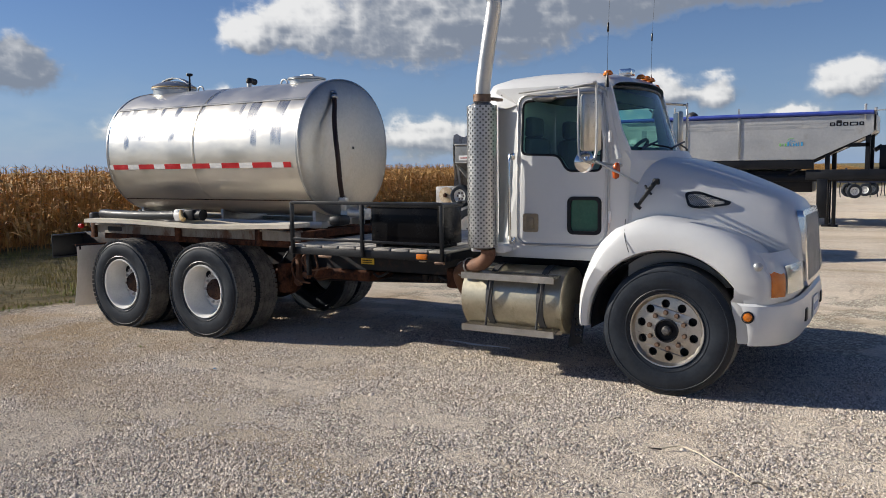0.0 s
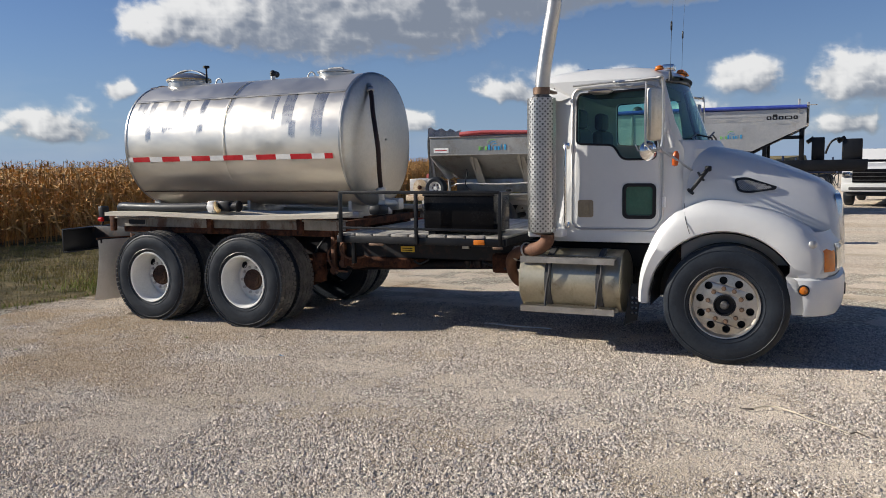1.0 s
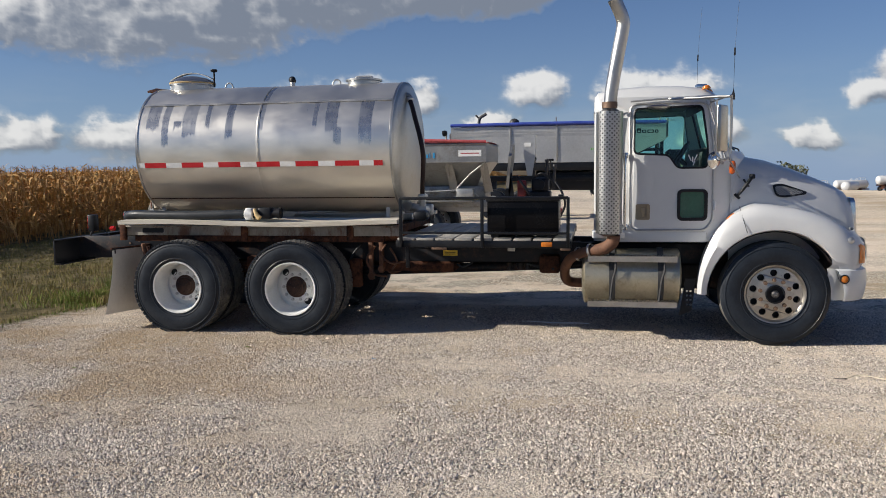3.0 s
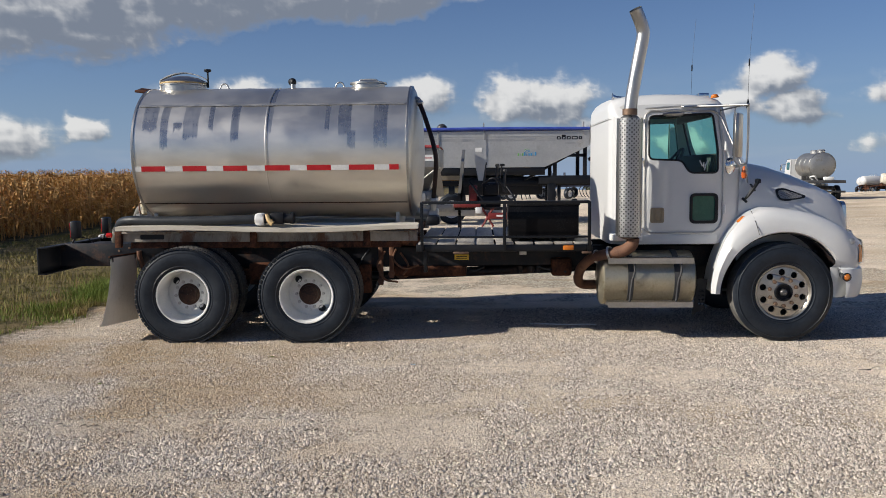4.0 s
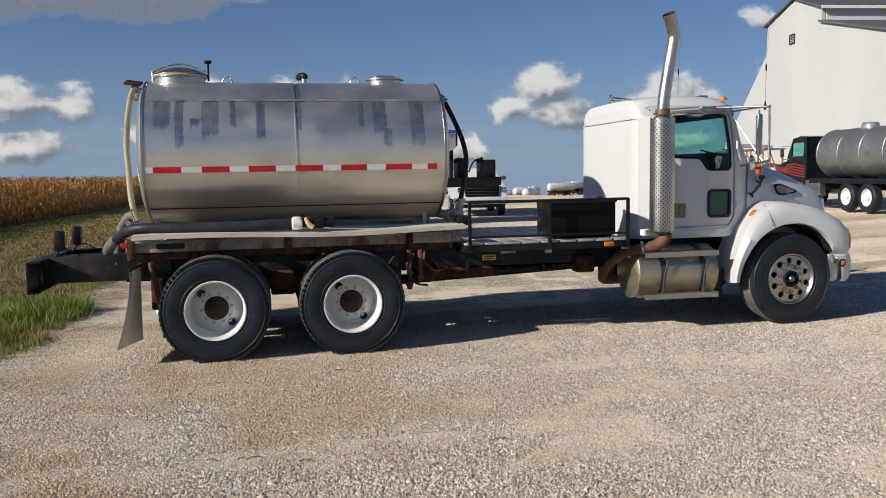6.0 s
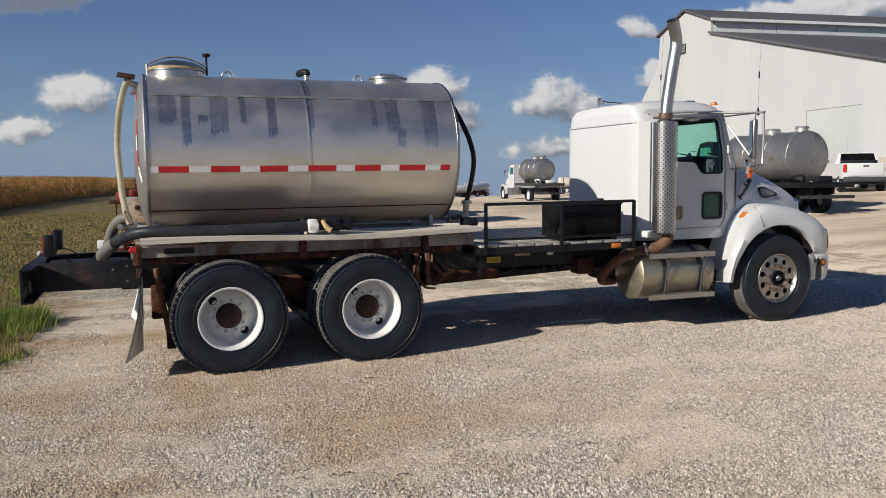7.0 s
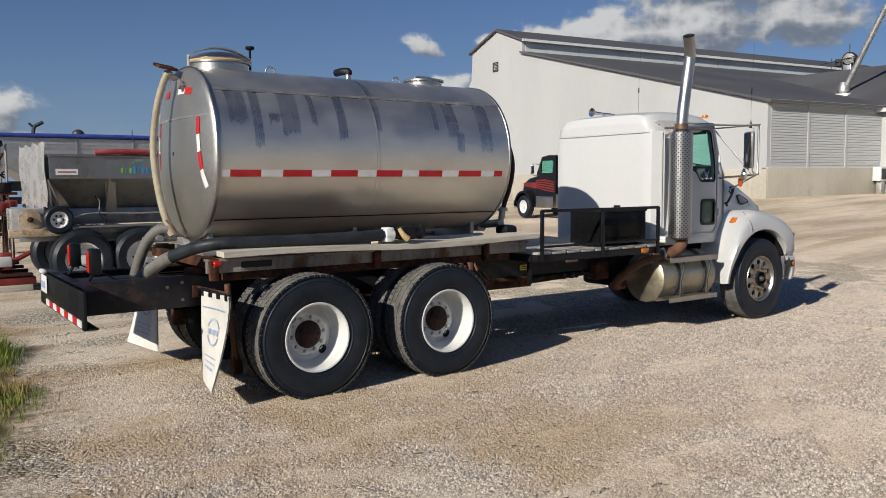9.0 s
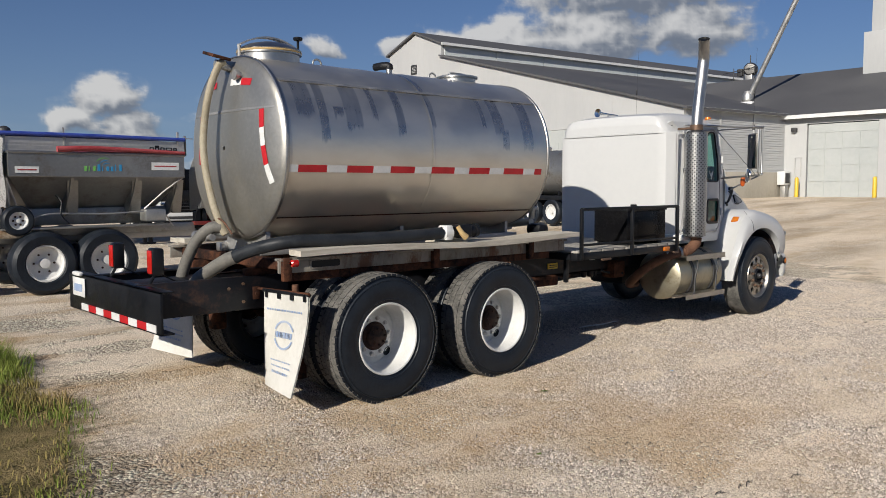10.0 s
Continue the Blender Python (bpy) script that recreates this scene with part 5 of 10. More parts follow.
# ---- fuel tank and steps ----
FY, FZ, FR = -0.88, 0.625, 0.285
bm = bmesh.new()
turned(bm, [(0.001, -0.025), (0.15, -0.02), (0.26, -0.004), (FR, 0.012), (FR, 0.93), (0.26, 0.945), (0.15, 0.96), (0.001, 0.965)], (-1.80, FY, FZ), (1, 0, 0), 40)
ftank = part("fuel_tank", bm, M_FUEL, truck, "cylindrical aluminium fuel tank, dusty")
for fx in (-1.52, -1.05):
    bm = bmesh.new()
    turned(bm, [(FR + 0.002, -0.03), (FR + 0.01, -0.028), (FR + 0.01, 0.028), (FR + 0.002, 0.03)], (fx, FY, FZ), (1, 0, 0), 40)
    part("tank_strap", bm, M_DKGREY, ftank, "dark strap")
    bm = bmesh.new()
    tube(bm, [(fx + 0.03, -1.19, 0.83), (fx + 0.03, -1.20, 0.72), (fx + 0.005, -1.19, 0.62), (fx - 0.02, -1.19, 0.40)], 0.011, 8, 4)
    part("step_bracket", bm, M_DKGREY, ftank)
for sz, x0, x1 in ((0.835, -1.76, -0.90), (0.385, -1.76, -0.90)):
    bm = bmesh.new()
    box(bm, (x0, -1.22, sz - 0.028), (x1, -1.215, sz + 0.028))
    box(bm, (x0, -1.04, sz - 0.028), (x1, -1.035, sz + 0.028))
    for k in range(24):
        xx = x0 + 0.02 + (x1 - x0 - 0.04) * k / 23
        box(bm, (xx - 0.011, -1.215, sz + 0.012), (xx + 0.011, -1.04, sz + 0.026), 0)
    for yy in (-1.16, -1.10):
        box(bm, (x0, yy - 0.004, sz + 0.005), (x1, yy + 0.004, sz + 0.022))
    part("step", bm, M_ALU, ftank, "serrated aluminium step")
bm = bmesh.new()
prism(bm, [(-0.86, 0.24), (-0.74, 0.30), (-0.70, 0.62), (-0.80, 0.62)], [circle(-0.785 + 0.035 * (k % 2), 0.36 + 0.045 * (k // 2), 0.012, 8) for k in range(8)], lambda x, z: (x, -1.0 - 0.05 * (0.6 - z), z), lambda x, z: (x, -0.985 - 0.05 * (0.6 - z), z))
part("splash_guard", bm, M_BLACK, truck, "black perforated splash guard")


# ---- flat bed ----
bm = bmesh.new()
box(bm, (-3.72, -1.20, 0.935), (-1.92, -1.12, 1.005), 0.006)
box(bm, (-3.72, 0.94, 0.935), (-1.92, 1.02, 1.005), 0.006)
for dx in (-3.70, -3.1, -2.5, -1.96):
    box(bm, (dx - 0.03, -1.12, 0.935), (dx + 0.03, 0.94, 1.0))
deck = part("deck_frame", bm, M_BLACK, truck, "black steel deck frame")
for k in range(9):
    x0 = -3.71 + 0.2 * k
    bm = bmesh.new()
    box(bm, (x0 + 0.008, -1.195, 1.006), (x0 + 0.188, 1.015, 1.03), 0.004)
    part("deck_board", bm, M_DECK, deck)
# rear subframe under the tank
for y0 in (-0.56, 0.40):
    part("sub_rail", new_box((-6.95, y0, 0.935), (-3.72, y0 + 0.08, 1.04), 0.008), M_RUST, truck, "rusty sub-frame rail")
for k in range(8):
    x0 = -6.85 + 0.43 * k
    part("bolster", new_box((x0, -1.005, 1.0 + 0.045), (x0 + 0.07, 0.84, 1.125), 0.006), M_RUST, truck, "rusty cross bolster")
for y0, s in ((-1.03, -1), (0.86, 1)):
    bm = bmesh.new()
    box(bm, (-6.95, y0 - 0.012, 1.035), (-3.72, y0 + 0.012, 1.145), 0.004)
    box(bm, (-6.95, y0 - 0.05, 1.128), (-3.72, y0 + 0.05, 1.145), 0.003)
    part("side_channel", bm, M_CHANNEL, truck, "grey steel side channel with rust streaks")
    part("lower_angle", new_box((-6.8, y0 - s * 0.06 - 0.03, 0.965), (-3.9, y0 - s * 0.06 + 0.03, 1.03), 0.006), M_RUST, truck, "rust-brown steel angle")
for k, (y0, x0, x1) in enumerate(((-1.215, -6.87, -3.70), (-1.04, -5.4, -3.72), (0.62, -6.92, -3.72), (0.80, -6.9, -3.7))):
    bm = bmesh.new()
    rows = []
    for j in range(13):
        x = x0 + (x1 - x0) * j / 12
        z = 1.166 + 0.012 * math.sin(2.4 * j / 12 * math.pi + k) - 0.010 * math.sin(math.pi * j / 12)
        rows.append([(x, y0, z), (x, y0 + 0.165, z + 0.004), (x, y0 + 0.165, z + 0.046), (x, y0, z + 0.042)])
    loft(bm, rows)
    part("plank", bm, M_WOOD, truck, "weathered loose wooden plank", 20)
for sx in (-6.9, -5.45, -4.25):
    part("stake_post", new_box((sx - 0.035, -1.085, 0.98), (sx + 0.035, -1.04, 1.15), 0.006), M_RUST, truck, "rusty stake post")
# tube railing round the front of the deck
bm = bmesh.new()
for px in (-3.66, -2.815, -1.955):
    box(bm, (px - 0.016, -1.225, 0.94), (px + 0.016, -1.195, 1.445), 0.003)
box(bm, (-3.66, -1.226, 1.425), (-1.955, -1.194, 1.455), 0.003)
box(bm, (-3.66, -1.222, 1.075), (-1.955, -1.198, 1.098), 0.003)
part("railing", bm, M_BLACK, truck, "black square-tube side railing")
for lx, mat, w, h, z in ((-2.165, M_AMBER, 0.055, 0.024, 0.973), (-3.26, M_NUT, 0.08, 0.012, 0.925), (-1.98, M_NUT, 0.05, 0.012, 0.925)):
    part("side_marker", new_box((lx - w, -1.222, z - h), (lx + w, -1.2, z + h), 0.008), mat, truck, "amber side marker lamp" if mat is M_AMBER else "small grey label plate")
part("warning_sticker", new_box((-3.35, -0.512, 0.775), (-3.19, -0.503, 0.835)), M_YELLOW, truck, "yellow sticker with illegible print")
for k in range(2):
    part("print_bar", new_box((-3.33, -0.516, 0.79 + 0.02 * k), (-3.21, -0.513, 0.798 + 0.02 * k)), M_BLACK, truck)
part("rail_plate", new_box((-2.63, -0.53, 0.83), (-2.55, -0.502, 0.91), 0.004), M_GALV, truck)

# ---- rear beam, flaps, lamps ----
for ay, s in ((-0.58, -1), (0.40, 1)):
    bm = bmesh.new()
    box(bm, (-7.80, ay - 0.004, 0.725), (-6.60, ay + 0.012, 0.982), 0.003)
    box(bm, (-7.80, ay, 0.970), (-6.60, ay - s * 0.07, 0.982), 0.002)
    box(bm, (-7.80, ay, 0.725), (-6.60, ay - s * 0.07, 0.737), 0.002)
    part("bumper_arm", bm, M_BLACK_DIRT, truck, "black steel bumper arm")
    bm = bmesh.new()
    box(bm, (-6.92, ay + s * 0.004, 0.80), (-6.86, ay + s * 0.016, 0.90), 0.003)
    rod(bm, (-6.89, ay + s * 0.012, 0.845), (-6.89, ay + s * 0.030, 0.845), 0.016, 8)
    rod(bm, (-6.87, ay, 0.882), (-6.885, ay + s * 0.76, 0.908), 0.011, 8)
    part("flap_bracket", bm, M_RUST, truck, "rusty flap bracket bolted to the arm")
    for bx, bz in ((-7.0, 0.93), (-7.12, 0.90), (-7.0, 0.79)):
        bm = bmesh.new()
        rod(bm, (bx, ay + s * 0.002, bz), (bx, ay + s * 0.014, bz), 0.013, 6)
        part("arm_bolt", bm, M_NUT, truck)
bm = bmesh.new()
box(bm, (-7.832, -1.015, 0.682), (-7.812, 0.835, 0.977), 0.003)
box(bm, (-7.832, -1.015, 0.963), (-7.735, 0.835, 0.977), 0.003)
box(bm, (-7.832, -1.015, 0.682), (-7.735, 0.835, 0.696), 0.003)
rear_bar = part("rear_bumper", bm, M_BLACK, truck, "black steel channel rear bumper")
for k in range(9):
    y = -0.95 + 0.165 * k
    part("reflective_tape", new_box((-7.839, y, 0.695), (-7.834, y + 0.16, 0.748)), M_TAPE_RED if k % 2 else M_TAPE_WHITE, rear_bar, "red reflective tape" if k % 2 else "white reflective tape")
plate = part("number_plate", new_box((-7.848, 0.42, 0.80), (-7.84, 0.70, 0.95), 0.004), M_TAPE_WHITE, rear_bar, "white plate with illegible bar")
part("plate_bar", new_box((-7.853, 0.47, 0.84), (-7.850, 0.65, 0.90)), M_PRINT_BLUE, rear_bar)
part("plate_lamp", new_box((-7.87, 0.48, 0.965), (-7.83, 0.64, 1.0), 0.012), M_TAPE_WHITE, rear_bar)
for ly in (-0.51, 0.25):
    bm = bmesh.new()
    tube(bm, [(-7.7, ly, 0.97), (-7.67, ly, 1.02), (-7.65, ly, 1.06)], 0.012, 8, 3)
    box(bm, (-7.69, ly - 0.055, 1.035), (-7.60, ly + 0.055, 1.235), 0.02)
    lamp = part("tail_lamp", bm, M_BLACK, truck, "black tail lamp housing on a stalk")
    part("tail_lens", new_box((-7.697, ly - 0.04, 1.05), (-7.685, ly + 0.04, 1.22), 0.006), M_RED, lamp, "upright red lens")
    pipe("tail_wire", [(-7.62, ly + 0.03, 1.05), (-7.55, ly + 0.1, 1.02), (-7.45, ly + 0.05, 0.96)], 0.006, M_BLACK, lamp, "", 6, 4)
bm = bmesh.new()
turned(bm, [(0.001, 0), (0.026, 0.005), (0.026, 0.05), (0.015, 0.06)], (-6.90, -1.22, 1.125), (-1, 0, 0), 14)
part("marker_lens", bm, M_RED, truck, "small round red marker lamp")
part("pintle_block", new_box((-7.7, -0.2, 0.74), (-7.0, 0.12, 0.95), 0.02), M_BLACK_DIRT, truck)
for s, y0 in ((-1, -1.325), (1, 0.56)):
    bm = bmesh.new()
    rows = []
    for j in range(9):
        v = j / 8
        x = -6.885
        curl = 0.18 * max(0.0, v - 0.12) ** 1.35
        row = []
        for k in range(6):
            q = k / 5 if s < 0 else 1 - k / 5
            row.append((x - curl * (1 - q) + 0.010 * math.sin(3.1 * q + 2 * v), y0 + 0.62 * (k / 5) + 0.03 * v * (1 - k / 5), 0.895 - 0.02 * q - 0.725 * v))
        rows.append(row)
    loft(bm, rows, False)
    loft(bm, [[(x + 0.012, y, z) for x, y, z in row] for row in rows], False)
    flap = part("mud_flap", bm, M_FLAP, truck, "dirty white mud flap with faded blue print", 50)

    def on_flap(u, v, rows=rows):
        j = min(int(v * 8), 7)
        k = min(int(u * 5), 4)
        a = Vector(rows[j][k]).lerp(Vector(rows[j][k + 1]), u * 5 - k)
        b = Vector(rows[j + 1][k]).lerp(Vector(rows[j + 1][k + 1]), u * 5 - k)
        return a.lerp(b, v * 8 - j) + Vector((-0.006, 0, 0))
    # two arcs of a ring mark and rows of print that cannot be read
    for a0 in (200, 20):
        bm = bmesh.new()
        rr = [[on_flap(0.5 + q * math.cos(radians(a)) * 0.24, 0.43 + q * math.sin(radians(a)) * 0.15) for a in [a0 + 140 * k / 16 for k in range(17)]] for q in (0.86, 1.0)]
        loft(bm, rr, False)
        part("ring_mark", bm, M_PRINT_BLUE, flap, "faded blue arc of a ring mark")
    for v0, v1, u0, u1 in ((0.17, 0.19, 0.12, 0.88), (0.40, 0.46, 0.30, 0.70), (0.69, 0.705, 0.24, 0.76), (0.745, 0.76, 0.22, 0.78), (0.80, 0.825, 0.26, 0.74)):
        u = u0
        while u < u1:
            step = 0.045 + 0.02 * math.sin(37 * u + 9 * v0)
            bm = bmesh.new()
            loft(bm, [[on_flap(u + (step - 0.014) * k / 2, v) for k in range(3)] for v in (v0, v1)], False)
            part("print_bar", bm, M_PRINT_BLUE, flap, "illegible faded blue print")
            u += step
    bm = bmesh.new()
    for k in range(4):
        q = 0.06 + 0.29 * k
        y = y0 + 0.62 * q
        z = 0.895 - 0.02 * (q if s < 0 else 1 - q)
        box(bm, (-6.90, y - 0.013, z - 0.045), (-6.868, y + 0.013, z + 0.012), 0.004)
    tube(bm, [(-6.882, y0 - 0.012, 0.90 if s < 0 else 0.88), (-6.882, y0 + 0.635, 0.88 if s < 0 else 0.90)], 0.014, 8, 1, False)
    part("flap_hanger", bm, M_BLACK, truck, "black flap hanger strip with four clips")

pipe("flap_stay", [(-6.745, -0.925, 0.93), (-6.742, -0.92, 0.87), (-6.70, -0.87, 0.60), (-6.65, -0.81, 0.27), (-6.635, -0.80, 0.20)], 0.026, M_RUSTPIPE, truck, "bent rusty flap stay", 8)
part("stay_foot", new_box((-6.68, -0.84, 0.17), (-6.60, -0.76, 0.36), 0.008, None), M_RUST, truck)
# slot in the side channel; a flat black plate paints the shade inside it
bm = bmesh.new()
prism(bm, rounded(-6.69, 1.052, -6.40, 1.128, 0.02, 3), [rounded(-6.675, 1.064, -6.415, 1.116, 0.014, 3)], lambda x, z: (x, -1.048, z), lambda x, z: (x, -1.040, z))
part("slot_frame", bm, M_CHANNEL, truck, "worn frame of a slot in the side channel")
part("slot_shade_plate", new_box((-6.677, -1.0455, 1.062), (-6.413, -1.0425, 1.118)), M_BLACK, truck, "flat black plate drawn as the shaded slot")


# ---- the tank: its own thing on the bed ----
tank = thing("liquid_tank", "oval stainless steel tank with streaks and reflective tape", "tank")
TX0, TX1, TZ, TW, TH, TY = -6.775, -3.83, 1.985, 0.79, 0.735, -0.13


def oval(x, k, n=72, w=TW, h=TH, dz=0.0):
    a = 2 * math.pi * k / n
    e = 2 / 2.15
    c, s = math.cos(a), math.sin(a)
    return (x, TY + w * math.copysign(abs(c) ** e, c), TZ + dz + h * math.copysign(abs(s) ** e, s))


bm = bmesh.new()
rows = []
for j in range(25):
    x = TX0 + (TX1 - TX0) * j / 24
    dent = 0.003 * math.sin(9 * j) + (0.004 if j in (11, 12) else 0)
    rows.append([oval(x, k, 72, TW - dent, TH - dent) for k in range(72)])
loft(bm, rows, True, False)
shell = part("tank_shell", bm, M_TANK, tank, "brushed stainless shell with dark clean streaks", 60)
for x, s in ((TX0, -1), (TX1, 1)):
    bm = bmesh.new()
    rows = []
    for q, d in ((1.0, 0.0), (0.985, 0.020), (0.94, 0.040), (0.8, 0.072), (0.6, 0.098), (0.4, 0.114), (0.2, 0.123), (0.02, 0.125)):
        rows.append([oval(x + s * d, k, 72, TW * q, TH * q) for k in range(72)])
    loft(bm, rows, True, False)
    part("tank_head", bm, M_TANK_END, tank, "dished stainless tank end", 60)
    bm = bmesh.new()
    loft(bm, [[oval(x + s * d, k, 72, TW + g, TH + g) for k in range(72)] for d, g in ((-0.012, 0.0), (-0.008, 0.007), (0.014, 0.007), (0.018, -0.004))], True, False)
    part("head_seam", bm, M_STACK, tank, "bright rolled end seam", 60)
# weld seams: one round the middle, one along each flank
bm = bmesh.new()
loft(bm, [[oval(-5.335 + d, k, 72, TW + g, TH + g) for k in range(72)] for d, g in ((-0.010, 0.0), (-0.005, 0.0015), (0.005, 0.0015), (0.010, 0.0))], True, False)
part("weld_seam", bm, M_TANK, tank, "", 60)
def flank(z, off):
    q = (abs(z - TZ) / TH) ** 2.15
    return -(TW * (1 - q) ** (1 / 2.15) + off)


for zc, half, side, mat_ in ((2.49, 0.013, 1, M_GALV), (2.49, 0.013, -1, M_GALV), (1.43, 0.005, 1, M_RUST)):
    bm = bmesh.new()
    loft(bm, [[(x, TY + side * flank(zc + t * half, h + 0.006), zc + t * half) for t, h in ((-1, -0.002), (-0.7, 0.005), (0.7, 0.005), (1, -0.002))] for x in (TX0 + 0.02, TX1 - 0.02)], False)
    part("lap_seam", bm, mat_, tank, "dull lap seam")
# reflective tape along both flanks
EDGES = (-6.78, -6.69, -6.43, -6.24, -5.98, -5.80, -5.54, -5.35, -5.08, -4.90, -4.64, -4.45, -4.18, -4.02, -3.92)


for s in (1, -1):
    for k, (a, b) in enumerate(zip(EDGES, EDGES[1:])):
        bm = bmesh.new()
        zs = (1.782, 1.81, 1.838)
        loft(bm, [[(x, TY + s * flank(z, 0.004), z) for z in zs] for x in (a, b)], False)
        part("reflective_tape", bm, M_TAPE_RED if k % 2 else M_TAPE_WHITE, tank, "red reflective tape" if k % 2 else "white reflective tape")
# tape on the rear end


def rear_at(y, z, off=0.006):
    q = math.sqrt(((y - TY) / TW) ** 2 + ((z - TZ) / TH) ** 2)
    d = lerp_at(q, ((0.0, 0.125), (0.2, 0.123), (0.4, 0.114), (0.6, 0.098), (0.8, 0.072), (0.94, 0.040), (0.985, 0.020), (1.0, 0.0)))
    return Vector((TX0 - d - off, y, z))


for (ya, za), (yb, zb), red in (((-0.665, 2.265), (-0.675, 2.125), 1), ((-0.675, 2.125), (-0.692, 1.985), 0), ((-0.692, 1.985), (-0.720, 1.84), 1), ((-0.720, 1.84), (-0.765, 1.70), 0),
                                ((-0.36, 2.50), (-0.50, 2.485), 1), ((-0.20, 2.505), (-0.36, 2.50), 0), ((0.05, 2.505), (0.18, 2.50), 1), ((0.33, 2.27), (0.335, 2.14), 1), ((0.335, 2.14), (0.345, 2.0), 0), ((0.345, 2.0), (0.365, 1.86), 1)):
    bm = bmesh.new()
    a, b = Vector((ya, za)), Vector((yb, zb))
    nn = Vector((-(b - a).y, (b - a).x)).normalized() * 0.027
    loft(bm, [[rear_at(*(a.lerp(b, t) + nn * w)) for w in (-1, 0, 1)] for t in (0, 0.5, 1)], False)
    part("reflective_tape", bm, M_TAPE_RED if red else M_TAPE_WHITE, tank, "red reflective tape" if red else "white reflective tape")
bm = bmesh.new()
loft(bm, [[rear_at(-0.80 + 1.33 * k / 20, 2.275 + t, h) for k in range(21)] for t, h in ((-0.012, 0.0), (-0.006, 0.005), (0.006, 0.005), (0.012, 0.0))], False)
part("lap_seam", bm, M_GALV, tank, "dull lap seam")
# manholes
bm = bmesh.new()
turned(bm, [(0.25, 0), (0.25, 0.075), (0.268, 0.08), (0.268, 0.092), (0.25, 0.10)], (-6.47, TY, 2.685), (0, 0, 1), 40)
part("manhole_collar", bm, M_STACK, tank, "bright manhole collar")
bm = bmesh.new()
turned(bm, [(0.262, 0.0), (0.268, 0.012), (0.24, 0.03), (0.17, 0.062), (0.08, 0.082), (0.001, 0.086)], (-6.47, TY, 2.788), (0, 0, 1), 40)
part("manhole_lid", bm, M_STACK, tank, "domed stainless manhole lid")
bm = bmesh.new()
rows = []
for j in range(13):
    u = -1 + j / 6
    rows.append([(-6.47 + 0.275 * u, TY + y, 2.905 - 0.085 * u * u + dz) for y, dz in ((-0.035, 0), (0.035, 0), (0.035, 0.012), (-0.035, 0.012))])
loft(bm, rows)
rod(bm, (-6.745, TY, 2.72), (-6.745, TY, 2.83), 0.014, 8)
part("lid_clamp_bar", bm, M_GALV, tank, "arched steel clamp bar")
bm = bmesh.new()
rod(bm, (-6.19, TY, 2.74), (-6.19, TY, 2.93), 0.011, 8)
turned(bm, [(0.012, 0), (0.035, 0.006), (0.042, 0.022), (0.036, 0.034), (0.001, 0.036)], (-6.19, TY, 2.915), (0, 0, 1), 14)
part("clamp_knob", bm, M_BLACK, tank, "black clamp knob")
pipe("lid_gasket", [(-6.47 + 0.262 * math.cos(a), TY + 0.262 * math.sin(a), 2.782) for a in [2 * math.pi * k / 24 for k in range(25)]], 0.011, M_TAN, tank, "ochre rope gasket", 6, 1)
bm = bmesh.new()
turned(bm, [(0.19, 0), (0.19, 0.06), (0.212, 0.065), (0.212, 0.082), (0.16, 0.094), (0.15, 0.085), (0.06, 0.095), (0.001, 0.096)], (-4.33, TY, 2.688), (0, 0, 1), 36)
part("manhole_lid", bm, M_STACK, tank, "small flat manhole cap")
pipe("lid_handle", [(-4.43, TY, 2.775), (-4.42, TY, 2.802), (-4.33, TY, 2.807), (-4.24, TY, 2.802), (-4.23, TY, 2.775)], 0.011, M_GALV, tank, "", 8, 4)
for ex in (-6.0, -4.66):
    pipe("lifting_eye", [(ex - 0.10, TY, 2.715), (ex - 0.055, TY, 2.722), (ex - 0.035, TY, 2.765), (ex, TY, 2.782), (ex + 0.035, TY, 2.765), (ex + 0.055, TY, 2.722), (ex + 0.10, TY, 2.715)], 0.009, M_GALV, tank, "", 8, 4)
bm = bmesh.new()
rod(bm, (-5.2, TY, 2.70), (-5.2, TY, 2.785), 0.028, 14)
part("vent_neck", bm, M_STACK, tank)
bm = bmesh.new()
tube(bm, [(-5.2, TY, 2.775), (-5.2, TY, 2.80), (-5.235, TY + 0.06, 2.805), (-5.25, TY + 0.15, 2.80)], 0.036, 14, 4)
part("vent_elbow", bm, M_BLACK, tank, "black vent elbow")
bm = bmesh.new()
rod(bm, (-6.83, TY, 2.62), (-6.96, TY, 2.66), 0.03, 12)
part("top_fitting", bm, M_GALV, tank)
part("top_lever", new_box((-7.02, TY - 0.09, 2.70), (-6.86, TY + 0.11, 2.725), 0.006, Matrix.Translation((-6.94, TY, 2.71)) @ Matrix.Rotation(radians(8), 4, "Y") @ Matrix.Rotation(radians(14), 4, "X") @ Matrix.Translation((6.94, -TY, -2.71))), M_RUST, tank, "rusty valve lever")
bm = bmesh.new()
turned(bm, [(0.03, 0), (0.03, 0.05), (0.042, 0.05), (0.042, 0.075), (0.001, 0.075)], rear_at(-0.33, 2.545, -0.02), (-1, 0, 0.1), 14)
part("rear_coupling", bm, M_GALV, tank)
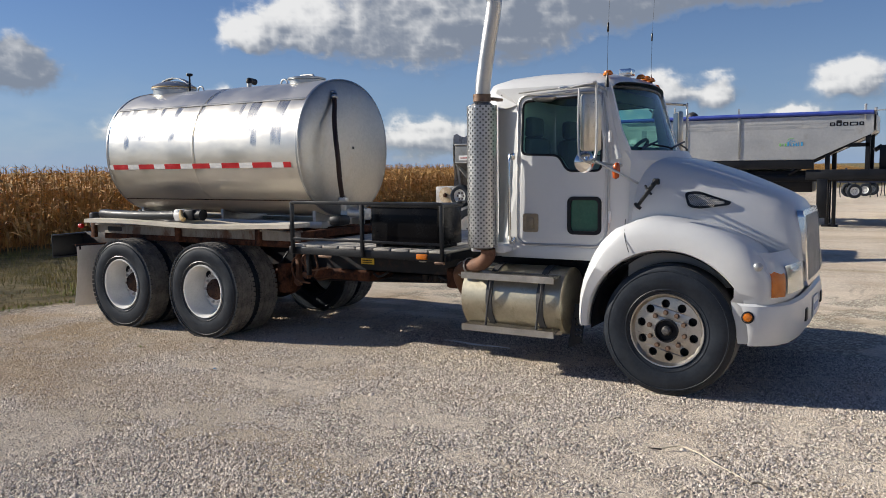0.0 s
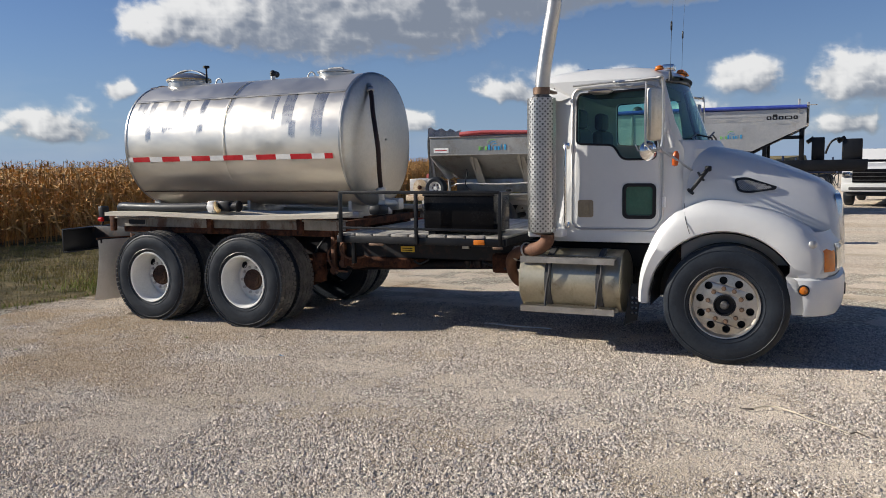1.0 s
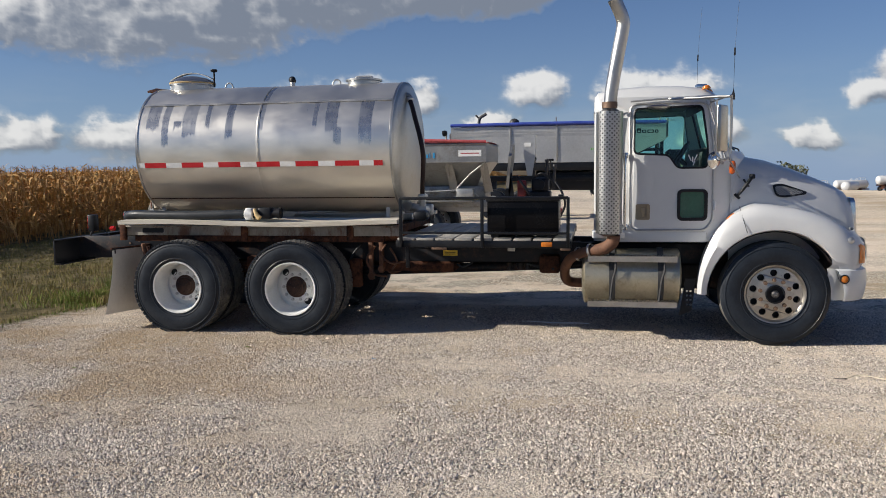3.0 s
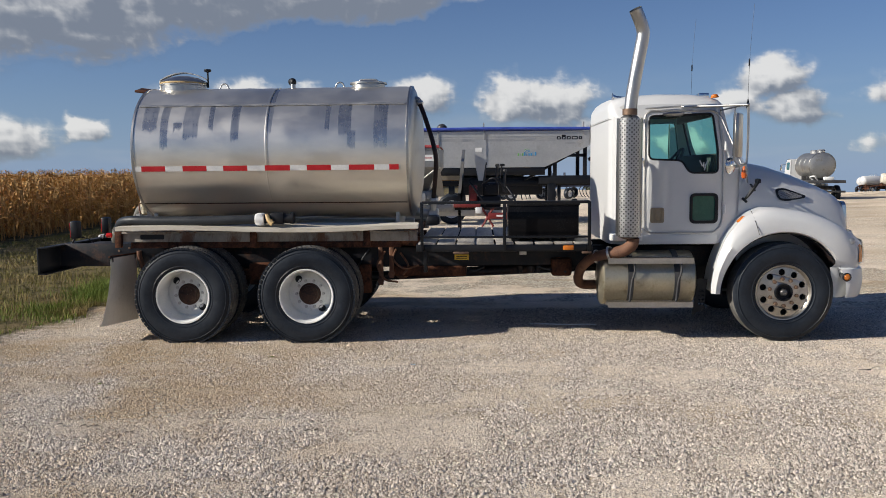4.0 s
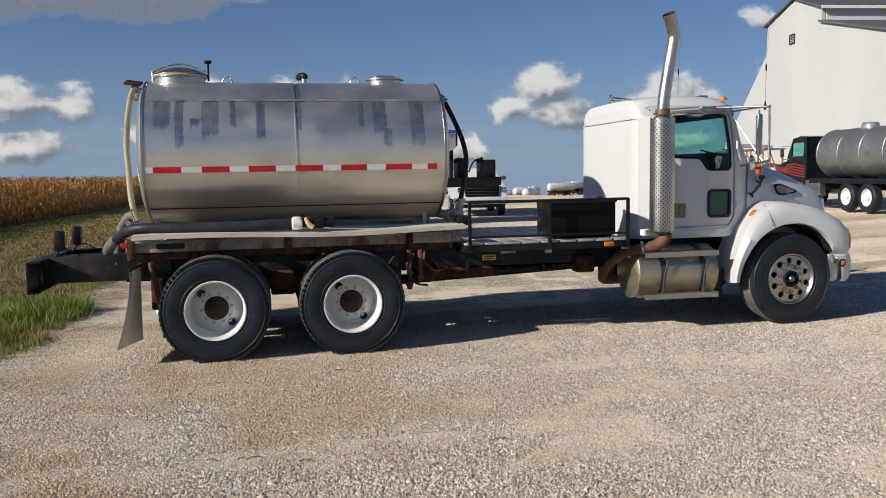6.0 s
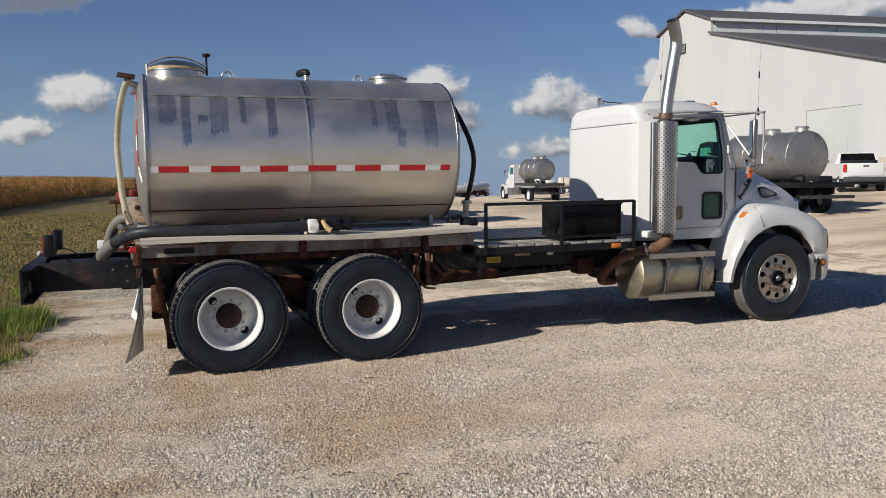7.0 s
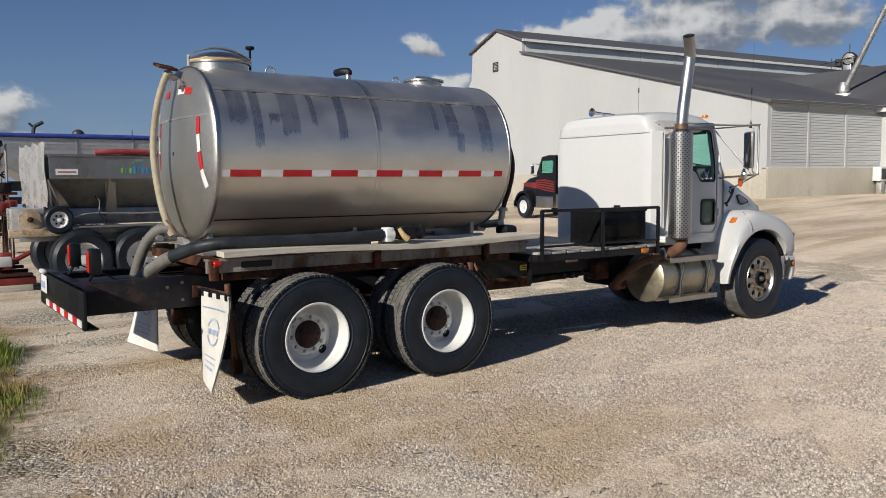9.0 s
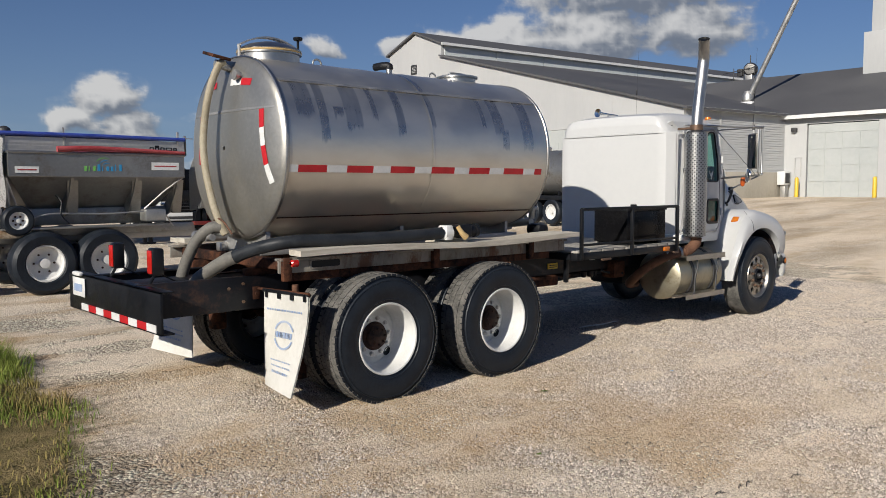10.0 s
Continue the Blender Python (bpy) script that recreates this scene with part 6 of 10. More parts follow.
# sight hose on the rear end, brown hose on the front end
pipe("sight_hose", [(-6.90, -0.17, 2.675), (-6.95, -0.15, 2.62), (-7.01, -0.10, 2.40), (-7.045, -0.07, 2.10), (-7.04, -0.07, 1.85), (-7.02, -0.14, 1.57), (-6.985, -0.20, 1.38), (-6.96, -0.235, 1.29)], 0.030, M_HOSE_CLEAR, tank, "yellowed clear sight hose", 14)
pipe("front_hose", [(-3.735, -0.405, 2.525), (-3.69, -0.455, 2.42), (-3.64, -0.53, 2.28), (-3.575, -0.60, 2.08), (-3.54, -0.615, 1.88), (-3.555, -0.575, 1.66), (-3.575, -0.52, 1.50), (-3.577, -0.50, 1.42)], 0.026, M_HOSE_RED, tank, "dark red-brown rubber hose", 12)
bm = bmesh.new()
rod(bm, (-3.577, -0.50, 1.47), (-3.585, -0.48, 1.33), 0.034, 12)
rod(bm, (-3.585, -0.48, 1.30), (-3.60, -0.10, 1.26), 0.042, 14)
rod(bm, (-3.60, -0.10, 1.26), (-3.82, -0.10, 1.30), 0.05, 14)
box(bm, (-3.66, -0.17, 1.2), (-3.54, -0.04, 1.33), 0.02)
turned(bm, [(0.052, -0.02), (0.056, -0.01), (0.056, 0.01), (0.052, 0.02)], (-3.578, -0.495, 1.44), (0, 0.05, 1), 14, True)
part("front_outlet", bm, M_GALV, tank, "grey outlet valve")
bm = bmesh.new()
tube(bm, [(-3.80, -0.36, 2.535), (-3.765, -0.38, 2.555), (-3.735, -0.405, 2.53)], 0.036, 12, 4)
turned(bm, [(0.034, 0), (0.042, 0.008), (0.042, 0.03), (0.034, 0.04)], (-3.732, -0.408, 2.53), (0.3, -0.25, -0.9), 12, True)
part("hose_fitting", bm, M_STACK, tank, "bright hose elbow")
part("outlet_cap", new_box((-3.66, -0.66, 1.17), (-3.50, -0.46, 1.28), 0.04), M_BLACK, tank)
bm = bmesh.new()
rod(bm, (-6.90, -0.12, 1.27), (-7.08, -0.12, 1.27), 0.035, 14)
rod(bm, (-7.05, 0.05, 1.27), (-7.05, -0.2, 1.27), 0.028, 12)
turned(bm, [(0.045, 0), (0.045, 0.05), (0.001, 0.05)], (-7.05, 0.05, 1.27), (0, 1, 0), 14)
part("rear_outlet", bm, M_GALV, tank, "silver rear drain valve")
pipe("rear_wire", [(-6.96, -0.35, 1.30), (-7.0, -0.28, 1.40), (-7.0, -0.15, 1.42), (-6.98, -0.08, 1.36)], 0.008, M_RUSTPIPE, tank, "", 6)
# saddle plates below the ends and the middle
for sx in (-6.72, -5.35, -3.98):
    bm = bmesh.new()
    prof = [(y, TZ - TH * (1 - (abs(y) / TW) ** 2.15) ** (1 / 2.15) - 0.002) for y in [-0.36 + 0.72 * k / 16 for k in range(17)]]
    prism(bm, [(y + TY, z) for y, z in prof + [(0.36, 1.13), (-0.36, 1.13)]], [], lambda y, z: (sx - 0.02, y, z), lambda y, z: (sx + 0.02, y, z))
    part("saddle", bm, M_GALV, tank, "grey steel saddle plate")
part("skid_rail", new_box((-6.8, -0.52, 1.127), (-3.85, -0.42, 1.20), 0.008), M_GALV, tank, "grey steel skid rail")
part("skid_rail", new_box((-6.8, 0.16, 1.127), (-3.85, 0.26, 1.20), 0.008), M_GALV, tank, "grey steel skid rail")

# ---- loose things on the bed ----
hose = thing("suction_hose", "thick black suction hose lying on wooden planks", "hose")
pipe("hose_body", [(-5.42, -1.10, 1.275), (-5.7, -1.10, 1.268), (-6.1, -1.09, 1.262), (-6.5, -1.05, 1.262), (-6.78, -1.0, 1.265), (-6.93, -0.90, 1.24), (-7.03, -0.74, 1.19), (-7.10, -0.63, 1.14)], 0.05, M_HOSE, hose, "", 16)
pipe("hose_end", [(-7.09, -0.645, 1.146), (-7.14, -0.57, 1.11), (-7.24, -0.39, 0.99), (-7.27, -0.33, 0.93)], 0.053, M_HOSE_GREY, hose, "dusty grey hose end", 16)
pipe("hose_tail", [(-6.97, -0.20, 1.35), (-7.04, -0.15, 1.345), (-7.12, -0.07, 1.25), (-7.17, 0.0, 1.11), (-7.20, 0.05, 0.97), (-7.21, 0.06, 0.90)], 0.047, M_HOSE_GREY, hose, "muddy grey lower hose", 16)
bm = bmesh.new()
turned(bm, [(0.052, 0), (0.062, 0.01), (0.062, 0.09), (0.052, 0.1)], (-5.41, -1.10, 1.275), (1, 0, 0), 18)
box(bm, (-5.40, -1.155, 1.213), (-5.32, -1.04, 1.34), 0.015)
part("valve_flange", bm, M_TAPE_WHITE, hose, "white plastic flange")
bm = bmesh.new()
rod(bm, (-5.32, -1.10, 1.28), (-5.0, -1.10, 1.285), 0.05, 16)
box(bm, (-5.25, -1.16, 1.225), (-5.1, -1.04, 1.345), 0.02)
turned(bm, [(0.06, 0), (0.06, 0.035), (0.05, 0.04)], (-5.04, -1.10, 1.285), (1, 0, 0), 18, True)
part("ball_valve", bm, M_BLACK, hose, "black plastic ball valve")
bm = bmesh.new()
tube(bm, [(-5.28, -1.16, 1.33), (-5.25, -1.185, 1.27), (-5.21, -1.19, 1.235)], lambda t: 0.018 + 0.012 * t, 8, 4)
part("valve_lever", bm, M_TAN, hose, "yellow-tan lever")
tbox = thing("tool_box", "gloss black steel box standing on the deck behind the railing", "tool box")
part("box_body", new_box((-2.775, -1.12, 1.06), (-2.05, -0.68, 1.425), 0.012), M_GLOSS_BLACK, tbox)
part("box_lid", new_box((-2.785, -1.13, 1.40), (-2.04, -0.67, 1.432), 0.008), M_BLACK, tbox)
for bx in (-2.7, -2.13):
    part("box_foot", new_box((bx - 0.04, -1.1, 1.03), (bx + 0.04, -0.7, 1.062), 0.004), M_BLACK, tbox)
part("box_latch", new_box((-2.075, -0.72, 1.43), (-2.02, -0.66, 1.455), 0.006), M_BLACK, tbox)


# ---- trailers behind the truck ----
def plain_wheel(parent, x, y, z, r, w, side=-1, name="wheel"):
    wob = thing(name, "", "")
    wob.parent = parent
    wob.location = (x, y, z)
    bm = bmesh.new()
    turned(bm, [(r * 0.56, -w * 0.4), (r * 0.62, -w * 0.52), (r * 0.85, -w * 0.54), (r * 0.96, -w * 0.42), (r, -w * 0.2), (r, w * 0.2), (r * 0.96, w * 0.42), (r * 0.85, w * 0.54), (r * 0.56, w * 0.4)], (0, 0, 0), (0, 1, 0), 36, False, True)
    part("tyre", bm, M_RUBBER, wob)
    bm = bmesh.new()
    turned(bm, [(r * 0.58, side * w * 0.46), (r * 0.54, side * w * 0.46), (r * 0.50, side * w * 0.25), (r * 0.3, side * w * 0.12), (r * 0.16, side * w * 0.14), (r * 0.15, side * w * 0.34), (0.001, side * w * 0.36)], (0, 0, 0), (0, 1, 0), 28)
    rim = part("rim", bm, M_RIM, wob, "white painted rim")
    for k in range(6):
        nut = new("lug_nut", NUT)
        nut.parent = wob
        a = 2 * math.pi * k / 6
        nut.location = (r * 0.3 * math.cos(a), side * w * 0.13, r * 0.3 * math.sin(a))
    return wob


def leaf_logo(parent, x, y, z, size, dark_bar=True):
    """A plain mark: three green-blue arcs over a word drawn as plain bars."""
    for k in range(3):
        bm = bmesh.new()
        pts = []
        for q in (0.0, 1.0):
            row = []
            for j in range(7):
                t = j / 6
                a = radians(165 - 110 * t)
                rr = size * (0.33 - 0.07 * k + 0.045 * q * math.sin(math.pi * t) + 0.01)
                row.append((x + size * 0.02 + rr * math.cos(a) + 0.06 * size * k, y, z + rr * math.sin(a) * 0.75 - 0.02 * k))
            pts.append(row)
        loft(bm, pts, False)
        part("leaf_mark", bm, M_TEAL_LOGO if k else M_GREEN_LOGO, parent)
    for k in range(9):
        x0 = x - size * 0.75 + size * 0.165 * k
        tall = k in (3, 7, 8)
        bm = new_box((x0, y - 0.002, z - size * 0.24), (x0 + size * (0.035 if k in (1, 4, 7) else 0.10), y + 0.002, z + size * (0.02 if tall else -0.06)))
        part("word_stroke", bm, M_GREEN_LOGO if k < 3 else M_TEAL_LOGO, parent, "stroke of a worn coloured word mark")


# near spreader with V-shaped hopper
spreader = thing("dry_spreader", "grey stainless V-hopper spreader trailer with faded red tarp", "trailer")
HX0, HX1, HY0, HY1 = -6.68, -3.90, 7.30, 9.35
bm = bmesh.new()
mid = (HY0 + HY1) / 2
outer = [(HX0, HX1, HY0, HY1, 2.22), (HX0, HX1, HY0, HY1, 1.85), (HX0 + 0.42, HX1 - 0.28, mid - 0.38, mid + 0.38, 1.33)]
rows = [[(a, c, z), (b, c, z), (b, d, z), (a, d, z)] for a, b, c, d, z in outer]
loft(bm, rows, True, False)
loft(bm, [[(x + (0.03 if x < -5 else -0.03), y + (0.03 if y < mid else -0.03), z) for x, y, z in row] for row in rows], True, False)
hopper = part("hopper", bm, M_HOPPER, spreader, "grey stainless V-shaped hopper", 20)
pipe("hopper_rim", [(HX0, HY0, 2.22), (HX1, HY0, 2.22), (HX1, HY1, 2.22), (HX0, HY1, 2.22), (HX0, HY0, 2.22)], 0.025, M_HOPPER, spreader, "", 8, 1, False)
pipe("hopper_crease", [(HX0, HY0 - 0.004, 1.85), (HX1, HY0 - 0.004, 1.85)], 0.014, M_HOPPER, spreader, "", 6, 1, False)
for rx in (-5.75, -4.72, -3.99):
    bm = bmesh.new()
    q = [(HY0 + 0.02, 1.84), (HY0 + 0.10, 1.84), (mid - 0.36, 1.35), (mid - 0.42, 1.18), (HY0 + 0.42, 1.25), (HY0 + 0.12, 1.62)]
    w = 0.02
    prism(bm, q, [], lambda y, z: (rx - w, y, z), lambda y, z: (rx + w, y, z))
    prism(bm, [(rx - 0.07, 1.80), (rx + 0.10, 1.80), (rx + 0.18, 1.22), (rx + 0.02, 1.22)], [], lambda x, z: (x, HY0 + 0.05 + (1.84 - z) * 0.55, z), lambda x, z: (x, HY0 + 0.075 + (1.84 - z) * 0.55, z))
    part("hopper_rib", bm, M_HOPPER, spreader, "grey steel rib", 20)
bm = bmesh.new()
box(bm, (HX0 + 0.35, mid - 0.45, 1.06), (HX1 - 0.1, mid + 0.45, 1.34), 0.02)
box(bm, (HX0 + 0.5, HY0 + 0.30, 0.90), (HX1 + 0.3, HY0 + 0.38, 1.05), 0.01)
part("conveyor_trough", bm, M_HOPPER, spreader, "grey conveyor trough")
bm = bmesh.new()
rows = []
for j in range(15):
    x = HX0 + 0.75 + (HX1 - HX0 - 0.75) * j / 14
    row = []
    for k in range(9):
        u = k / 8
        row.append((x, HY0 - 0.02 + (HY1 - HY0) * u, 2.235 + 0.035 * math.sin(math.pi * u) ** 0.7 + 0.008 * math.sin(5 * j + 3 * k) + 0.02 * math.sin(math.pi * j / 14)))
    rows.append(row)
loft(bm, rows, False)
part("tarp", bm, M_RED_TARP, spreader, "faded red roll tarp", 50)
pipe("tarp_roll", [(HX0 + 0.7, HY0 - 0.02, 2.275), (-5.3, HY0 - 0.03, 2.30), (HX1, HY0 - 0.02, 2.26)], lambda t: 0.05 - 0.02 * t, M_RED_TARP, spreader, "rolled red tarp edge", 10)
leaf_logo(hopper, -5.26, HY0 - 0.006, 2.04, 0.42)
for lx, w, h in ((-6.42, 0.17, 0.05), (-4.24, 0.24, 0.065)):
    part("paper_label", new_box((lx - w, HY0 - 0.008, 2.03 - h - (0.08 if lx < -5 else 0)), (lx + w, HY0 - 0.004, 2.03 + h - (0.08 if lx < -5 else 0)), 0), M_TAPE_WHITE, hopper, "white label with illegible print")
    part("print_bar", new_box((lx - w * 0.8, HY0 - 0.011, 2.02 - (0.08 if lx < -5 else 0)), (lx + w * 0.8, HY0 - 0.009, 2.04 - (0.08 if lx < -5 else 0)), 0), M_RED_TARP, hopper)
bm = bmesh.new()
box(bm, (-7.1, HY0 + 0.42, 0.80), (-2.6, HY0 + 0.54, 0.98), 0.01)
box(bm, (-7.1, HY1 - 0.54, 0.80), (-2.6, HY1 - 0.42, 0.98), 0.01)
for k in range(6):
    box(bm, (-7.0 + 0.85 * k, HY0 + 0.5, 0.82), (-6.92 + 0.85 * k, HY1 - 0.5, 0.95))
part("trailer_frame", bm, M_GALV, spreader, "grey trailer frame")
for wx in (-6.24, -5.28):
    plain_wheel(spreader, wx, HY0 + 0.02, 0.50, 0.50, 0.36)
    plain_wheel(spreader, wx, HY1 - 0.02, 0.50, 0.50, 0.36, 1)
bm = bmesh.new()
rod(bm, (-6.24, HY0 + 0.1, 0.5), (-6.24, HY1 - 0.1, 0.5), 0.06, 10)
rod(bm, (-5.28, HY0 + 0.1, 0.5), (-5.28, HY1 - 0.1, 0.5), 0.06, 10)
box(bm, (-6.3, HY0 + 0.45, 0.55), (-5.2, HY0 + 0.53, 0.75), 0.02)
part("walking_beam", bm, M_BLACK_DIRT, spreader)
plain_wheel(spreader, -6.57, HY0 + 0.05, 1.17, 0.235, 0.16, -1, "spare_wheel")
part("rear_box", new_box((-7.25, HY0 + 0.15, 0.98), (-6.75, HY0 + 0.7, 1.36), 0.02), M_SHEET, spreader, "pale rusty side box")
bm = bmesh.new()
turned(bm, [(0.17, 0), (0.17, 0.03), (0.05, 0.05), (0.001, 0.05)], (-6.98, HY0 + 0.15, 1.18), (0, -1, 0), 24)
part("round_cover", bm, M_OCHRE_WORN, spreader, "worn ochre round cover")
bm = bmesh.new()
turned(bm, [(0.045, 0), (0.045, 0.03), (0.02, 0.045), (0.001, 0.045)], (-6.98, HY0 + 0.10, 1.18), (0, -1, 0), 12)
part("cover_hub", bm, M_RUST, spreader, "rusty cover hub")
part("side_beam", new_box((-7.3, HY0 + 0.05, 0.90), (-6.35, HY0 + 0.2, 1.02), 0.01), M_OCHRE_WORN, spreader, "worn ochre side beam")
pipe("grease_line", [(-6.3, HY0 + 0.2, 1.2), (-6.0, HY0 + 0.18, 1.26), (-5.2, HY0 + 0.2, 1.24), (-4.3, HY0 + 0.2, 1.25), (-4.0, HY0 + 0.3, 1.0)], 0.015, M_GALV, spreader, "", 6)
part("control_box", new_box((-4.55, HY0 + 0.12, 1.10), (-4.2, HY0 + 0.4, 1.3), 0.015), M_GALV, spreader, "grey control box")
bm = bmesh.new()
prism(bm, [(HY0 + 0.05, 1.82), (mid - 0.15, 1.82), (mid - 0.3, 1.36), (HY0 + 0.42, 1.34)], [], lambda y, z: (HX0 - 0.02 + 0.5 * (1.84 - z), y, z), lambda y, z: (HX0 - 0.045 + 0.5 * (1.84 - z), y, z))
part("end_plate", bm, M_PAINT_DULL, spreader, "scuffed white hopper end plate", 20)
bm = bmesh.new()
rows = []
for j in range(9):
    z = 1.36 + 1.06 * j / 8
    rows.append([(-6.70 - 0.11 * k / 12 - 0.03 + 0.022 * math.sin(2.1 * k + 0.9 * j) * (1 - 0.5 * j / 8), HY0 + 0.03 + 2.0 * k / 12, z + 0.03 * math.sin(1.7 * k)) for k in range(13)])
loft(bm, rows, False)
loft(bm, [[(x - 0.006, y, z) for x, y, z in row] for row in rows], False)
part("end_sheet", bm, M_SHEET, spreader, "rumpled pale plastic sheet over the hopper end", 60)
for k in range(2):
    bm = bmesh.new()
    rod(bm, (HX0 - 0.02, HY0 + 0.12 + 0.8 * k, 1.84), (HX0 + 0.05, HY0 + 0.2 + 0.7 * k, 1.05), 0.03, 8)
    part("end_post", bm, M_GALV, spreader, "grey end post")
pipe("valve_line", [(-5.95, HY0 + 0.25, 1.55), (-5.9, HY0 + 0.15, 1.45), (-5.92, HY0 + 0.1, 1.25), (-5.8, HY0 + 0.12, 1.1)], 0.012, M_BLACK, spreader, "", 6)
part("fender_plate", new_box((-6.8, HY0 + 0.0, 1.02), (-4.2, HY0 + 0.42, 1.05), 0.008), M_HOPPER, spreader, "grey fender plate")
pipe("front_brace", [(-4.55, HY0 + 0.2, 1.30), (-4.25, HY0 + 0.08, 1.6), (-3.93, HY0 + 0.02, 1.84)], 0.014, M_GALV, spreader, "", 6, 1, False)
# front bulkhead and engine with red parts
bm = bmesh.new()
prism(bm, [(7.5, 1.3), (7.95, 1.25), (8.1, 1.95), (7.95, 2.2), (7.62, 2.2), (7.42, 1.95)], [], lambda y, z: (-3.52 + 0.1 * (z - 1.3), y, z), lambda y, z: (-3.46 + 0.1 * (z - 1.3), y, z))
part("end_shield", bm, M_HOPPER, spreader, "grey shield-shaped end plate")
engine = thing("engine_unit", "dark pump engine with red housing and hoses on a trailer frame", "engine")
bm = bmesh.new()
box(bm, (-3.28, 7.8, 0.98), (-2.62, 8.4, 1.22), 0.03)
box(bm, (-3.02, 7.85, 1.22), (-2.66, 8.35, 1.5), 0.04)
rod(bm, (-2.84, 7.7, 1.36), (-2.84, 8.3, 1.36), 0.11, 16)
part("engine_block", bm, M_BLACK_DIRT, engine, "greasy dark engine block")
for x0, z0, r in ((-2.72, 1.42, 0.032), (-2.98, 1.46, 0.026), (-2.56, 1.3, 0.03)):
    bm = bmesh.new()
    rod(bm, (x0, 7.9, z0), (x0 + 0.03, 7.88, z0 + 0.42), r, 10)
    turned(bm, [(r * 1.5, 0), (r * 1.6, 0.03), (r * 1.2, 0.06), (0.001, 0.065)], (x0 + 0.03, 7.88, z0 + 0.42), (0, 0, 1), 10)
    part("filter_post", bm, M_DKGREY, engine)
bm = bmesh.new()
box(bm, (-3.30, 7.66, 1.10), (-3.12, 7.86, 1.46), 0.03)
box(bm, (-3.27, 7.64, 1.30), (-3.15, 7.67, 1.42), 0.01)
turned(bm, [(0.06, 0), (0.075, 0.02), (0.075, 0.05), (0.001, 0.055)], (-3.21, 7.66, 1.2), (0, -1, 0), 16)
part("gear_case", bm, M_RED_PAINT, engine, "glossy red gear case")
part("red_beam", new_box((-3.62, 7.56, 0.99), (-3.05, 7.68, 1.06), 0.012), M_RED_PAINT, engine, "red cross beam")
part("red_beam", new_box((-2.90, 7.58, 0.74), (-2.36, 7.74, 0.87), 0.02), M_RED_PAINT, engine, "red lower beam")
part("beam_label", new_box((-2.72, 7.574, 0.79), (-2.58, 7.58, 0.83)), M_TAPE_WHITE, engine, "small white label")
for x0, x1 in ((-3.02, -2.78), (-2.78, -3.02)):
    bm = bmesh.new()
    rod(bm, (x0, 7.62, 0.58), (x1, 7.62, 0.98), 0.022, 8)
    part("jack_brace", bm, M_RED_PAINT, engine, "red crossed brace")
part("jack_foot", new_box((-3.16, 7.56, 0.86), (-3.02, 7.72, 1.0), 0.02), M_PAINT_DULL, engine, "dirty white jack head")
bm = bmesh.new()
loft(bm, [[(x0, 7.80, z), (x1, 7.80, z), (x1, 8.12, z), (x0, 8.12, z)] for x0, x1, z in ((-3.17, -2.93, 2.40), (-3.17, -2.93, 1.98), (-3.10, -3.0, 1.55))])
part("chute", bm, M_HOPPER_PALE, engine, "pale steel tapered chute", 20)
part("chute_mark", new_box((-3.16, 7.792, 2.16), (-3.02, 7.797, 2.24)), M_TAPE_WHITE, engine)
for x0, lean in ((-3.55, 0.10), (-3.42, -0.06)):
    bm = bmesh.new()
    prism(bm, [(x0 - 0.05, 0.98), (x0 + 0.09, 0.98), (x0 + 0.05 + lean, 1.62), (x0 + lean, 1.62)], [], lambda x, z: (x, 7.62, z), lambda x, z: (x, 7.66, z))
    part("guard_leg", bm, M_BLACK, engine, "black tapered guard leg")
bm = bmesh.new()
rod(bm, (-2.66, 7.7, 1.45), (-2.60, 7.68, 1.86), 0.014, 8)
box(bm, (-2.64, 7.65, 1.85), (-2.54, 7.71, 1.90), 0.012)
part("control_lever", bm, M_BLACK, engine, "black control lever")
for pts in ([(-3.3, 7.62, 1.55), (-3.2, 7.54, 1.42), (-3.05, 7.52, 1.2), (-2.95, 7.56, 1.02)], [(-2.5, 7.62, 1.42), (-2.36, 7.5, 1.2), (-2.3, 7.5, 0.95), (-2.4, 7.6, 0.7)], [(-2.95, 7.7, 1.5), (-2.8, 7.58, 1.6), (-2.62, 7.6, 1.5), (-2.5, 7.66, 1.3)]):
    pipe("engine_hose", pts, 0.024, M_BLACK, engine)
bm = bmesh.new()
for x0 in (-3.5, -2.5):
    box(bm, (x0 - 0.04, 7.72, 0.0), (x0 + 0.04, 7.8, 0.99), 0.008)
box(bm, (-3.6, 7.7, 0.93), (-2.4, 7.82, 0.99), 0.008)
part("engine_stand", bm, M_BLACK_DIRT, engine, "dark steel stand")
cold = thing("stacked_implement", "rusty red and white implement parts piled on timber blocks", "machinery")
for k in range(3):
    part("timber", new_box((-7.75, 7.6 + 0.4 * k, 0.0), (-6.95, 7.75 + 0.4 * k, 0.11), 0.01), M_WOOD, cold)
bm = bmesh.new()
box(bm, (-7.7, 7.6, 0.11), (-6.9, 8.6, 0.24), 0.02)
rod(bm, (-7.6, 7.7, 0.3), (-6.95, 7.8, 0.62), 0.04, 8)
box(bm, (-7.35, 7.9, 0.24), (-7.2, 8.2, 0.62), 0.02)
part("red_frame", bm, M_RED_PAINT, cold, "faded red steel frame")
bm = bmesh.new()
box(bm, (-7.7, 7.55, 0.42), (-7.25, 7.7, 0.58), 0.02, None)
part("white_panel", bm, M_PAINT_DULL, cold, "dirty white panel")

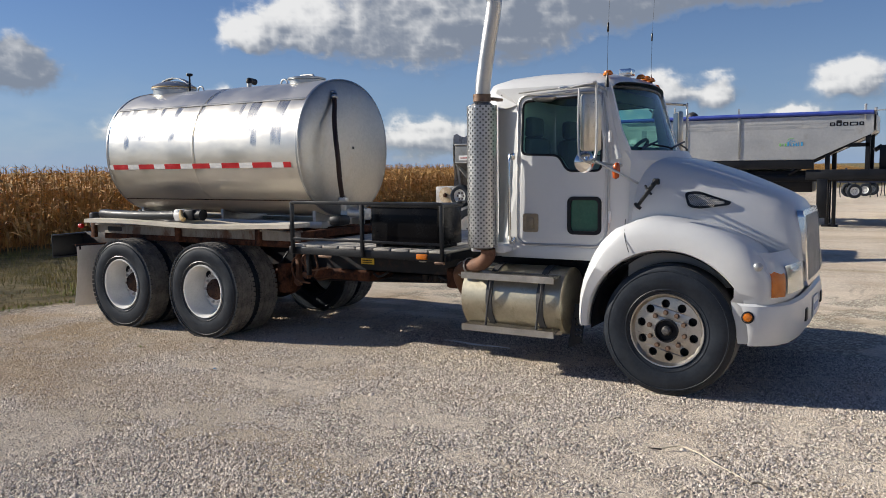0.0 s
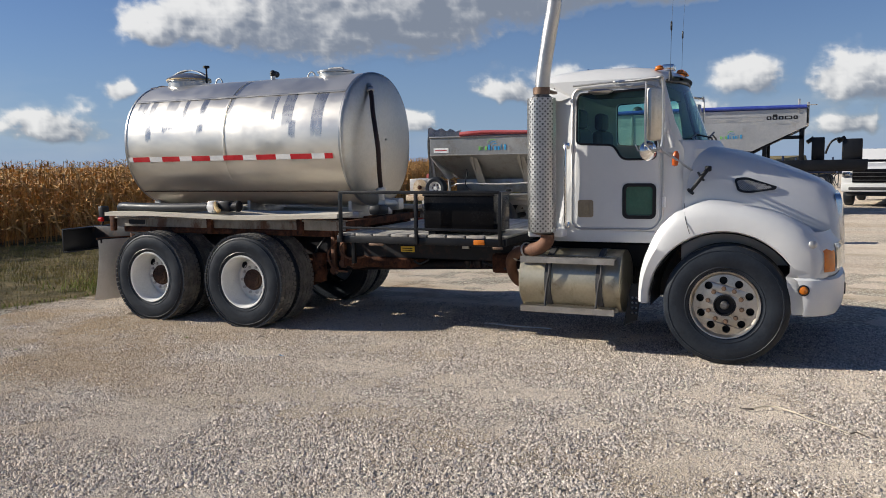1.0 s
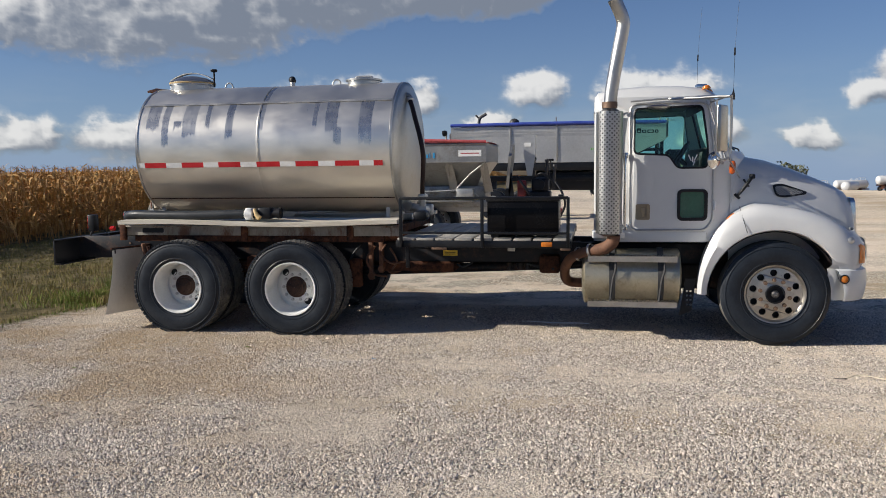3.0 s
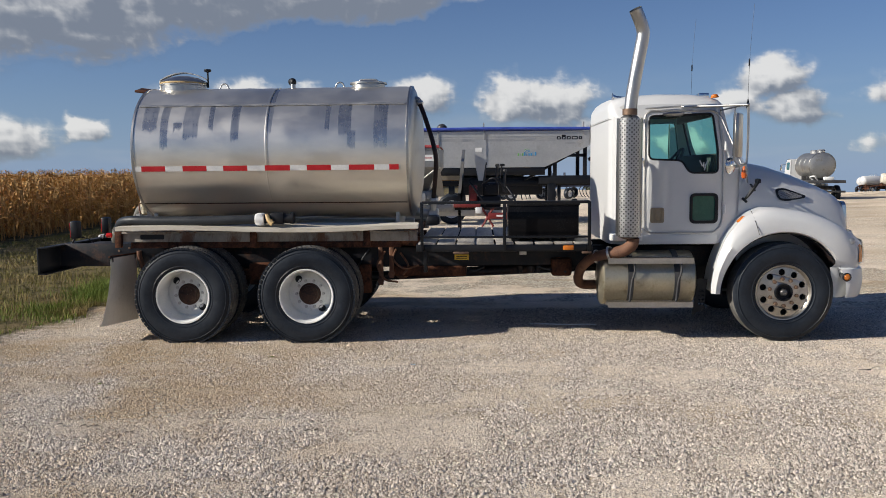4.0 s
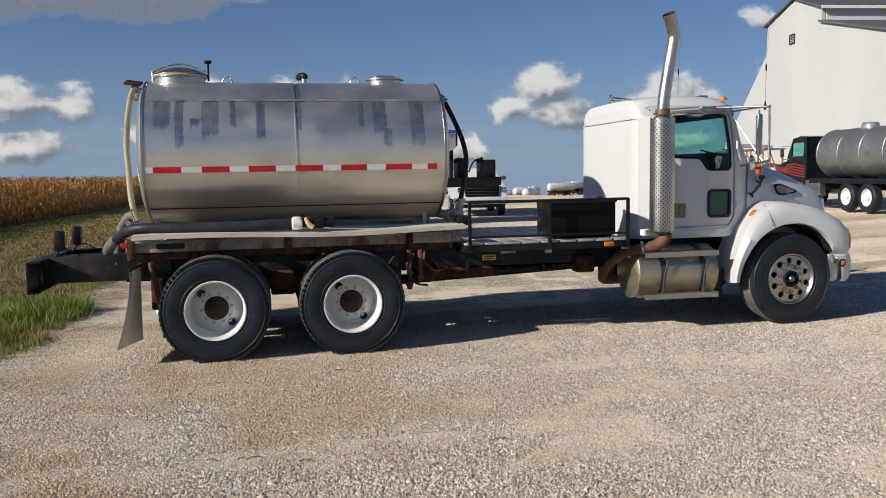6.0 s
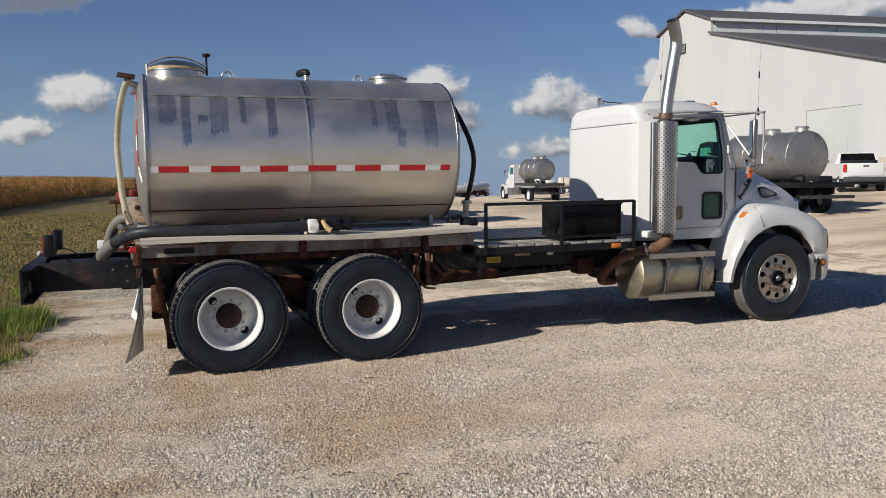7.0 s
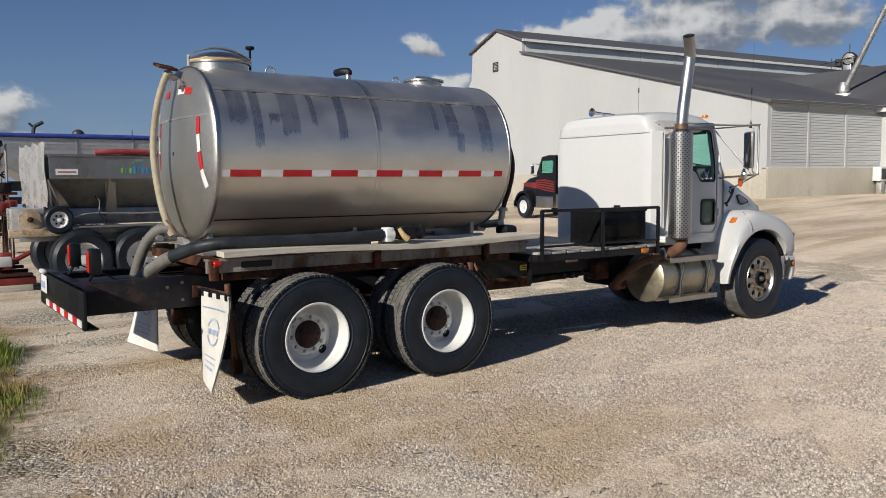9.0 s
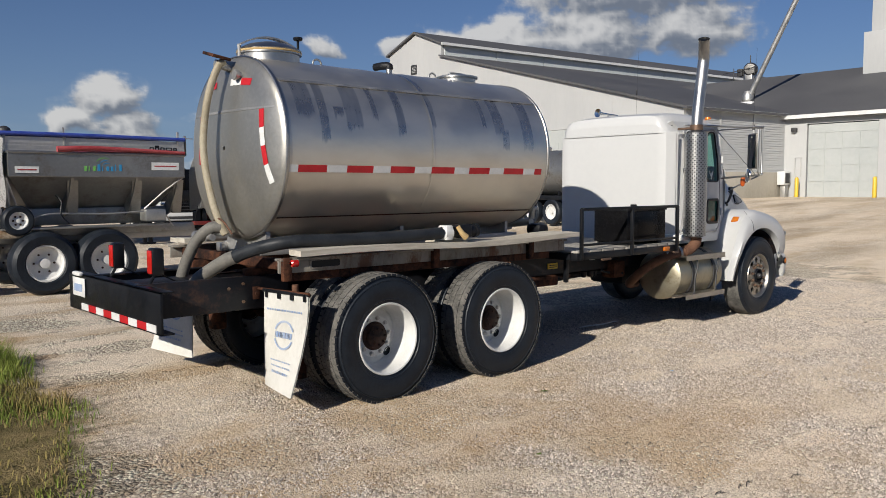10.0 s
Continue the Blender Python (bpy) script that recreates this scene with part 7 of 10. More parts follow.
for k, (x, y, z, r, h) in enumerate(((-7.25, 8.6, 1.28, 0.13, 0.17), (-7.05, 9.0, 1.36, 0.10, 0.12))):
    bm = bmesh.new()
    turned(bm, [(r * 0.9, 0), (r, 0.02), (r, h - 0.02), (r * 0.85, h)], (x, y, z), (0, 0, 1), 18, True)
    part("red_drum", bm, M_RED_PAINT, cold, "small red drum")
bm = bmesh.new()
for k in range(3):
    rod(bm, (-7.4 + 0.16 * k, 8.75, 0.24), (-7.38 + 0.16 * k, 8.8, 1.24), 0.015, 8)
box(bm, (-7.5, 8.45, 1.22), (-6.95, 9.15, 1.28), 0.01)
part("stand", bm, M_RUST, cold, "rusty stand")
bm = bmesh.new()
for k in range(4):
    box(bm, (-7.75 + 0.05 * k, 7.58 + 0.2 * k, 0.25 + 0.05 * k), (-6.95 - 0.04 * k, 7.70 + 0.2 * k, 0.30 + 0.05 * k), 0.008)
part("scrap_bars", bm, M_RUST, cold, "rusty scrap bars")

# folded auger stand with hoses beside the tender's end
stand = thing("auger_stand", "rusty folded auger stand with black hoses and red drum bracket", "machinery")
pipe("lean_pole", [(-6.97, 9.0, 2.32), (-7.3, 9.0, 1.69), (-7.63, 9.0, 1.06), (-7.66, 9.0, 0.5)], 0.022, M_RUST, stand, "leaning dark pole", 8, 2)
for x0 in (-6.98, -6.88):
    bm = bmesh.new()
    rod(bm, (x0, 9.4, 0.5), (x0, 9.4, 2.5), 0.022, 8)
    part("mast", bm, M_SHEET, stand, "chalky white mast")
for k in range(6):
    bm = bmesh.new()
    rod(bm, (-6.98, 9.4, 1.3 + 0.2 * k), (-6.88, 9.4, 1.34 + 0.2 * k), 0.014, 6)
    part("rung", bm, M_GALV, stand)
bm = bmesh.new()
turned(bm, [(0.001, -0.06), (0.06, -0.05), (0.07, 0), (0.05, 0.05), (0.001, 0.06)], (-6.99, 9.3, 2.50), (1, 0, 0.1), 12)
part("motor", bm, M_BLACK, stand, "small black motor")
for q in range(3):
    dz = 0.06 * q
    pipe("hose_loop", [(-6.93, 9.3, 1.88 + dz), (-7.1, 9.2, 1.98 - dz), (-7.32, 9.2, 1.86 + dz), (-7.4, 9.2, 1.72), (-7.25, 9.25, 1.66 + dz), (-7.05, 9.3, 1.62)], 0.014, M_HOSE, stand, "", 6)
for z, x0, x1, m in ((1.60, -7.52, -6.75, M_RED_PAINT), (1.22, -7.5, -6.9, M_GALV), (0.86, -7.42, -6.95, M_RED_PAINT)):
    part("cross_rail", new_box((x0, 9.15, z - 0.025), (x1, 9.45, z + 0.025), 0.008), m, stand)
part("gear_case", new_box((-7.42, 9.1, 0.90), (-7.02, 9.5, 1.15), 0.05), M_BLACK_DIRT, stand, "dark gear case")
part("hopper_stub", new_box((-7.08, 9.1, 1.62), (-6.84, 9.5, 1.80), 0.03), M_BLACK_DIRT, stand, "rusty box on the rail")
part("white_cap", new_box((-7.22, 9.05, 1.44), (-7.08, 9.2, 1.56), 0.02), M_SHEET, stand, "small white fitting")
for x0 in (-7.48, -6.95):
    part("stand_leg", new_box((x0 - 0.025, 9.25, 0.5), (x0 + 0.025, 9.3, 1.6), 0.005), M_RUST, stand)
stand.matrix_basis = Matrix.Translation((3.425, 3.08, -0.704)) @ Matrix.Scale(1.405, 4)

# far spreader with blue tarp
far_sp = thing("tender_trailer", "pale stainless tender trailer with blue tarp and black frame", "trailer")
AX0, AX1, AY0, AY1 = -6.35, 0.52, 17.0, 19.3
am = (AY0 + AY1) / 2
bm = bmesh.new()
prism(bm, [(AX0, 3.02), (AX1, 3.02), (AX1, 2.62), (AX1 - 0.08, 2.52), (-0.95, 1.86), (-5.6, 1.86), (AX0, 2.4)], [], lambda x, z: (x, AY0, z), lambda x, z: (x, AY0 + 0.03, z))
prism(bm, [(AX0, 3.02), (AX1, 3.02), (AX1, 2.62), (AX1 - 0.08, 2.52), (-0.95, 1.86), (-5.6, 1.86), (AX0, 2.4)], [], lambda x, z: (x, AY1, z), lambda x, z: (x, AY1 - 0.03, z))
loft(bm, [[(AX1, y, 3.02), (AX1, y, 2.62), (-0.95, y, 1.86)] for y in (AY0, AY1)], False)
loft(bm, [[(AX0, y, 3.02), (AX0, y, 2.4), (-5.6, y, 1.86)] for y in (AY0, AY1)], False)
loft(bm, [[(-0.95, AY0, 1.86), (-1.9, am - 0.4, 1.45), (-4.6, am - 0.4, 1.45), (-5.6, AY0, 1.86)], [(-0.95, AY1, 1.86), (-1.9, am + 0.4, 1.45), (-4.6, am + 0.4, 1.45), (-5.6, AY1, 1.86)]], False)
loft(bm, [[(-0.95, AY0, 1.86), (-5.6, AY0, 1.86)], [(-1.9, am - 0.4, 1.45), (-4.6, am - 0.4, 1.45)]], False)
hop2 = part("hopper", bm, M_HOPPER_PALE, far_sp, "pale stainless hopper side", 20)
part("stripe", new_box((AX0 + 0.2, AY0 - 0.006, 2.70), (-0.62, AY0 - 0.002, 2.78)), M_GALV, hop2, "dull bronze-grey stripe")
part("stripe", new_box((AX0 + 0.2, AY0 - 0.006, 2.82), (-0.62, AY0 - 0.002, 2.86)), M_GALV, hop2, "dull bronze-grey stripe")
for k, (w, h) in enumerate(((0.13, 0.1), (0.13, 0.15), (0.13, 0.1), (0.2, 0.1), (0.11, 0.1))):
    x = (-0.58, -0.42, -0.26, -0.10, 0.13)[k]
    bm = bmesh.new()
    prism(bm, rounded(x, 2.74, x + w, 2.74 + h, 0.02, 2), [rounded(x + 0.035, 2.765, x + w - 0.035, 2.74 + min(h, 0.1) - 0.025, 0.01, 2)], lambda a, b: (a, AY0 - 0.008, b), lambda a, b: (a, AY0 - 0.003, b))
    part("letter_shape", bm, M_BLACK, hop2, "black letter-like shape of a worn maker's mark")
part("number_bar", new_box((-0.3, AY0 - 0.006, 2.6), (0.02, AY0 - 0.002, 2.645)), M_GALV, hop2)
leaf_logo(hop2, -1.52, AY0 - 0.008, 2.33, 0.42)
for rx in (-2.9, -4.4):
    part("side_post", new_box((rx - 0.03, AY0 - 0.03, 1.9), (rx + 0.03, AY0, 3.05), 0.005), M_HOPPER, hop2)
bm = bmesh.new()
rows = []
for j in range(25):
    x = AX0 + (AX1 - 0.05 - AX0) * j / 24
    rows.append([(x, AY0 - 0.03 + (AY1 - AY0) * k / 8, 3.05 + 0.11 * math.sin(math.pi * k / 8) ** 0.5 + 0.015 * math.sin(3 * j + k)) for k in range(9)])
loft(bm, rows, False)
tube(bm, [(AX0, AY0 - 0.04, 3.08), (-3, AY0 - 0.05, 3.10), (AX1 - 0.05, AY0 - 0.04, 3.08)], 0.055, 10, 8)
part("tarp", bm, M_BLUE_TARP, far_sp, "deep blue roll tarp", 50)
bm = bmesh.new()
box(bm, (AX1 - 0.28, AY0 - 0.03, 2.9), (AX1 - 0.22, AY0 + 0.02, 3.30), 0.005)
tube(bm, [(AX1 - 0.1, AY0 - 0.02, 3.12), (AX1 + 0.22, AY0 - 0.02, 3.12)], 0.014, 6, 1, False)
part("tarp_bracket", bm, M_GALV, far_sp)
part("corner_post", new_box((AX1 - 0.05, AY0, 2.6), (AX1 + 0.02, AY0 + 0.06, 3.2), 0.005), M_GALV, far_sp)
part("tarp_bracket", new_box((-2.95, AY0 - 0.03, 3.0), (-2.91, AY0, 3.3)), M_GALV, far_sp)
bm = bmesh.new()
tube(bm, [(-5.45, AY0 + 0.2, 3.15), (-5.42, AY0 + 0.2, 3.32), (-5.3, AY0 + 0.2, 3.4), (-5.2, AY0 + 0.2, 3.46)], 0.05, 8, 4)
tube(bm, [(-5.45, AY0 + 0.2, 3.32), (-5.55, AY0 + 0.2, 3.42)], 0.03, 8, 1, False)
part("auger_bracket", bm, M_DKGREY, far_sp, "dark swing-arm bracket on the rim")
bm = bmesh.new()
turned(bm, [(0.17, 0), (0.15, 0.1), (0.08, 0.16), (0.001, 0.18)], (-4.3, AY0 + 0.3, 3.12), (0, 0, 1), 16)
part("hatch_dome", bm, M_DKGREY, far_sp, "dark round dome on the rim")
bm = bmesh.new()
box(bm, (-6.4, AY0 + 0.3, 1.25), (2.0, AY0 + 0.45, 1.42), 0.01)
box(bm, (-6.4, AY1 - 0.45, 1.25), (2.0, AY1 - 0.3, 1.42), 0.01)
box(bm, (0.0, AY0 + 0.1, 1.38), (2.05, AY1 - 0.1, 1.5), 0.01)
for px in (-0.62, 0.35):
    box(bm, (px - 0.06, AY0 + 0.1, 1.42), (px + 0.06, AY0 + 0.22, 2.3 if px < 0 else 2.75), 0.005)
    box(bm, (px - 0.06, AY1 - 0.22, 1.42), (px + 0.06, AY1 - 0.1, 2.3 if px < 0 else 2.75), 0.005)
box(bm, (-0.65, AY0 + 0.1, 2.18), (0.4, AY0 + 0.2, 2.28))
rod(bm, (-1.6, AY0 + 0.15, 1.45), (0.3, AY0 + 0.15, 2.5), 0.045, 8)
for px in (-0.62, -0.45):
    box(bm, (px - 0.05, AY0 + 0.4, 0.06), (px + 0.05, AY0 + 0.5, 1.3), 0.005)
    box(bm, (px - 0.12, AY0 + 0.33, 0.0), (px + 0.12, AY0 + 0.57, 0.06), 0.005)
box(bm, (-0.8, AY1 - 0.5, 0.0), (-0.65, AY1 - 0.4, 1.3), 0.005)
box(bm, (-1.15, AY0 + 0.08, 1.30), (2.05, AY0 + 0.24, 1.58), 0.01)
box(bm, (-0.86, AY0 + 0.06, 0.25), (-0.60, AY0 + 0.26, 1.32), 0.01)
# black side rail, added to give the hopper's underside its shade
box(bm, (-6.2, AY0 + 0.02, 1.60), (-0.95, AY0 + 0.14, 1.86), 0.01)
box(bm, (-3.6, AY0 + 0.4, 0.95), (-1.0, AY0 + 1.3, 1.55), 0.04)
rod(bm, (-1.3, AY0 + 0.12, 1.75), (-0.2, AY0 + 0.12, 2.45), 0.06, 8)
part("gooseneck_frame", bm, M_BLACK, far_sp, "black gooseneck frame and landing legs")
for bx, w in ((0.62, 0.34), (1.42, 0.5)):
    bm = bmesh.new()
    box(bm, (bx, AY0 + 0.3, 1.56), (bx + w, AY0 + 1.0, 2.22 if bx < 1 else 2.16), 0.03)
    box(bm, (bx + 0.08, AY0 + 0.5, 1.5), (bx + w - 0.08, AY0 + 0.9, 1.57))
    rod(bm, (bx + 0.05, AY0 + 0.4, 2.2), (bx - 0.12, AY0 + 0.35, 2.08), 0.06, 10)
    part("engine_box", bm, M_BLACK, far_sp, "black engine enclosure")
pipe("engine_pipe", [(0.98, AY0 + 0.3, 1.75), (1.1, AY0 + 0.25, 2.05), (1.28, AY0 + 0.25, 2.17), (1.45, AY0 + 0.3, 2.15)], 0.03, M_BLACK, far_sp)
for wx in (-5.0, -4.0):
    plain_wheel(far_sp, wx, AY0 + 0.25, 0.5, 0.5, 0.3)
    plain_wheel(far_sp, wx, AY1 - 0.25, 0.5, 0.5, 0.3, 1)
rod_bm = bmesh.new()
for wx in (-5.0, -4.0):
    rod(rod_bm, (wx, AY0 + 0.3, 0.5), (wx, AY1 - 0.3, 0.5), 0.07, 10)
    box(rod_bm, (wx - 0.1, AY0 + 0.35, 0.5), (wx + 0.1, AY0 + 0.45, 1.3), 0.01)
part("axle", rod_bm, M_BLACK, far_sp)


# white pickup facing the yard, seen below the gooseneck
def pickup(name, label, at, rz, paint, bed=True):
    """A full-size pickup with its nose along +x."""
    p = thing(name, label, "pickup truck", "", at, rz)
    bm = bmesh.new()
    prof = [(-2.75, 0.62), (-2.78, 1.36), (-1.0, 1.36), (-0.98, 1.40), (-0.78, 1.88), (0.45, 1.90), (1.05, 1.42), (2.55, 1.32), (2.80, 1.18), (2.85, 0.62)]
    rows = []
    for y in (-0.98, -0.93, -0.86, 0.86, 0.93, 0.98):
        s = 0.0 if abs(y) < 0.9 else (0.02 if abs(y) < 0.95 else 0.06)
        rows.append([(x * (1 - s * 0.1), y * (0.86 if z > 1.5 else 1.0), z - s * (0.6 if z > 0.7 else -0.3)) for x, z in prof])
    loft(bm, rows)
    body = part("body", bm, paint, p, "", 25)
    bm = bmesh.new()
    for s in (-1, 1):
        prism(bm, [(-0.92, 1.42), (-0.74, 1.82), (0.42, 1.84), (0.92, 1.43)], [], lambda x, z: (x, s * (0.955 - 0.13 * (z - 1.4) / 0.45), z), lambda x, z: (x, s * (0.90 - 0.13 * (z - 1.4) / 0.45), z))
    loft(bm, [[(1.02, y, 1.45) for y in (-0.8, 0, 0.8)], [(0.47, y, 1.86) for y in (-0.72, 0, 0.72)]], False)
    loft(bm, [[(-1.0, y, 1.42) for y in (-0.8, 0, 0.8)], [(-0.80, y, 1.84) for y in (-0.72, 0, 0.72)]], False)
    part("windows", bm, M_GLOSS_BLACK, p, "dark tinted windows")
    bm = bmesh.new()
    box(bm, (2.78, -0.66, 0.80), (2.88, 0.66, 1.24), 0.02)
    part("grille", bm, M_GLOSS_BLACK, p, "dark grille")
    for k in range(3):
        part("grille_bar", new_box((2.87, -0.64, 0.87 + 0.12 * k), (2.895, 0.64, 0.89 + 0.12 * k), 0.004), M_DKGREY, p)
    for s in (-1, 1):
        part("headlamp", new_box((2.72, s * 0.84 - 0.12, 0.98), (2.87, s * 0.84 + 0.12, 1.15), 0.03), M_CHROME, p, "clear headlamp")
        part("tail_lamp", new_box((-2.82, s * 0.90 - 0.08, 0.95), (-2.74, s * 0.90 + 0.07, 1.30), 0.02), M_RED, p, "red tail lamp")
        bm = bmesh.new()
        box(bm, (0.85, s * 1.0 - 0.02, 1.42), (1.0, s * 1.18, 1.58), 0.03)
        part("wing_mirror", bm, M_DKGREY, p)
    part("bumper", new_box((2.70, -0.98, 0.50), (2.95, 0.98, 0.78), 0.05), paint, p)
    part("lower_grille", new_box((2.9, -0.75, 0.56), (2.965, 0.75, 0.66), 0.02), M_DKGREY, p)
    part("rear_bumper", new_box((-2.95, -0.95, 0.50), (-2.72, 0.95, 0.72), 0.03), M_DKGREY, p, "dark step bumper")
    part("tailgate", new_box((-2.815, -0.76, 0.76), (-2.77, 0.76, 1.34), 0.02), paint, p)
    part("tailgate_handle", new_box((-2.83, -0.12, 1.18), (-2.81, 0.12, 1.26), 0.01), M_DKGREY, p)
    part("underbody", new_box((-2.6, -0.85, 0.36), (2.7, 0.85, 0.62), 0.02), M_DKGREY, p)
    for wx in (-1.75, 1.75):
        for s in (-1, 1):
            plain_wheel(p, wx, s * 0.86, 0.39, 0.39, 0.27, s)
    return p


pickup("pickup_truck", "white pickup truck facing the yard with dark grille", (2.95, 24.1, 0.0), -99, M_PAINT)
tail = pickup("pickup_truck", "white pickup with red tail lamps parked before the shed door", (26.3, 22.4, 0.66), 54, M_PAINT)
part("bed_box", new_box((-1.35, -0.80, 1.30), (-0.98, 0.80, 1.50), 0.03), M_BLACK, tail, "black box across the pickup bed")


# ---- tank trucks further off ----
def far_tanker(name, label, at, rz, paint, stripe, tank_mat, box_mat, tank_r, tank_l, tank_z, rear_wheels):
    """Conventional truck with its nose along +x and a round tank behind the cab."""
    p = thing(name, label, "tank truck", "", at, rz)
    bm = bmesh.new()
    prism(bm, [(0.9, 1.0), (0.95, 2.75), (2.0, 2.72), (2.35, 2.0), (2.4, 1.0)], [rounded(1.15, 2.02, 2.05, 2.55, 0.08)], lambda x, z: (x, -1.0 + 0.05 * max(0, z - 1.9), z), lambda x, z: (x, -0.94 + 0.05 * max(0, z - 1.9), z))
    prism(bm, [(0.9, 1.0), (0.95, 2.75), (2.0, 2.72), (2.35, 2.0), (2.4, 1.0)], [rounded(1.15, 2.02, 2.05, 2.55, 0.08)], lambda x, z: (x, 1.0 - 0.05 * max(0, z - 1.9), z), lambda x, z: (x, 0.94 - 0.05 * max(0, z - 1.9), z))
    loft(bm, [[(0.95, y, 2.75), (1.4, y, 2.80), (2.0, y, 2.72)] for y in (-0.96, 0, 0.96)], False)
    loft(bm, [[(0.9, y, 1.0), (0.95, y, 2.75)] for y in (-0.98, 0.98)], False)
    rows = []
    for x, top, w in ((2.3, 2.02, 0.85), (2.9, 1.95, 0.8), (3.6, 1.84, 0.74), (3.85, 1.7, 0.7), (3.9, 1.1, 0.7)):
        rows.append([(x, -w * math.copysign(abs(math.cos(math.pi * k / 12)) ** 0.5, math.cos(math.pi * k / 12)), 1.0 + (top - 1.0) * abs(math.sin(math.pi * k / 12)) ** 0.5) for k in range(13)])
    loft(bm, rows, False)
    cabb = part("cab", bm, paint, p, "", 30)
    for s in (-1, 1):
        bm = bmesh.new()
        loft(bm, [[(3.25 + r * math.cos(a), s * y, 0.52 + r * math.sin(a)) for a in [math.pi * k / 10 for k in range(11)]] for y, r in ((1.16, 0.62), (1.16, 0.72), (0.7, 0.74))], False)
        part("fender", bm, box_mat if paint is not M_PAINT else paint, p, "", 40)
    bm = bmesh.new()
    prism(bm, rounded(1.15, 2.02, 2.05, 2.55, 0.08), [], lambda x, z: (x, -0.955, z), lambda x, z: (x, -0.95, z))
    prism(bm, rounded(1.15, 2.02, 2.05, 2.55, 0.08), [], lambda x, z: (x, 0.955, z), lambda x, z: (x, 0.95, z))
    loft(bm, [[(2.08, y, 2.62), (2.34, y, 2.05)] for y in (-0.85, 0.85)], False)
    g = part("cab_glass", bm, M_GLASS, p)
    g.visible_shadow = False
    if stripe:
        for side in (-1, 1):
            for k in range(5):
                bm = bmesh.new()
                loft(bm, [[(x, side * (1.012 if x < 2.4 else (0.86 - 0.1 * (x - 2.4) / 1.4) + 0.02), z0 + dz) for x, z0 in ((1.0, 1.18 + 0.10 * k), (1.7, 1.24 + 0.11 * k), (2.39, 1.36 + 0.075 * k))] for dz in (0, 0.06)], False)
                part("flame_stripe", bm, stripe, p, "red sweep stripe")
            bm = bmesh.new()
            loft(bm, [[(x, side * (w + 0.012), z) for x, w, z in ((2.4, 0.845, 1.30 + dz), (2.9, 0.795, 1.36 + dz * 0.9), (3.5, 0.745, 1.42 + dz * 0.7), (3.8, 0.705, 1.45 + dz * 0.5))] for dz in (0, 0.28)], False)
            part("flame_stripe", bm, stripe, p, "red sweep panel on the hood")
    bm = bmesh.new()
    prof = [(0.001, -0.16), (0.5, -0.13), (0.87, -0.05), (1.0, 0.0), (1.0, tank_l), (0.87, tank_l + 0.05), (0.5, tank_l + 0.13), (0.001, tank_l + 0.16)]
    turned(bm, [(r * tank_r, d) for r, d in prof], (0.45, 0, tank_z), (-1, 0, 0), 48)
    tk = part("tank", bm, tank_mat, p, "polished round steel tank", 50)
    for k in range(4):
        bm = bmesh.new()
        turned(bm, [(tank_r + d, h) for d, h in ((0.003, -0.03), (0.012, -0.02), (0.012, 0.02), (0.003, 0.03))], (0.4 - (tank_l - 0.05) * k / 3, 0, tank_z), (1, 0, 0), 48)
        part("tank_band", bm, tank_mat, tk)
    bm = bmesh.new()
    turned(bm, [(0.3, 0), (0.3, 0.15), (0.25, 0.22), (0.001, 0.24)], (0.45 - tank_l * 0.5, 0, tank_z + tank_r - 0.05), (0, 0, 1), 20)
    part("manhole", bm, M_GALV, tk)
    bm = bmesh.new()
    turned(bm, [(0.22, 0), (0.22, 0.16), (0.26, 0.17), (0.2, 0.24), (0.001, 0.25)], (0.75 - tank_l, 0, tank_z + tank_r - 0.05), (0, 0, 1), 20)
    part("manhole", bm, M_GALV, tk)
    bm = bmesh.new()
    back = 0.45 - tank_l
    box(bm, (back - 0.9, -0.5, 0.75), (3.6, -0.38, 1.0), 0.01)
    box(bm, (back - 0.9, 0.38, 0.75), (3.6, 0.5, 1.0), 0.01)
    part("chassis", bm, M_BLACK, p)
    bm = bmesh.new()
    top = max(1.16, tank_z - tank_r - 0.12)
    box(bm, (back - 1.15, -1.12, top - 0.18), (0.5, 1.12, top), 0.02)
    for q in (0.15, 0.5, 0.85):
        box(bm, (back + tank_l * q - 0.04, -tank_r * 0.6, top), (back + tank_l * q + 0.04, tank_r * 0.6, tank_z - tank_r * 0.75), 0.01)
    part("flat_bed", bm, M_DKGREY if paint is M_PAINT else M_BLACK, p, "steel flat bed")
    bm = bmesh.new()
    box(bm, (back - 0.75, -0.55, top), (back - 0.35, 0.05, top + 0.22), 0.06)
    tube(bm, [(back - 0.4, 0.4, top), (back - 0.6, 0.6, top + 0.25), (back - 0.3, 0.8, top + 0.2), (back - 0.2, 0.6, top)], 0.05, 8, 4)
    part("pump_box", bm, M_TAPE_WHITE if paint is M_PAINT else M_BLACK_DIRT, p)
    for s in (-1, 1):
        part("side_box", new_box((-0.2, s * 1.0 - 0.18, 0.5), (0.8, s * 1.0 + 0.1, 1.1), 0.03), M_ALU, p, "aluminium side box")
        part("side_box", new_box((1.0, s * 1.0 - 0.18, 0.5), (2.3, s * 1.0 + 0.1, 1.0), 0.03), M_ALU, p, "aluminium step box")
        for wx in (3.25, *rear_wheels):
            plain_wheel(p, wx, s * 0.98, 0.52, 0.52, 0.30, s)
        bm = bmesh.new()
        tube(bm, [(2.2, s * 0.95, 2.4), (2.35, s * 1.25, 2.4), (2.35, s * 1.25, 1.95), (2.2, s * 0.95, 1.9)], 0.015, 6, 3)
        box(bm, (2.3, s * 1.25 - 0.08, 2.0), (2.36, s * 1.25 + 0.08, 2.36), 0.02)
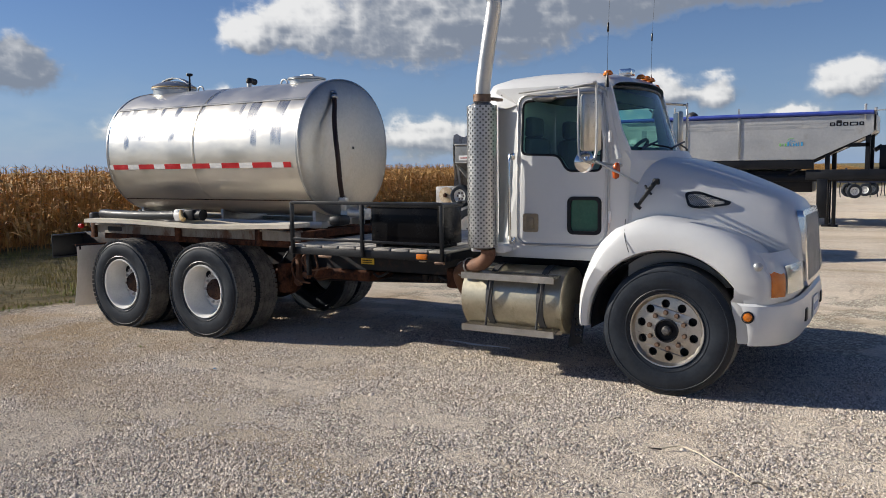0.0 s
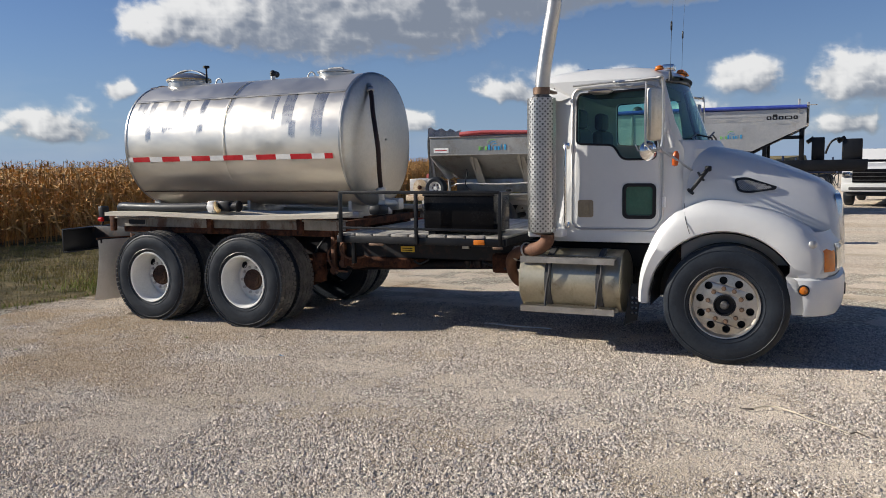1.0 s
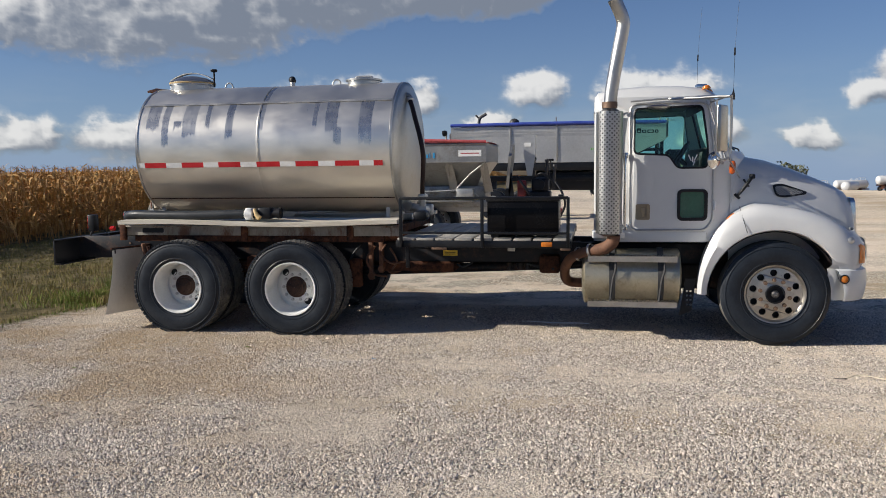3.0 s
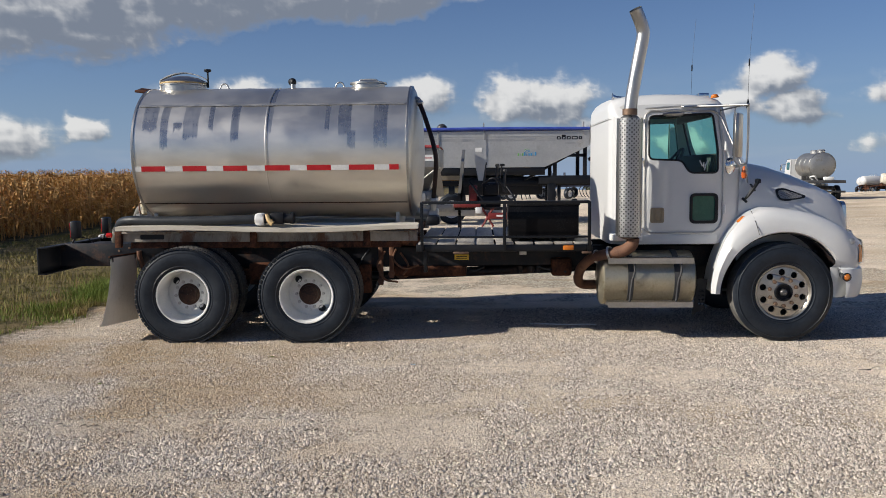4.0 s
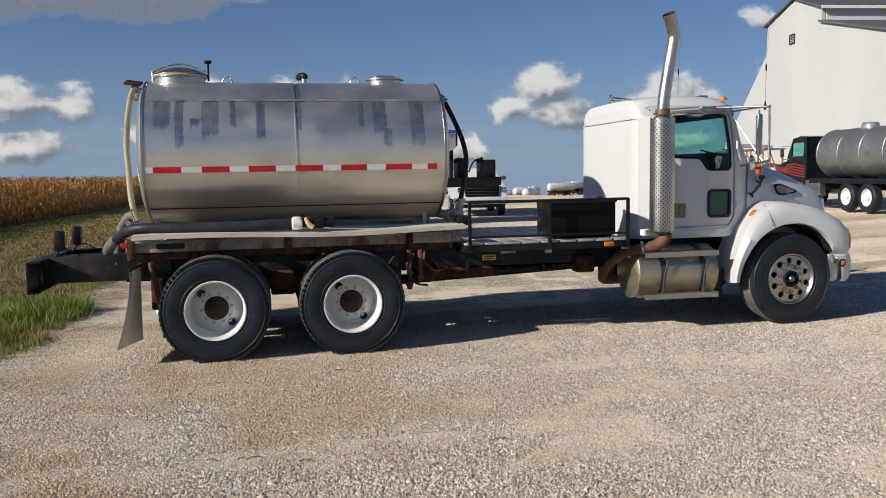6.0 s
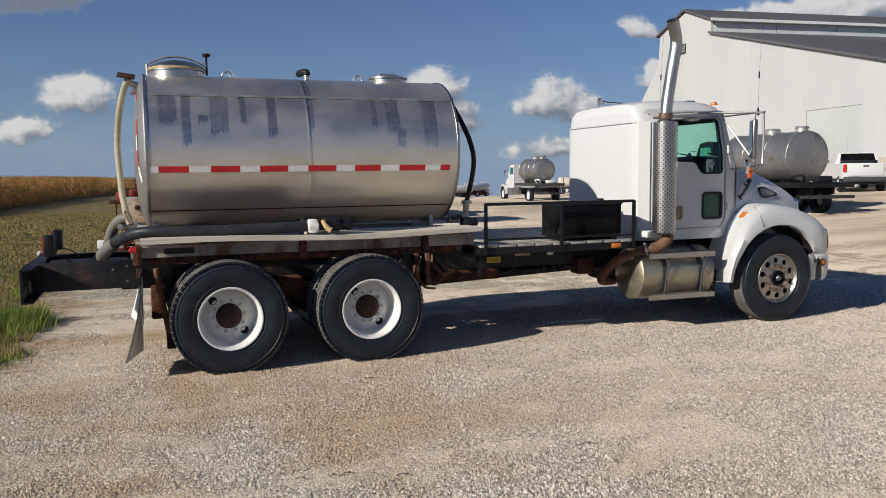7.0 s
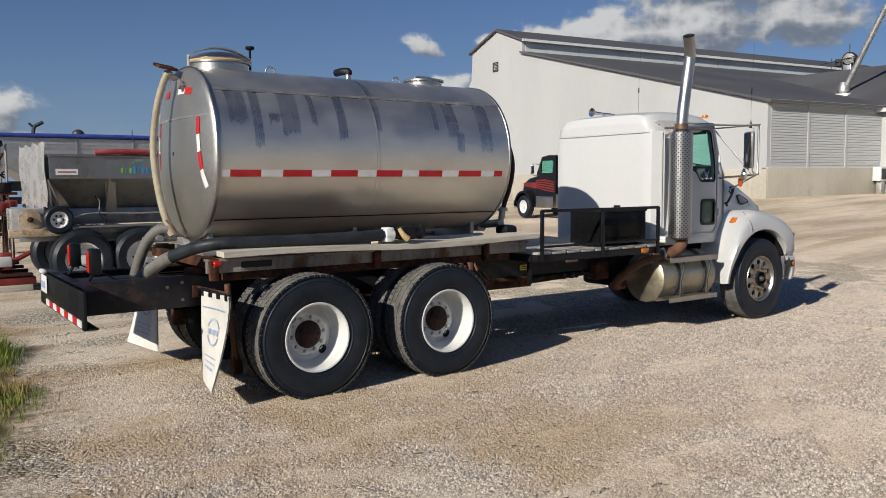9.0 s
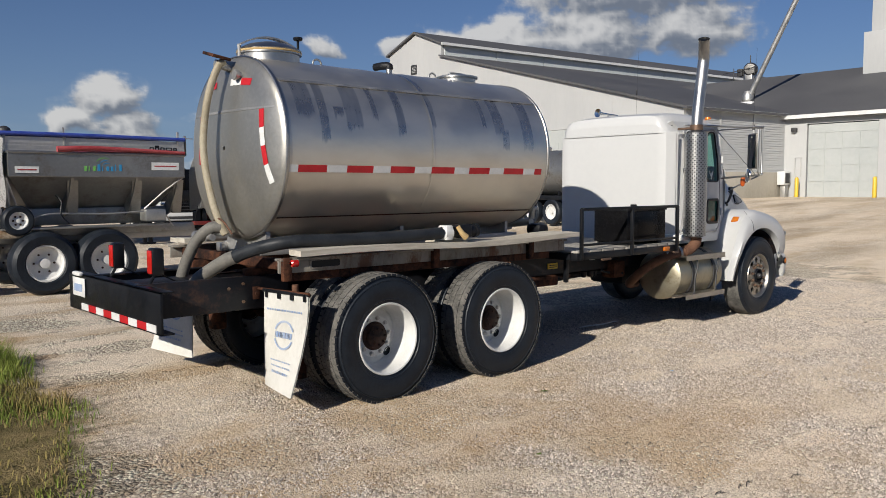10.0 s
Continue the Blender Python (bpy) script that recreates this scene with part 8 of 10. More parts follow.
        part("mirror", bm, M_CHROME, p)
    part("front_bumper", new_box((3.85, -1.1, 0.45), (4.1, 1.1, 0.8), 0.04), M_CHROME, p)
    part("rear_bumper", new_box((back - 1.2, -1.1, 0.6), (back - 1.08, 1.1, 0.72), 0.02), M_DKGREY, p, "dark rear bar")
    for k in range(3):
        part("roof_lamp", new_box((1.9, -0.3 + 0.25 * k, 2.73), (2.0, -0.2 + 0.25 * k, 2.8), 0.02), M_AMBER, p)
    return p


rt = far_tanker("red_tank_truck", "black truck with red sweeping stripes and dull steel tank", (14.85, 16.65, 0.20), 84, M_BLACK, M_RED_PAINT, M_HOPPER, M_BLACK, 0.90, 4.0, 2.08, (-1.9, -3.1))
wt = far_tanker("white_tank_truck", "white truck with short dull steel tank parked across the yard", (14.35, 34.3, 0.06), 84, M_PAINT, None, M_HOPPER, M_PAINT, 0.83, 3.2, 2.32, (-2.5,))
wt.scale = (0.78, 0.78, 0.78)
rt.scale = (0.94, 0.94, 0.96)


# dark blue tillage implement far behind the trailer
def field_implement(at, rz):
    p = thing("field_implement", "dark blue tillage implement folded on its wheels", "implement", "parked implements", at, rz)
    for k in range(3):
        part("tool_bar", new_box((-1.9, -0.8 + 0.7 * k, 0.78), (1.9, -0.68 + 0.7 * k, 0.92), 0.01), M_NAVY, p, "dark blue tool bar")
    for k in range(9):
        bm = bmesh.new()
        x = -1.8 + 0.45 * k
        tube(bm, [(x, -0.75 + 0.7 * (k % 3), 0.8), (x, -0.5 + 0.7 * (k % 3), 0.62), (x, -0.55 + 0.7 * (k % 3), 0.3), (x, -0.75 + 0.7 * (k % 3), 0.06)], 0.025, 6, 4)
        part("tine", bm, M_BLACK, p)
    for k in range(4):
        part("frame_tube", new_box((-1.5 + k, -0.8, 0.9), (-1.4 + k, 0.72, 1.0), 0.01), M_NAVY, p)
        part("upright", new_box((-1.5 + k, 0.1, 1.0), (-1.4 + k, 0.22, 1.5 + 0.2 * (k % 2)), 0.01), M_NAVY, p)
    for x in (-1.2, 1.2):
        plain_wheel(p, x, -0.95, 0.36, 0.36, 0.26, -1)
        plain_wheel(p, x, 0.9, 0.36, 0.36, 0.26, 1)
    return p


imp = field_implement((-0.3, 39.0, ground_z(-0.3, 39.0)), 12)
copy_thing(imp, pose(2.9, 44.0, ground_z(2.9, 44.0), 0, 0, 40))
copy_thing(imp, pose(0.2, 44.5, ground_z(0.2, 44.5), 0, 0, -8))


# white nurse tanks on running gear
def nurse_tank(at, rz):
    p = thing("nurse_tank", "white pressure tank on a low wagon gear", "tank trailer", "nurse tanks at the yard's far edge", at, rz)
    bm = bmesh.new()
    turned(bm, [(0.001, -0.35), (0.35, -0.28), (0.55, -0.12), (0.60, 0.0), (0.60, 4.2), (0.55, 4.32), (0.35, 4.48), (0.001, 4.55)], (-2.1, 0, 1.5), (1, 0, 0), 32)
    tk = part("tank", bm, M_PAINT, p, "white painted tank", 50)
    bm = bmesh.new()
    tube(bm, [(1.2, -0.3, 2.05), (1.2, -0.3, 2.35), (1.9, -0.3, 2.35), (1.9, -0.3, 2.05)], 0.03, 6, 2)
    part("valve_guard", bm, M_PAINT, p)
    pipe("valve_guard", [(1.2, 0.3, 2.05), (1.2, 0.3, 2.35), (1.9, 0.3, 2.35), (1.9, 0.3, 2.05)], 0.03, M_PAINT, p, "", 6, 2)
    bm = bmesh.new()
    box(bm, (-2.2, -0.5, 0.75), (2.4, -0.38, 0.92), 0.01)
    box(bm, (-2.2, 0.38, 0.75), (2.4, 0.5, 0.92), 0.01)
    for k in (-1.4, 1.2):
        box(bm, (k - 0.05, -0.85, 0.35), (k + 0.05, 0.85, 0.5))
        box(bm, (k - 0.1, -0.5, 0.45), (k + 0.1, 0.5, 0.95))
    rod(bm, (2.3, 0, 0.6), (3.6, 0, 0.3), 0.05, 8)
    part("wagon_gear", bm, M_RUST, p, "red-brown wagon gear")
    for wx in (-1.4, 1.2):
        for s in (-1, 1):
            plain_wheel(p, wx, s * 0.85, 0.36, 0.36, 0.24, s)
    return p


first = nurse_tank((17.0, 90.0, ground_z(17.0, 90.0)), 6)
first.scale = (0.85, 0.85, 0.85)
for x, y, r in ((41.3, 117.0, 62), (42.8, 113.1, 62), (46.3, 118.0, 62), (22.3, 88.3, 5), (25.4, 84.8, 60), (15.1, 93.3, 8), (35.0, 92.0, 30), (31.5, 90.0, 12), (41.5, 84.0, 20), (27.8, 93.0, 15), (44.2, 80.5, 60), (46.8, 83.5, 35), (49.5, 92.0, 20), (43.0, 89.0, 40)):
    copy_thing(first, pose(x, y, ground_z(x, y), 0, 0, r))
sprayer = thing("tank_wagon", "dirty cream tank with dark bands on tandem gear", "tank trailer")
bm = bmesh.new()
turned(bm, [(0.001, -0.16), (0.4, -0.12), (0.62, -0.02), (0.66, 0.06), (0.66, 2.5), (0.62, 2.58), (0.4, 2.68), (0.001, 2.72)], (-1.2, 0, 1.25), (1, 0, 0), 28)
part("tank", bm, M_CREAM_TANK, sprayer, "stained cream plastic tank", 50)
for k in range(3):
    bm = bmesh.new()
    turned(bm, [(0.662, -0.035), (0.675, -0.03), (0.675, 0.03), (0.662, 0.035)], (-0.75 + 0.85 * k, 0, 1.25), (1, 0, 0), 28)
    part("strap", bm, M_BLACK, sprayer, "dark tank strap")
bm = bmesh.new()
box(bm, (-1.4, -0.62, 0.55), (1.6, -0.5, 0.72), 0.01)
box(bm, (-1.4, 0.5, 0.55), (1.6, 0.62, 0.72), 0.01)
box(bm, (-1.3, -0.6, 0.5), (-1.18, 0.6, 0.9), 0.01)
box(bm, (1.4, -0.6, 0.5), (1.52, 0.6, 0.9), 0.01)
rod(bm, (-1.4, 0, 0.6), (-2.9, 0, 0.42), 0.06, 8)
rod(bm, (-2.7, 0, 0.0), (-2.7, 0, 0.75), 0.05, 8)
part("wagon_gear", bm, M_RUST, sprayer, "dark rusty wagon gear")
for wx in (-0.4, 0.42):
    for s in (-1, 1):
        plain_wheel(sprayer, wx, s * 0.75, 0.37, 0.37, 0.24, s)
sprayer.matrix_basis = pose(36.6, 70.0, ground_z(36.6, 70.0) - 0.02, 0, 0, -20)
sprayer.scale = (0.9, 0.9, 0.9)
bay = thing("rusty_frame_rack", "rust-red pipe scaffold rack by the shed wall", "rack")
for rx in (0, 1.5, 3.0, 4.5, 6.0):
    bm = bmesh.new()
    for ry in (0, 1.2):
        rod(bm, (rx, ry, 0), (rx, ry, 2.4), 0.05, 6)
    rod(bm, (rx, 0, 2.4), (rx, 1.2, 2.4), 0.05, 6)
    part("upright_frame", bm, M_RACK, bay)
for rz in (1.0, 2.4):
    for ry in (0, 1.2):
        bm = bmesh.new()
        rod(bm, (-0.3, ry, rz), (6.4, ry, rz), 0.05, 6)
        part("side_rail", bm, M_RACK, bay)
bm = bmesh.new()
rod(bm, (0.2, 0.6, 2.5), (4.8, 0.4, 2.75), 0.12, 8)
part("stored_pipe", bm, M_GALV, bay)
for rx in (0, 3.0):
    bm = bmesh.new()
    rod(bm, (rx, 0, 0.2), (rx + 1.5, 0, 2.3), 0.035, 6)
    part("brace", bm, M_RACK, bay)
for z0 in (0.9, 1.6):
    part("stored_panel", new_box((1.7, 0.2, z0), (3.9, 1.0, z0 + 0.08), 0.02), M_GALV, bay, "grey panel lying in the rack")
bay.matrix_basis = pose(29.5, 41.2, ground_z(30.0, 46.0) - 0.05, 0, 0, 83)
bay.scale = (1.2, 1.2, 1.2)


# ---- ground ----
def grid_lines(near0, near1, step, far):
    out = []
    v = near0
    while v <= near1:
        out.append(v)
        v += step
    d, a, b = step * 1.5, near0, near1
    lo, hi = [], []
    while a > -far:
        a -= d
        b += d
        lo.append(a)
        hi.append(b)
        d *= 1.12
    return lo[::-1] + out + hi


def ease(v, lo, hi):
    t = min(1.0, max(0.0, (v - lo) / (hi - lo)))
    return t * t * (3 - 2 * t)


# tyre tracks: three places on the ground that each arc goes through, and how it left the stone (over 0: churned up, under 0: pressed flat)
TRACKS = (((-0.95, -1.5), (-1.48, -3.0), (-1.71, -4.11), 0.7), ((-2.79, -3.4), (-2.92, -4.38), (-2.98, -5.15), 0.8), ((-6.51, -2.06), (-6.25, -3.26), (-5.65, -5.1), 0.6),
          ((-3.0, -3.2), (-1.2, -2.2), (0.6, -1.6), -0.7), ((-7.0, -4.4), (-4.6, -3.1), (-2.4, -2.6), 0.6), ((-5.5, -5.6), (-3.4, -3.6), (-0.6, -2.9), -0.8), ((-4.8, -1.9), (-3.3, -3.4), (-2.2, -5.6), 0.7),
          ((-0.2, -5.5), (0.9, -3.6), (2.8, -2.4), 0.8), ((-7.6, -2.6), (-4.0, -2.2), (0.0, -3.0), -0.7), ((-1.0, -6.0), (0.0, -4.2), (1.6, -2.8), 0.7), ((-8.0, -4.2), (-5.0, -4.6), (-1.0, -6.4), -0.8), ((-4.0, -6.2), (-2.4, -4.4), (-1.9, -2.0), 0.6),
          ((-8.0, -3.4), (-5.0, -3.7), (0.0, -4.9), 0.5), ((1.2, -1.4), (0.7, -3.0), (0.9, -4.6), 0.6))
LX0, LY0, LSTEP = -10.4, -9.4, 0.05


def loose_table():
    """Where the stone lies loose and coarse, 0 to 1, on a fine grid of the near yard."""
    X, Y = np.meshgrid(np.arange(LX0, 7.2, LSTEP), np.arange(LY0, 4.8, LSTEP))
    wx, wy = 0.5 * (value_noise(X * 0.8, Y * 0.8, 5) - 0.5), 0.5 * (value_noise(X * 0.8, Y * 0.8, 6) - 0.5)
    q = 0.8 * (value_noise(X * 0.5 + 0.3 * Y + wx, Y * 1.0 - 0.3 * X + wy, 11) - 0.5) + 0.9 * (value_noise(X * 1.1 + 0.7 * Y, Y * 2.9 - 1.3 * X, 12) - 0.5) + 0.7 * (value_noise(X * 2.6 - 1.2 * Y, Y * 5.0 + 1.6 * X, 14) - 0.5) + 0.5 * (value_noise(X * 7.1, Y * 7.6, 13) - 0.5)
    for k, (a, b, c, how) in enumerate(TRACKS):
        ux, uy, rad = arc_through(a, b, c)
        off = np.hypot(X - ux, Y - uy) - rad + 0.10 * (value_noise(X * 0.7, Y * 0.7, 20 + k) - 0.5)
        along = np.arctan2(Y - uy, X - ux) * min(rad, 40.0)
        for o in (0.0, 0.36, 1.75, 2.11):
            band = np.clip((0.145 - np.abs(off + o)) / 0.035, 0, 1)
            here = np.clip((value_noise(along * 0.55 + 9 * o, np.full_like(X, 3.0 * k + o), 60 + k) - 0.42) / 0.12, 0, 1)
            tread = 0.75 + 0.5 * (value_noise(along * 9.0, (off + o) * 8.0, 90 + k) - 0.5)
            q = q + band * here * how * 0.85 * tread
    comb = value_noise(X * 6.5 + 2.0 * value_noise(X * 0.4, Y * 0.4, 16) - 0.5 * Y, Y * 0.5, 17) + 0.6 * value_noise(X * 14.0 - 1.4 * Y, Y * 0.9, 18) - 0.8
    q = q + 0.55 * comb * np.clip((X + 6.0) / 3.0, 0.15, 1)
    q = q + 0.35 * (value_noise(X * 15.0, Y * 15.0, 15) - 0.5)
    q = np.clip((q + 0.52 + 0.22 * np.clip((X + 4.5) / 4.0, 0, 1)) / 1.3, 0, 1)
    return q * q * (3 - 2 * q)


def value_noise(x, y, seed):
    """Smooth lattice noise, 0 to 1, for arrays of places."""
    xi, yi = np.floor(x).astype(np.int64), np.floor(y).astype(np.int64)
    fx, fy = x - xi, y - yi
    fx, fy = fx * fx * (3 - 2 * fx), fy * fy * (3 - 2 * fy)

    def at(a, b):
        h = (a * 374761393 + b * 668265263 + seed * 974711) & 0x7FFFFFFF
        h = ((h ^ (h >> 13)) * 1274126177) & 0x7FFFFFFF
        return ((h ^ (h >> 16)) & 0xFFFF) / 65535.0
    return (at(xi, yi) * (1 - fx) + at(xi + 1, yi) * fx) * (1 - fy) + (at(xi, yi + 1) * (1 - fx) + at(xi + 1, yi + 1) * fx) * fy


LOOSE = loose_table()


def loose_at(x, y):
    i, j = int((x - LX0) / LSTEP), int((y - LY0) / LSTEP)
    if 0 <= i < LOOSE.shape[1] and 0 <= j < LOOSE.shape[0]:
        return float(LOOSE[j, i])
    return 0.3 + 0.25 * ease(noise.noise(Vector((x * 0.2 + 0.1 * y, y * 0.8 - 0.1 * x, 2.0))), -0.4, 0.5)


def lane_at(x, y):
    """Brown streaks drawn out along the way that vehicles take, and damp dirt behind the truck."""
    v = y - 0.10 * x + 0.5 * math.sin(0.35 * x + 0.6)
    q = noise.noise(Vector((x * 0.13, v * 1.25, 8.0))) + 0.4 * noise.noise(Vector((x * 0.45, v * 2.7, 3.0)))
    rear = ease(1 - math.hypot((x + 7.0) / 2.2, (y + 1.4) / 1.7), 0.0, 0.6) * 0.8
    edge = ease(x - grass_edge(y), 0.9, 0.0) * 0.5
    return min(1.0, max(ease(q, 0.02, 0.5), rear * (0.7 + 0.6 * noise.noise(Vector((x * 1.5, y * 1.5, 1)))), edge))


xs, ys = grid_lines(-9.6, 6.4, 0.08, 2600), grid_lines(-9.0, 4.0, 0.08, 2600)
me = bpy.data.meshes.new("ground")
me.from_pydata([(x, y, ground_z(x, y)) for y in ys for x in xs], [], [(j * len(xs) + i, j * len(xs) + i + 1, (j + 1) * len(xs) + i + 1, (j + 1) * len(xs) + i) for j in range(len(ys) - 1) for i in range(len(xs) - 1)])
me.materials.append(M_GRAVEL)
for nm, fn in (("loose", loose_at), ("lane", lane_at), ("verge", lambda x, y: min(2.0, max(-2.0, grass_edge(y) - x)))):
    me.attributes.new(nm, "FLOAT", "POINT").data.foreach_set("value", [fn(x, y) for y in ys for x in xs])
me.shade_smooth()
ground = tagged(new("ground", me), "pale crushed limestone yard with a rough grass verge", "ground", "", "structure")

# ---- storage shed: its own axes, x along the roof, y along the gable ----
shed = thing("storage_shed", "large white sheet-metal storage shed with dark roof, clerestory and concrete base", "building", "", (29.0, 17.8, 0.0), -7.0)
GB, FAREND = -0.3, 46.0
GABLE = [(0.0, GB), (0.0, 5.85), (22.9, 11.55), (22.9, 12.5), (26.4, 13.75), (30.4, 12.6), (30.6, 10.35), (38.1, 3.3), (37.9, GB)]
DOOR_G = [(7.6, GB + 0.05), (7.6, 5.25), (12.2, 5.25), (12.2, GB + 0.05)]
bm = bmesh.new()
prism(bm, GABLE, [DOOR_G], lambda y, z: (0.0, y, z), lambda y, z: (0.25, y, z))
part("wall", bm, M_METAL_WALL, shed, "white gable wall", 20)
for k in range(44):
    y = 0.4 + 0.8 * k
    top = lerp_at(y, ((0.0, 5.8), (22.9, 11.45), (22.91, 12.4), (26.4, 13.6), (30.4, 12.5), (30.6, 10.2), (38.1, 3.2)))
    low = 5.35 if 7.4 < y < 12.4 else 2.4
    part("wall_rib", new_box((-0.003, y - 0.015, low), (0.01, y + 0.015, top)), M_METAL_WALL, shed)
bm = bmesh.new()
prism(bm, [(7.62, GB + 0.05), (7.62, 5.23), (12.18, 5.23), (12.18, GB + 0.05)], [], lambda y, z: (0.03, y, z), lambda y, z: (0.07, y, z))
gdoor = part("sliding_door", bm, M_DOORPANEL, shed, "off-white translucent sliding door")
for k in range(3):
    y = 8.7 + 1.15 * k
    part("door_rib", new_box((0.015, y - 0.04, GB + 0.05), (0.03, y + 0.04, 4.4)), M_DOORPANEL, gdoor)
part("concrete_base", new_box((-0.08, -0.08, GB), (0.2, 7.5, 2.36), 0.01), M_CONC, shed, "stained concrete base wall")
part("concrete_base", new_box((-0.08, 12.3, GB), (0.2, 37.7, 2.36), 0.01), M_CONC, shed, "stained concrete base wall")
bm = bmesh.new()
prism(bm, rounded(26.3, 10.65, 27.1, 11.4, 0.02, 2), [rounded(26.38, 10.73, 27.02, 11.32, 0.02, 2)], lambda y, z: (-0.05, y, z), lambda y, z: (0.02, y, z))
vent = part("gable_vent", bm, M_DKGREY, shed, "square gable vent")
for k in range(5):
    part("louvre", new_box((-0.04, 26.38, 10.76 + 0.115 * k), (-0.004, 27.02, 10.81 + 0.115 * k)), M_DKGREY, vent)
part("side_wall", new_box((0.25, 0.0, 2.45), (FAREND, 0.2, 5.9)), M_METAL_WALL, shed)
for k in range(24):
    z = 2.45 + 0.142 * k
    bm = bmesh.new()
    loft(bm, [[(x, -0.035, z), (x, -0.005, z + 0.14), (x, 0.0, z + 0.14), (x, 0.0, z)] for x in (0.25, 9.5)])
    part("cladding_strip", bm, M_METAL_WALL, shed, "white lap cladding strip", 20)
for x in (3.15, 6.25):
    part("cladding_post", new_box((x - 0.08, -0.06, 2.4), (x + 0.08, 0.0, 5.85)), M_METAL_WALL, shed)
part("concrete_base", new_box((0.0, -0.10, GB), (9.8, 0.3, 2.45), 0.01), M_CONC, shed, "stained concrete base wall")
part("eave_trim", new_box((-0.2, -0.35, 5.80), (FAREND, -0.1, 5.94)), M_PAINT_DULL, shed)
for (y0, z0), (y1, z1), nm in (((-0.4, 5.78), (22.9, 11.58), "lower_roof"), ((22.5, 12.42), (26.4, 13.82), "upper_roof"), ((26.4, 13.82), (30.7, 12.5), "upper_roof")):
    bm = bmesh.new()
    loft(bm, [[(x, y0, z0), (x, y1, z1), (x, y1, z1 + 0.14), (x, y0, z0 + 0.14)] for x in (-0.25, FAREND)])
    part(nm, bm, M_ROOF, shed, "dark grey roof")
bm = bmesh.new()
loft(bm, [[(x, 30.4, 12.55), (x, 30.6, 10.35), (x, 38.1, 3.3), (x, 37.9, GB)] for x in (0.2, FAREND)], False)
part("back_wall", bm, M_METAL_WALL, shed)
for k in range(9):
    x0 = 0.3 + 5.05 * k
    part("clerestory_panel", new_box((x0, 22.82, 11.6), (x0 + 5.0, 22.92, 12.5)), M_CLER, shed, "grey translucent clerestory panel")
part("clerestory_fascia", new_box((-0.25, 22.42, 12.40), (FAREND, 22.56, 12.60)), M_PAINT_DULL, shed)

wing = thing("loading_wing", "white loading wing with big panelled door and dark sloped roof", "building")
WX = 38.3
bm = bmesh.new()
prism(bm, [(16.7, 0.4), (16.7, 5.8), (-14, 5.8), (-14, 0.4)], [[(11.3, 0.6), (11.3, 5.3), (15.3, 5.3), (15.3, 0.6)]], lambda y, z: (WX, y, z), lambda y, z: (WX + 0.25, y, z))
part("wall", bm, M_METAL_WALL, wing, "white wall", 20)
bm = bmesh.new()
prism(bm, [(11.35, 0.6), (11.35, 5.25), (15.25, 5.25), (15.25, 0.6)], [], lambda y, z: (WX + 0.12, y, z), lambda y, z: (WX + 0.16, y, z))
wd = part("overhead_door", bm, M_DOORPANEL, wing, "off-white panelled door")
for k in range(3):
    y = 12.35 + 0.98 * k
    part("door_rib", new_box((WX + 0.09, y - 0.04, 0.95), (WX + 0.12, y + 0.04, 4.8)), M_DOORPANEL, wd)
for k in range(4):
    part("door_rail", new_box((WX + 0.095, 11.35, 1.9 + 0.95 * k), (WX + 0.12, 15.25, 1.95 + 0.95 * k)), M_DOORPANEL, wd)
bm = bmesh.new()
loft(bm, [[(WX - 0.45, y, 5.72), (48, y, 9.6), (60, y, 5.8), (60, y, 5.65), (48, y, 9.45), (WX - 0.45, y, 5.58)] for y in (34.0, -14.5)])
part("roof", bm, M_ROOF, wing, "dark grey roof")
part("gutter", new_box((WX - 0.55, -14.5, 5.6), (WX - 0.44, 16.9, 5.82)), M_PAINT_DULL, wing)
tower = thing("white_tower", "white elevator tower above the roof", "building")
part("tower_shaft", new_box((46.5, 9.0, 8.0), (50.0, 14.95, 19), 0.02), M_METAL_WALL, tower)
part("tower_head", new_box((46.2, 8.6, 8.0), (50.4, 15.3, 11.6), 0.02), M_METAL_WALL, tower)
spout = thing("roof_spout", "galvanised grain spout pipe running up from a roof curb", "pipe")
bm = bmesh.new()
rod(bm, (42, 21.0, 7.4), (42, 16.2, 16.8), 0.17, 16)
part("spout_pipe", bm, M_GALV, spout)
part("spout_curb", new_box((41.4, 20.4, 6.7), (42.6, 21.7, 7.25), 0.03), M_PAINT_DULL, spout, "white roof curb")
bm = bmesh.new()
turned(bm, [(0.2, 0), (0.36, 0.2), (0.36, 0.5), (0.2, 0.8)], (42, 21.0, 7.2), (0, 0, 1), 16, True)
part("spout_gate", bm, M_GALV, spout)
head = thing("conveyor_head", "grey conveyor head with railing on the roof ridge", "machinery")
bm = bmesh.new()
box(bm, (50.0, 24.9, 9.5), (50.9, 25.6, 10.35), 0.06)
part("head_house", bm, M_GALV, head)
bm = bmesh.new()
turned(bm, [(0.001, -0.42), (0.40, -0.40), (0.52, -0.2), (0.52, 0.2), (0.40, 0.40), (0.001, 0.42)], (50.3, 25.15, 10.65), (1, 0.3, 0), 20)
part("drum_cover", bm, M_HUBCAP, head, "dull round drum cover")
bm = bmesh.new()
box(bm, (50.0, 25.7, 10.2), (50.5, 26.15, 10.75), 0.05)
rod(bm, (50.2, 25.7, 10.45), (50.2, 25.4, 10.55), 0.14, 10)
part("drive_motor", bm, M_DKGREY, head, "dark drive motor")
for k in range(3):
    bm = bmesh.new()
    rod(bm, (49.8, 24.6 + 0.85 * k, 9.5), (49.8, 24.6 + 0.85 * k, 10.8), 0.03, 6)
    part("rail_post", bm, M_DKGREY, head)
bm = bmesh.new()
